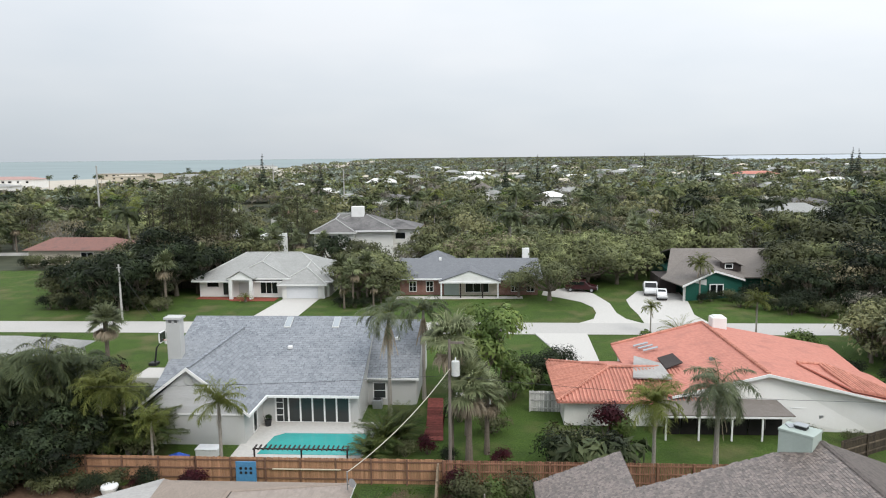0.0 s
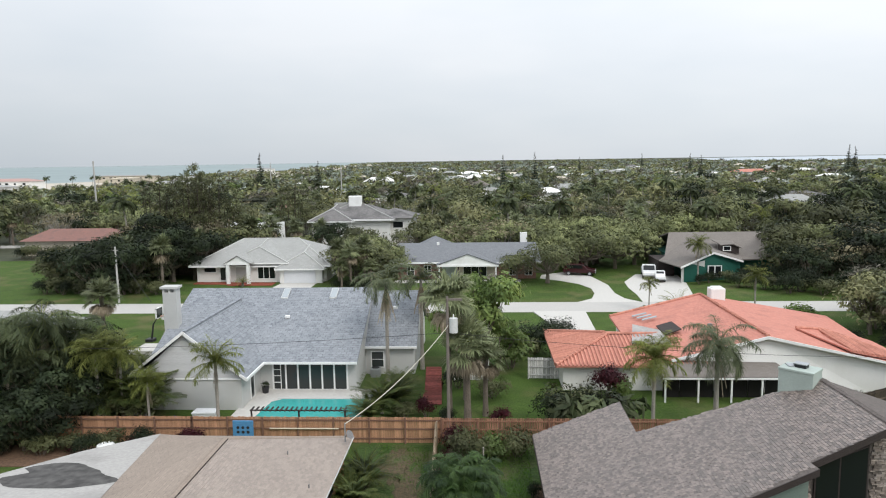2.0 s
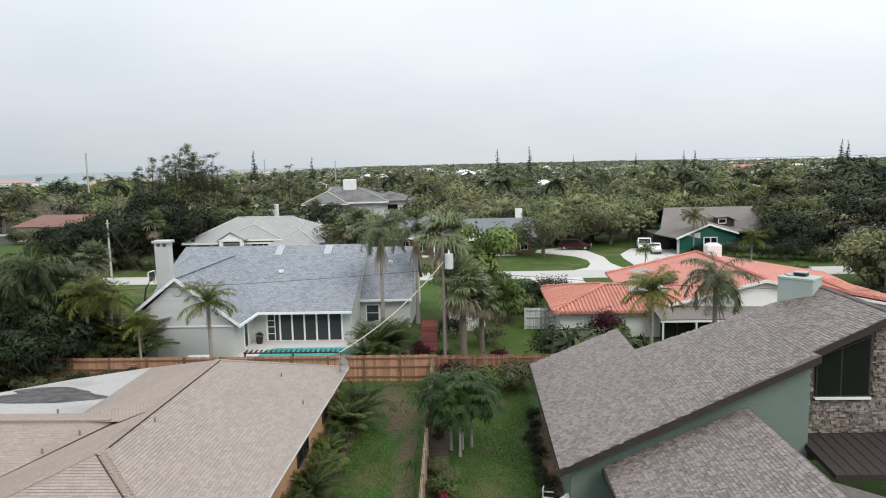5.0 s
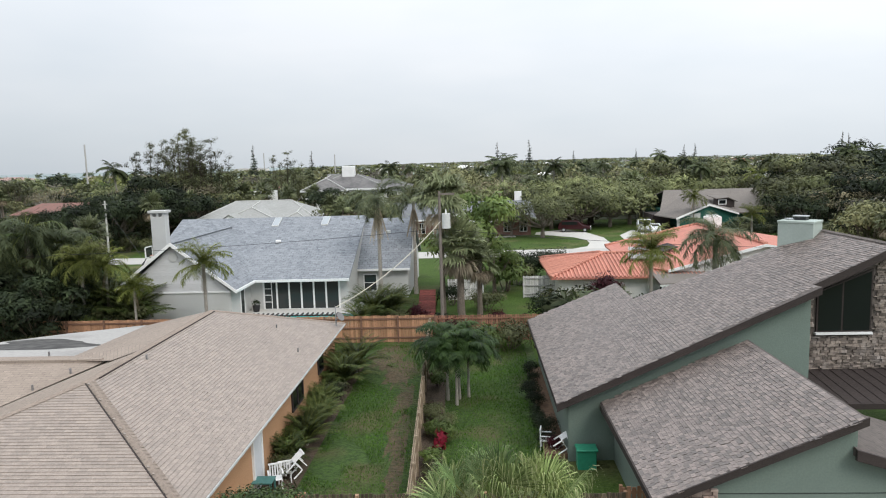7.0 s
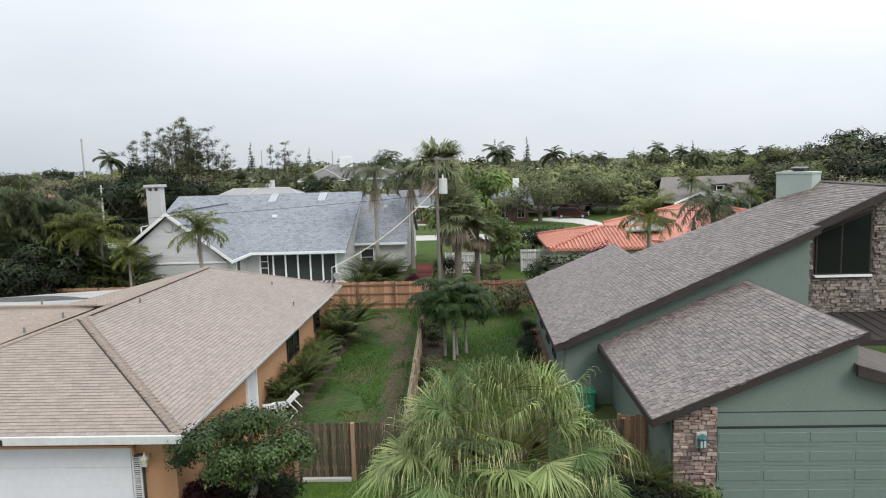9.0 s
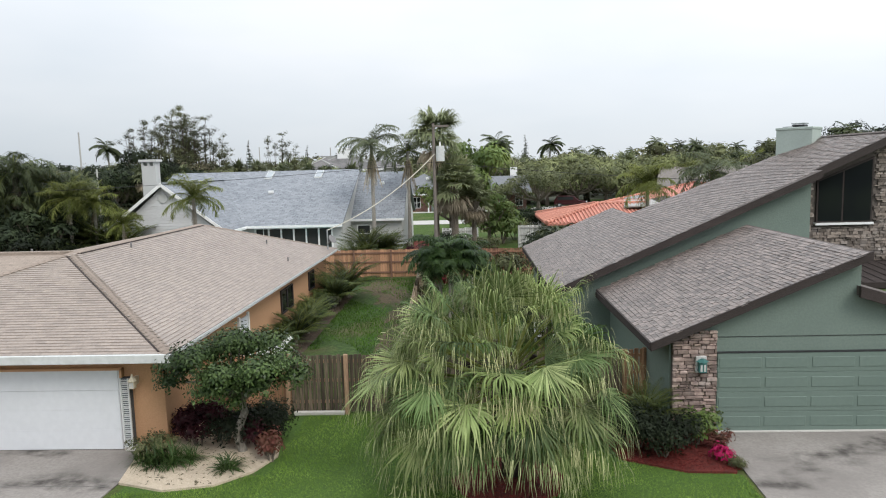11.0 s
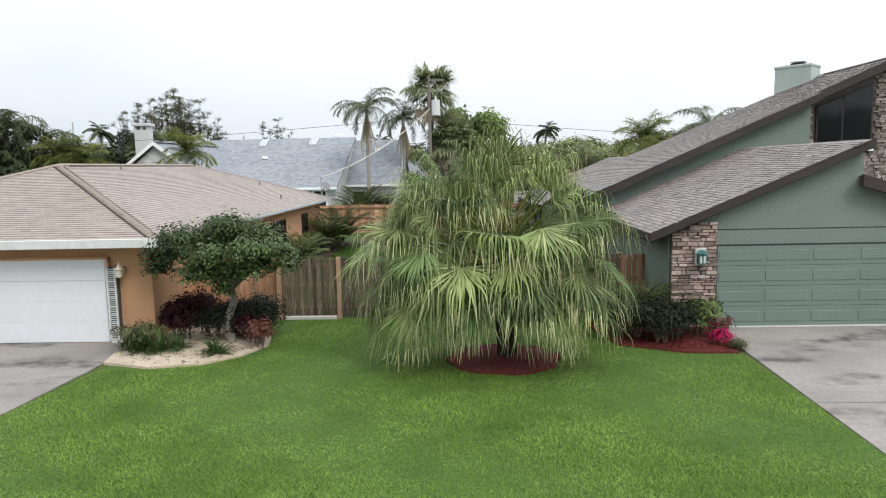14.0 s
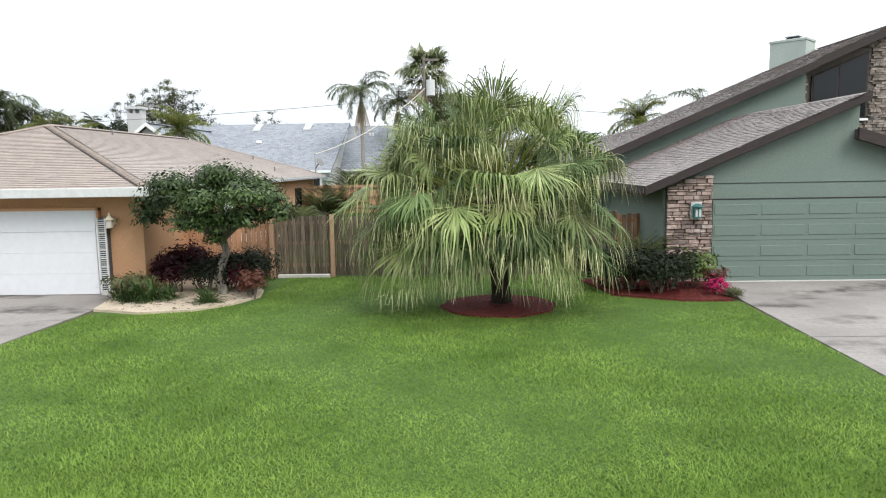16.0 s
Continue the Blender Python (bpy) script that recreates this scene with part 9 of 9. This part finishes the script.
def fence(label, x0, y0, x1, y1, height, pitch, mat, post_mat, pieces=True, gap=0.012, post_step=2.4, top_rail=True, seed=1, dogear=0.0, back=False):
    """A board fence between two points; boards are parts where pieces is set."""
    ob = thing("fence", label, "fence")
    a, b = Vector((x0, y0, 0)), Vector((x1, y1, 0))
    d = b - a
    n = int(d.length / pitch)
    ang = math.degrees(math.atan2(d.y, d.x))
    r = random.Random(seed)
    key = (pitch, height, mat)
    if pieces and key not in board_mesh:
        board_mesh[key] = [Geo().prism([(0, 0, 0), (pitch - gap, 0, 0), (pitch - gap, 0, h - dogear), ((pitch - gap) * 0.75, 0, h), ((pitch - gap) * 0.25, 0, h), (0, 0, h - dogear)], (0, 0.022, 0)).mesh("board") for h in (height, height - 0.02, height + 0.015)]
        for me in board_mesh[key]:
            me.materials.append(MAT[mat])
    rest = Geo()
    for i in range(n):
        p = a + d * (i / n)
        z = ground_z(p.y) + 0.04
        if pieces:
            o = new("board", board_mesh[key][r.randrange(3)])
            o.parent = ob
            o.matrix_local = pose(p.x, p.y, z, 0, 0, ang)
        else:
            q = a + d * ((i + 1 - gap / pitch) / n)
            h = height + r.uniform(-0.02, 0.02)
            rest.prism([(p.x, p.y, z), (q.x, q.y, z), (q.x, q.y, z + h), (p.x, p.y, z + h)], tuple(Vector((-d.y, d.x, 0)).normalized() * 0.022))
    if not pieces:
        part("board_rest", rest, mat, ob, kind="stuff")
    m = max(1, round(d.length / post_step))
    nor = Vector((d.y, -d.x, 0)).normalized() * (-1.4 if back else 1.0)
    for i in range(m + 1):
        p = a + d * (i / m) + nor * 0.07
        z = ground_z(p.y)
        part("post", Geo().box(p.x - 0.05, p.y - 0.05, z - 0.2, p.x + 0.05, p.y + 0.05, z + height + 0.05), post_mat, ob)
    if top_rail:
        for zz in (0.3, height * 0.55, height - 0.2):
            p, q = a + nor * 0.012, b + nor * 0.012
            part("rail", Geo().prism([(p.x, p.y, ground_z(p.y) + zz), (q.x, q.y, ground_z(q.y) + zz), (q.x, q.y, ground_z(q.y) + zz + 0.09), (p.x, p.y, ground_z(p.y) + zz + 0.09)], tuple(nor * 0.045)), post_mat, ob)
    return ob


cedar_fence = fence("new cedar privacy fence with posts and rails", -19.0, 43.05, -2.6, 43.05, 1.72, 0.145, "cedar", "post_dark")
fence("new cedar privacy fence behind shrubs", -34, 43.0, -19.05, 43.05, 1.72, 0.145, "cedar_rest", "post_dark", False)
fence("red-stained board fence half hidden by shrubs", -2.5, 43.1, 18, 43.1, 1.66, 0.15, "cedar_red", "cedar_red", False, gap=0.03)
gate_fence = fence("weathered grey-brown board fence with a gate", -5.28, 19.75, -1.9, 19.75, 1.72, 0.125, "oldwood", "post", seed=4, back=True, gap=0.02)
fence("cedar fence panel beside the peach house", -8.0, 19.9, -5.4, 19.75, 1.72, 0.14, "cedar", "post", seed=5, back=True)
fence("weathered board fence behind the fan palm", -1.85, 19.75, 4.4, 19.75, 1.72, 0.14, "oldwood", "post", seed=6, back=True)
fence("cedar board beside the green garage", 4.4, 20.4, 5.2, 20.4, 1.6, 0.14, "cedar", "post", seed=7, back=True)
fence("pale weathered side fence between two yards", -2.15, 20.0, -2.95, 42.8, 1.55, 0.15, "side_boards", "side_boards", False)
fence("silvery weathered picket fence on the lawn", 3.9, 56.0, 7.2, 55.8, 1.75, 0.17, "greywood", "greywood", seed=9)
fence("silvery weathered picket fence by a palm", -2.2, 55.5, 0.6, 55.5, 1.7, 0.17, "greywood", "greywood", seed=10)
fence("dark board fence beside the tiled house", 24.5, 47, 34, 52, 1.6, 0.16, "oldwood", "oldwood", False)
fence("weathered fence beside a white house", -52, 110, -44, 110, 1.9, 0.2, "oldwood", "oldwood", False)
part("pale_rail", Geo().tube([(-13.83, 42.93, 1.29), (-9.3, 42.93, 1.30)], 0.05, 8), "cream", cedar_fence, "pale new rail along the boards")
for x in (-5.35, -3.62):
    part("gate_post", Geo().box(x - 0.055, 19.58, -0.1, x + 0.055, 19.7, 1.80), "cedar_post", gate_fence, "lighter timber gate post")
sill = solo("gate_sill", Geo().box(-5.2, 19.55, 0.0, -3.7, 19.7, 0.1), "concrete_clean", "pale sill under the side gate", "sill", kind="structure", bevel=0.01)

# ---- poles and cables ----


def cable(name, a, b, sag, radius, mat, label):
    a, b = Vector(a), Vector(b)
    pts = [a.lerp(b, i / 14) + Vector((0, 0, -4 * sag * (i / 14) * (1 - i / 14))) for i in range(15)]
    return solo(name, Geo().tube(pts, radius, 5), mat, label, "cable")


up = thing("utility_pole", "weathered wooden utility pole with a grey transformer", "utility pole")
part("pole", Geo().tube([(-2.15, 44.0, -0.3), (-2.15, 44.0, 9.8)], [0.125, 0.085], 9), "pole", up)
part("cross_arm", Geo().box(-2.2, 43.9, 9.55, -1.2, 44.02, 9.68), "pole", up)
tr = part("transformer", Geo().tube([(-1.75, 43.9, 7.45), (-1.75, 43.9, 8.4)], 0.27, 12), "gutter_white", up, "pale grey cylindrical transformer")
part("bushing", Geo().tube([(-1.75, 43.9, 8.4), (-1.75, 43.9, 8.65)], [0.06, 0.04], 6), "white_trim", tr)
mast = thing("service_mast", "steel service mast with a dish on the eave", "mast")
part("pipe", Geo().tube([(-7.7, 37.3, 2.5), (-7.7, 37.3, 3.9)], 0.04, 7), "steel", mast)
part("dish", Geo().tube([(-7.45, 36.9, 3.35), (-7.38, 36.86, 3.40), (-7.34, 36.84, 3.43)], [0.05, 0.20, 0.26], 14), "pipe", mast, "grey satellite dish")
part("dish_arm", Geo().tube([(-7.7, 37.3, 3.1), (-7.45, 36.9, 3.35)], 0.03, 6), "pipe", mast)
cable("service_cable", (-2.1, 43.9, 7.9), (-7.7, 37.3, 3.85), 0.5, 0.028, "rope", "pale service cable from the pole to the eave")
cable("overhead_cable", (-2.2, 44, 7.4), (-60, 45.5, 6.6), 0.9, 0.014, "black", "thin dark overhead cable over the yards")
cable("overhead_cable", (-2.2, 44, 7.4), (60, 47, 6.4), 1.6, 0.014, "black", "thin dark overhead cable over the yards")
for x, y, h, rr_ in ((-47.9, 88.2, 7.8, 0.15), (-62, 78, 9.0, 0.17), (-115, 203, 19.5, 0.3), (-100, 330, 18, 0.3), (-60, 300, 16, 0.3)):
    p = thing("utility_pole", "pale street utility pole", "utility pole", "street poles")
    part("pole", Geo().tube([(x, y, 0), (x, y, h)], [rr_, rr_ * 0.7], 8), "concrete_pole", p)
    part("cross_arm", Geo().box(x - 0.3, y - 0.06, h - 0.5, x + 0.3, y + 0.06, h - 0.42), "concrete_pole", p)
cable("guy_wire", (-47.9, 88.2, 7.0), (-43.5, 88.2, 0.3), 0.0, 0.03, "black", "guy wire of a street pole")

# ---- vehicles ----


def vehicle(name, label, x, y, turn, mat, length, width, height, truck=False):
    ob = thing(name, label, "truck" if truck else "car")
    w = width / 2
    l = length / 2
    if truck:
        prof = [(-l, 0.45), (l, 0.45), (l, 1.0), (l - 1.3, 1.1), (l - 1.9, height), (-0.1, height), (-0.35, 1.15), (-l, 1.15)]
    else:
        prof = [(-l, 0.4), (l, 0.4), (l, 0.9), (l - 1.1, 1.05), (l - 1.9, height), (-l + 0.5, height), (-l, 1.05)]
    part("body", Geo().prism([(px, -w, pz) for px, pz in prof], (0, width, 0)), mat, ob, bevel=0.09)
    c0, c1 = (l - 1.8, -0.2) if truck else (l - 1.75, -l + 0.35)
    part("side_glass", Geo().box(c1 + 0.2, -w - 0.012, 1.12, c0 - 0.2, -w + 0.01, height - 0.12), "glass", ob)
    part("side_glass", Geo().box(c1 + 0.2, w - 0.01, 1.12, c0 - 0.2, w + 0.012, height - 0.12), "glass", ob)
    part("windscreen", Geo().prism([(l - 1.28, -w + 0.15, 1.14), (l - 1.28, w - 0.15, 1.14), (l - 1.83, w - 0.18, height - 0.08), (l - 1.83, -w + 0.18, height - 0.08)], (0.03, 0, 0.02)), "glass", ob)
    for sx in (-1, 1):
        for sy in (-1, 1):
            wh = part("wheel", Geo().tube([(sx * (l - 0.85), sy * w - sy * 0.2, 0.34), (sx * (l - 0.85), sy * w + sy * 0.02, 0.34)], 0.34, 14), "tyre", ob)
            part("rim", Geo().tube([(sx * (l - 0.85), sy * w + sy * 0.02, 0.34), (sx * (l - 0.85), sy * w + sy * 0.03, 0.34)], 0.2, 12), "steel", wh)
    for sy in (-1, 1):
        part("headlight", Geo().box(l - 0.05, sy * (w - 0.25) - 0.18, 0.72, l + 0.015, sy * (w - 0.25) + 0.18, 0.9), "white_trim", ob)
    part("bumper", Geo().box(l - 0.02, -w + 0.05, 0.42, l + 0.06, w - 0.05, 0.6), "steel", ob)
    ob.matrix_basis = pose(x, y, GZ + 0.03, 0, 0, turn)
    return ob


vehicle("truck", "white pickup truck parked on a pale drive", 25.6, 106.4, -100, "car_white", 5.4, 1.95, 1.85, True)
vehicle("car", "white open cart parked behind a truck", 26.2, 101.8, -100, "car_white", 2.6, 1.4, 1.5)
vehicle("suv", "dark maroon car parked under oaks", 15.4, 108.0, -12, "car_maroon", 4.9, 1.95, 1.75)

# ---- garden things ----


def plastic_chair(x, y, z, turn, tip):
    ob = thing("garden_chair", "white plastic garden chair lying by the wall", "chair", "garden chairs")
    part("seat", Geo().box(-0.22, -0.22, 0.40, 0.22, 0.22, 0.43), "plastic_white", ob, bevel=0.01)
    for i in range(5):
        part("back_slat", Geo().box(-0.2 + i * 0.09, 0.2, 0.43, -0.15 + i * 0.09, 0.23, 0.85), "plastic_white", ob)
    part("back_rail", Geo().box(-0.24, 0.19, 0.83, 0.24, 0.24, 0.9), "plastic_white", ob, bevel=0.01)
    for sx in (-1, 1):
        for sy in (-1, 1):
            part("leg", Geo().box(sx * 0.22 - 0.02, sy * 0.2 - 0.02, 0, sx * 0.22 + 0.02, sy * 0.2 + 0.02, 0.41), "plastic_white", ob)
        part("armrest", Geo().box(sx * 0.25 - 0.03, -0.2, 0.62, sx * 0.25 + 0.03, 0.22, 0.65), "plastic_white", ob)
    ob.matrix_basis = pose(x, y, z, tip, 0, turn)
    return ob


for x, y, z, a, t in ((-7.3, 23.6, 0.05, 20, 0), (-7.15, 24.2, 0.05, 200, 0), (-7.5, 24.6, 0.3, 60, 70), (-6.9, 23.9, 0.5, 120, 50), (2.75, 26.9, 0.05, 80, 0), (3.0, 26.2, 0.4, 100, 60)):
    plastic_chair(x, y, z, a, t)
tb = thing("garden_table", "teal painted garden table beside the peach wall", "table")
part("tabletop", Geo().box(-8.0, 22.75, 0.62, -7.2, 23.35, 0.67), "teal", tb, bevel=0.01)
for x in (-7.95, -7.25):
    for y in (22.8, 23.3):
        part("leg", Geo().box(x - 0.03, y - 0.03, 0, x + 0.03, y + 0.03, 0.62), "teal", tb)
bn = thing("storage_bin", "green plastic storage bin with a lid", "bin")
part("body", Geo().prism([(3.75, 25.0, 0), (4.45, 25.0, 0), (4.45, 25.55, 0), (3.75, 25.55, 0)], (0, 0, 0.75)), "bin_green", bn, bevel=0.03)
part("lid", Geo().box(3.7, 24.95, 0.75, 4.5, 25.6, 0.83), "bin_green", bn, bevel=0.02)
# blue game board at the back fence
gb = thing("game_board", "blue painted board with six dark holes at the fence", "game board")
part("panel", Geo().box(-16.1, 42.4, 0.35, -14.75, 42.5, 2.0), "blue_board", gb, bevel=0.015)
for i in range(3):
    for j in range(2):
        part("hole", Geo().tube([(-15.75 + i * 0.33, 42.39, 1.25 + j * 0.3), (-15.75 + i * 0.33, 42.41, 1.25 + j * 0.3)], 0.1, 12), "black", gb)
# trellis before the pool
pg = thing("trellis", "dark slatted trellis before the pool", "trellis")
part("beam", Geo().box(-15.9, 45.2, 1.62, -9.2, 45.28, 1.70), "brown_trim", pg)
for i in range(20):
    part("slat", Geo().box(-15.8 + i * 0.34, 44.9, 1.70, -15.70 + i * 0.34, 45.7, 1.77), "brown_trim", pg)
for x in (-15.8, -12.5, -9.3):
    part("post", Geo().box(x - 0.05, 45.19, 0.2, x + 0.05, 45.29, 1.62), "brown_trim", pg)
db = thing("deck_box", "white deck box on the patio", "box")
part("body", Geo().box(-20.6, 46.6, 0.3, -19.0, 47.5, 0.85), "plastic_white", db, bevel=0.03)
part("lid", Geo().box(-20.65, 46.55, 0.85, -18.95, 47.55, 0.95), "plastic_white", db, bevel=0.03)
solo("kayak", Geo().tube([(-22.6, 46.4, 0.45), (-21.8, 46.5, 0.5), (-21.0, 46.6, 0.45)], [0.05, 0.25, 0.05], 8), "tarp", "bright blue float lying on the lawn", "float")
pot = thing("planter", "dark planter pot on the patio", "planter")
part("pot", Geo().tube([(-17.0, 52.2, 0.5), (-17.0, 52.2, 1.0)], [0.22, 0.3], 10), "black", pot)
part("plant", quads("plant", leaf_soup(np.random.default_rng(3), [(-17.0, 52.2, 1.15)], [(0.3, 0.3, 0.3)], 120, 0.1), "dark_leaf"), "dark_leaf", pot)
solo("garden_light", Geo().tube([(-8.1, 48.2, 1.6), (-8.1, 48.2, 1.7), (-8.1, 48.2, 1.9)], [0.45, 0.42, 0.1], 12), "white_trim", "white dome shade over the garden", "shade")
walk_deck = thing("boardwalk", "red-stained plank walk between palms and shrubs", "boardwalk")
plank_mesh = Geo().box(-0.66, 0, 0, 0.66, 0.13, 0.04).mesh("plank")
plank_mesh.materials.append(MAT["deck_red"])
for i in range(42):
    o = new("plank", plank_mesh)
    o.parent = walk_deck
    o.matrix_local = pose(-3.62 - 0.01 * i, 49.8 + i * 0.185, 0.46 + i * 0.012, 0, 0, 1.5 * math.sin(i * 3.1))
part("stringer", Geo().box(-4.5, 49.8, 0.1, -4.4, 57.6, 0.45), "deck_red", walk_deck)
part("stringer", Geo().box(-3.2, 49.8, 0.1, -3.1, 57.6, 0.45), "deck_red", walk_deck)

# basketball hoop by the side lawn
bh = thing("basketball_hoop", "black basketball stand with a white-edged board", "basketball hoop")
part("pole", Geo().tube([(-33.9, 68.2, 0.4), (-33.6, 68.2, 2.2), (-32.9, 68.2, 3.2)], [0.1, 0.09, 0.07], 7), "black", bh)
bb = part("backboard", Geo().box(-33.0, 67.6, 2.9, -32.94, 69.0, 3.9), "glass_day", bh)
part("frame", Geo().box(-33.02, 67.55, 3.88, -32.9, 69.05, 3.95).box(-33.02, 67.55, 2.85, -32.9, 69.05, 2.92).box(-33.02, 67.55, 2.85, -32.9, 67.62, 3.95).box(-33.02, 68.98, 2.85, -32.9, 69.05, 3.95), "white_trim", bb)
part("rim", Geo().tube([(-32.6 + 0.23 * math.cos(i * 0.524), 68.3 + 0.23 * math.sin(i * 0.524), 3.05) for i in range(13)], 0.02, 5), "tile_solid", bh)
part("net", Geo().tube([(-32.6, 68.3, 2.65), (-32.6, 68.3, 3.03)], [0.13, 0.22], 10, False), "white_trim", bh)
part("base", Geo().box(-34.4, 67.8, 0.35, -33.6, 68.7, 0.7), "black", bh, bevel=0.04)
slab("court_slab", [(-34, 62), (-29, 62), (-29, 67), (-34, 67)], 0.2, 0.5, "concrete_clean", "pale concrete pad beside a pergola", "pavement")
sw = thing("patio_wall", "pale curved patio wall beside the house", "wall")
part("wall", Geo().box(-34, 61.4, 0.4, -28.2, 61.8, 1.3), "concrete_clean", sw, bevel=0.03)
urn = thing("garden_urn", "white round garden urn on the soil", "urn")
part("bowl", Geo().tube([(-23.8, 40.9, 0.25), (-23.8, 40.9, 0.5), (-23.8, 40.9, 0.9), (-23.8, 40.9, 1.0)], [0.25, 0.45, 0.55, 0.5], 14), "white_trim", urn)
part("base", Geo().box(-24.2, 40.5, 0.1, -23.4, 41.3, 0.28), "white_trim", urn, bevel=0.02)
cone = thing("marker_stake", "small white garden stake by the fence", "stake")
part("stake", Geo().tube([(0.1, 39.2, 0.2), (0.1, 39.2, 1.7)], 0.05, 6), "bark_pale", cone)
ac = thing("air_conditioner", "white air-conditioning unit by the house wall", "air conditioner")
part("body", Geo().box(-9.3, 56.2, 0.4, -8.5, 56.95, 1.2), "steel", ac, bevel=0.03)
part("fan_grille", Geo().tube([(-8.9, 56.55, 1.2), (-8.9, 56.55, 1.23)], 0.32, 14), "black", ac)
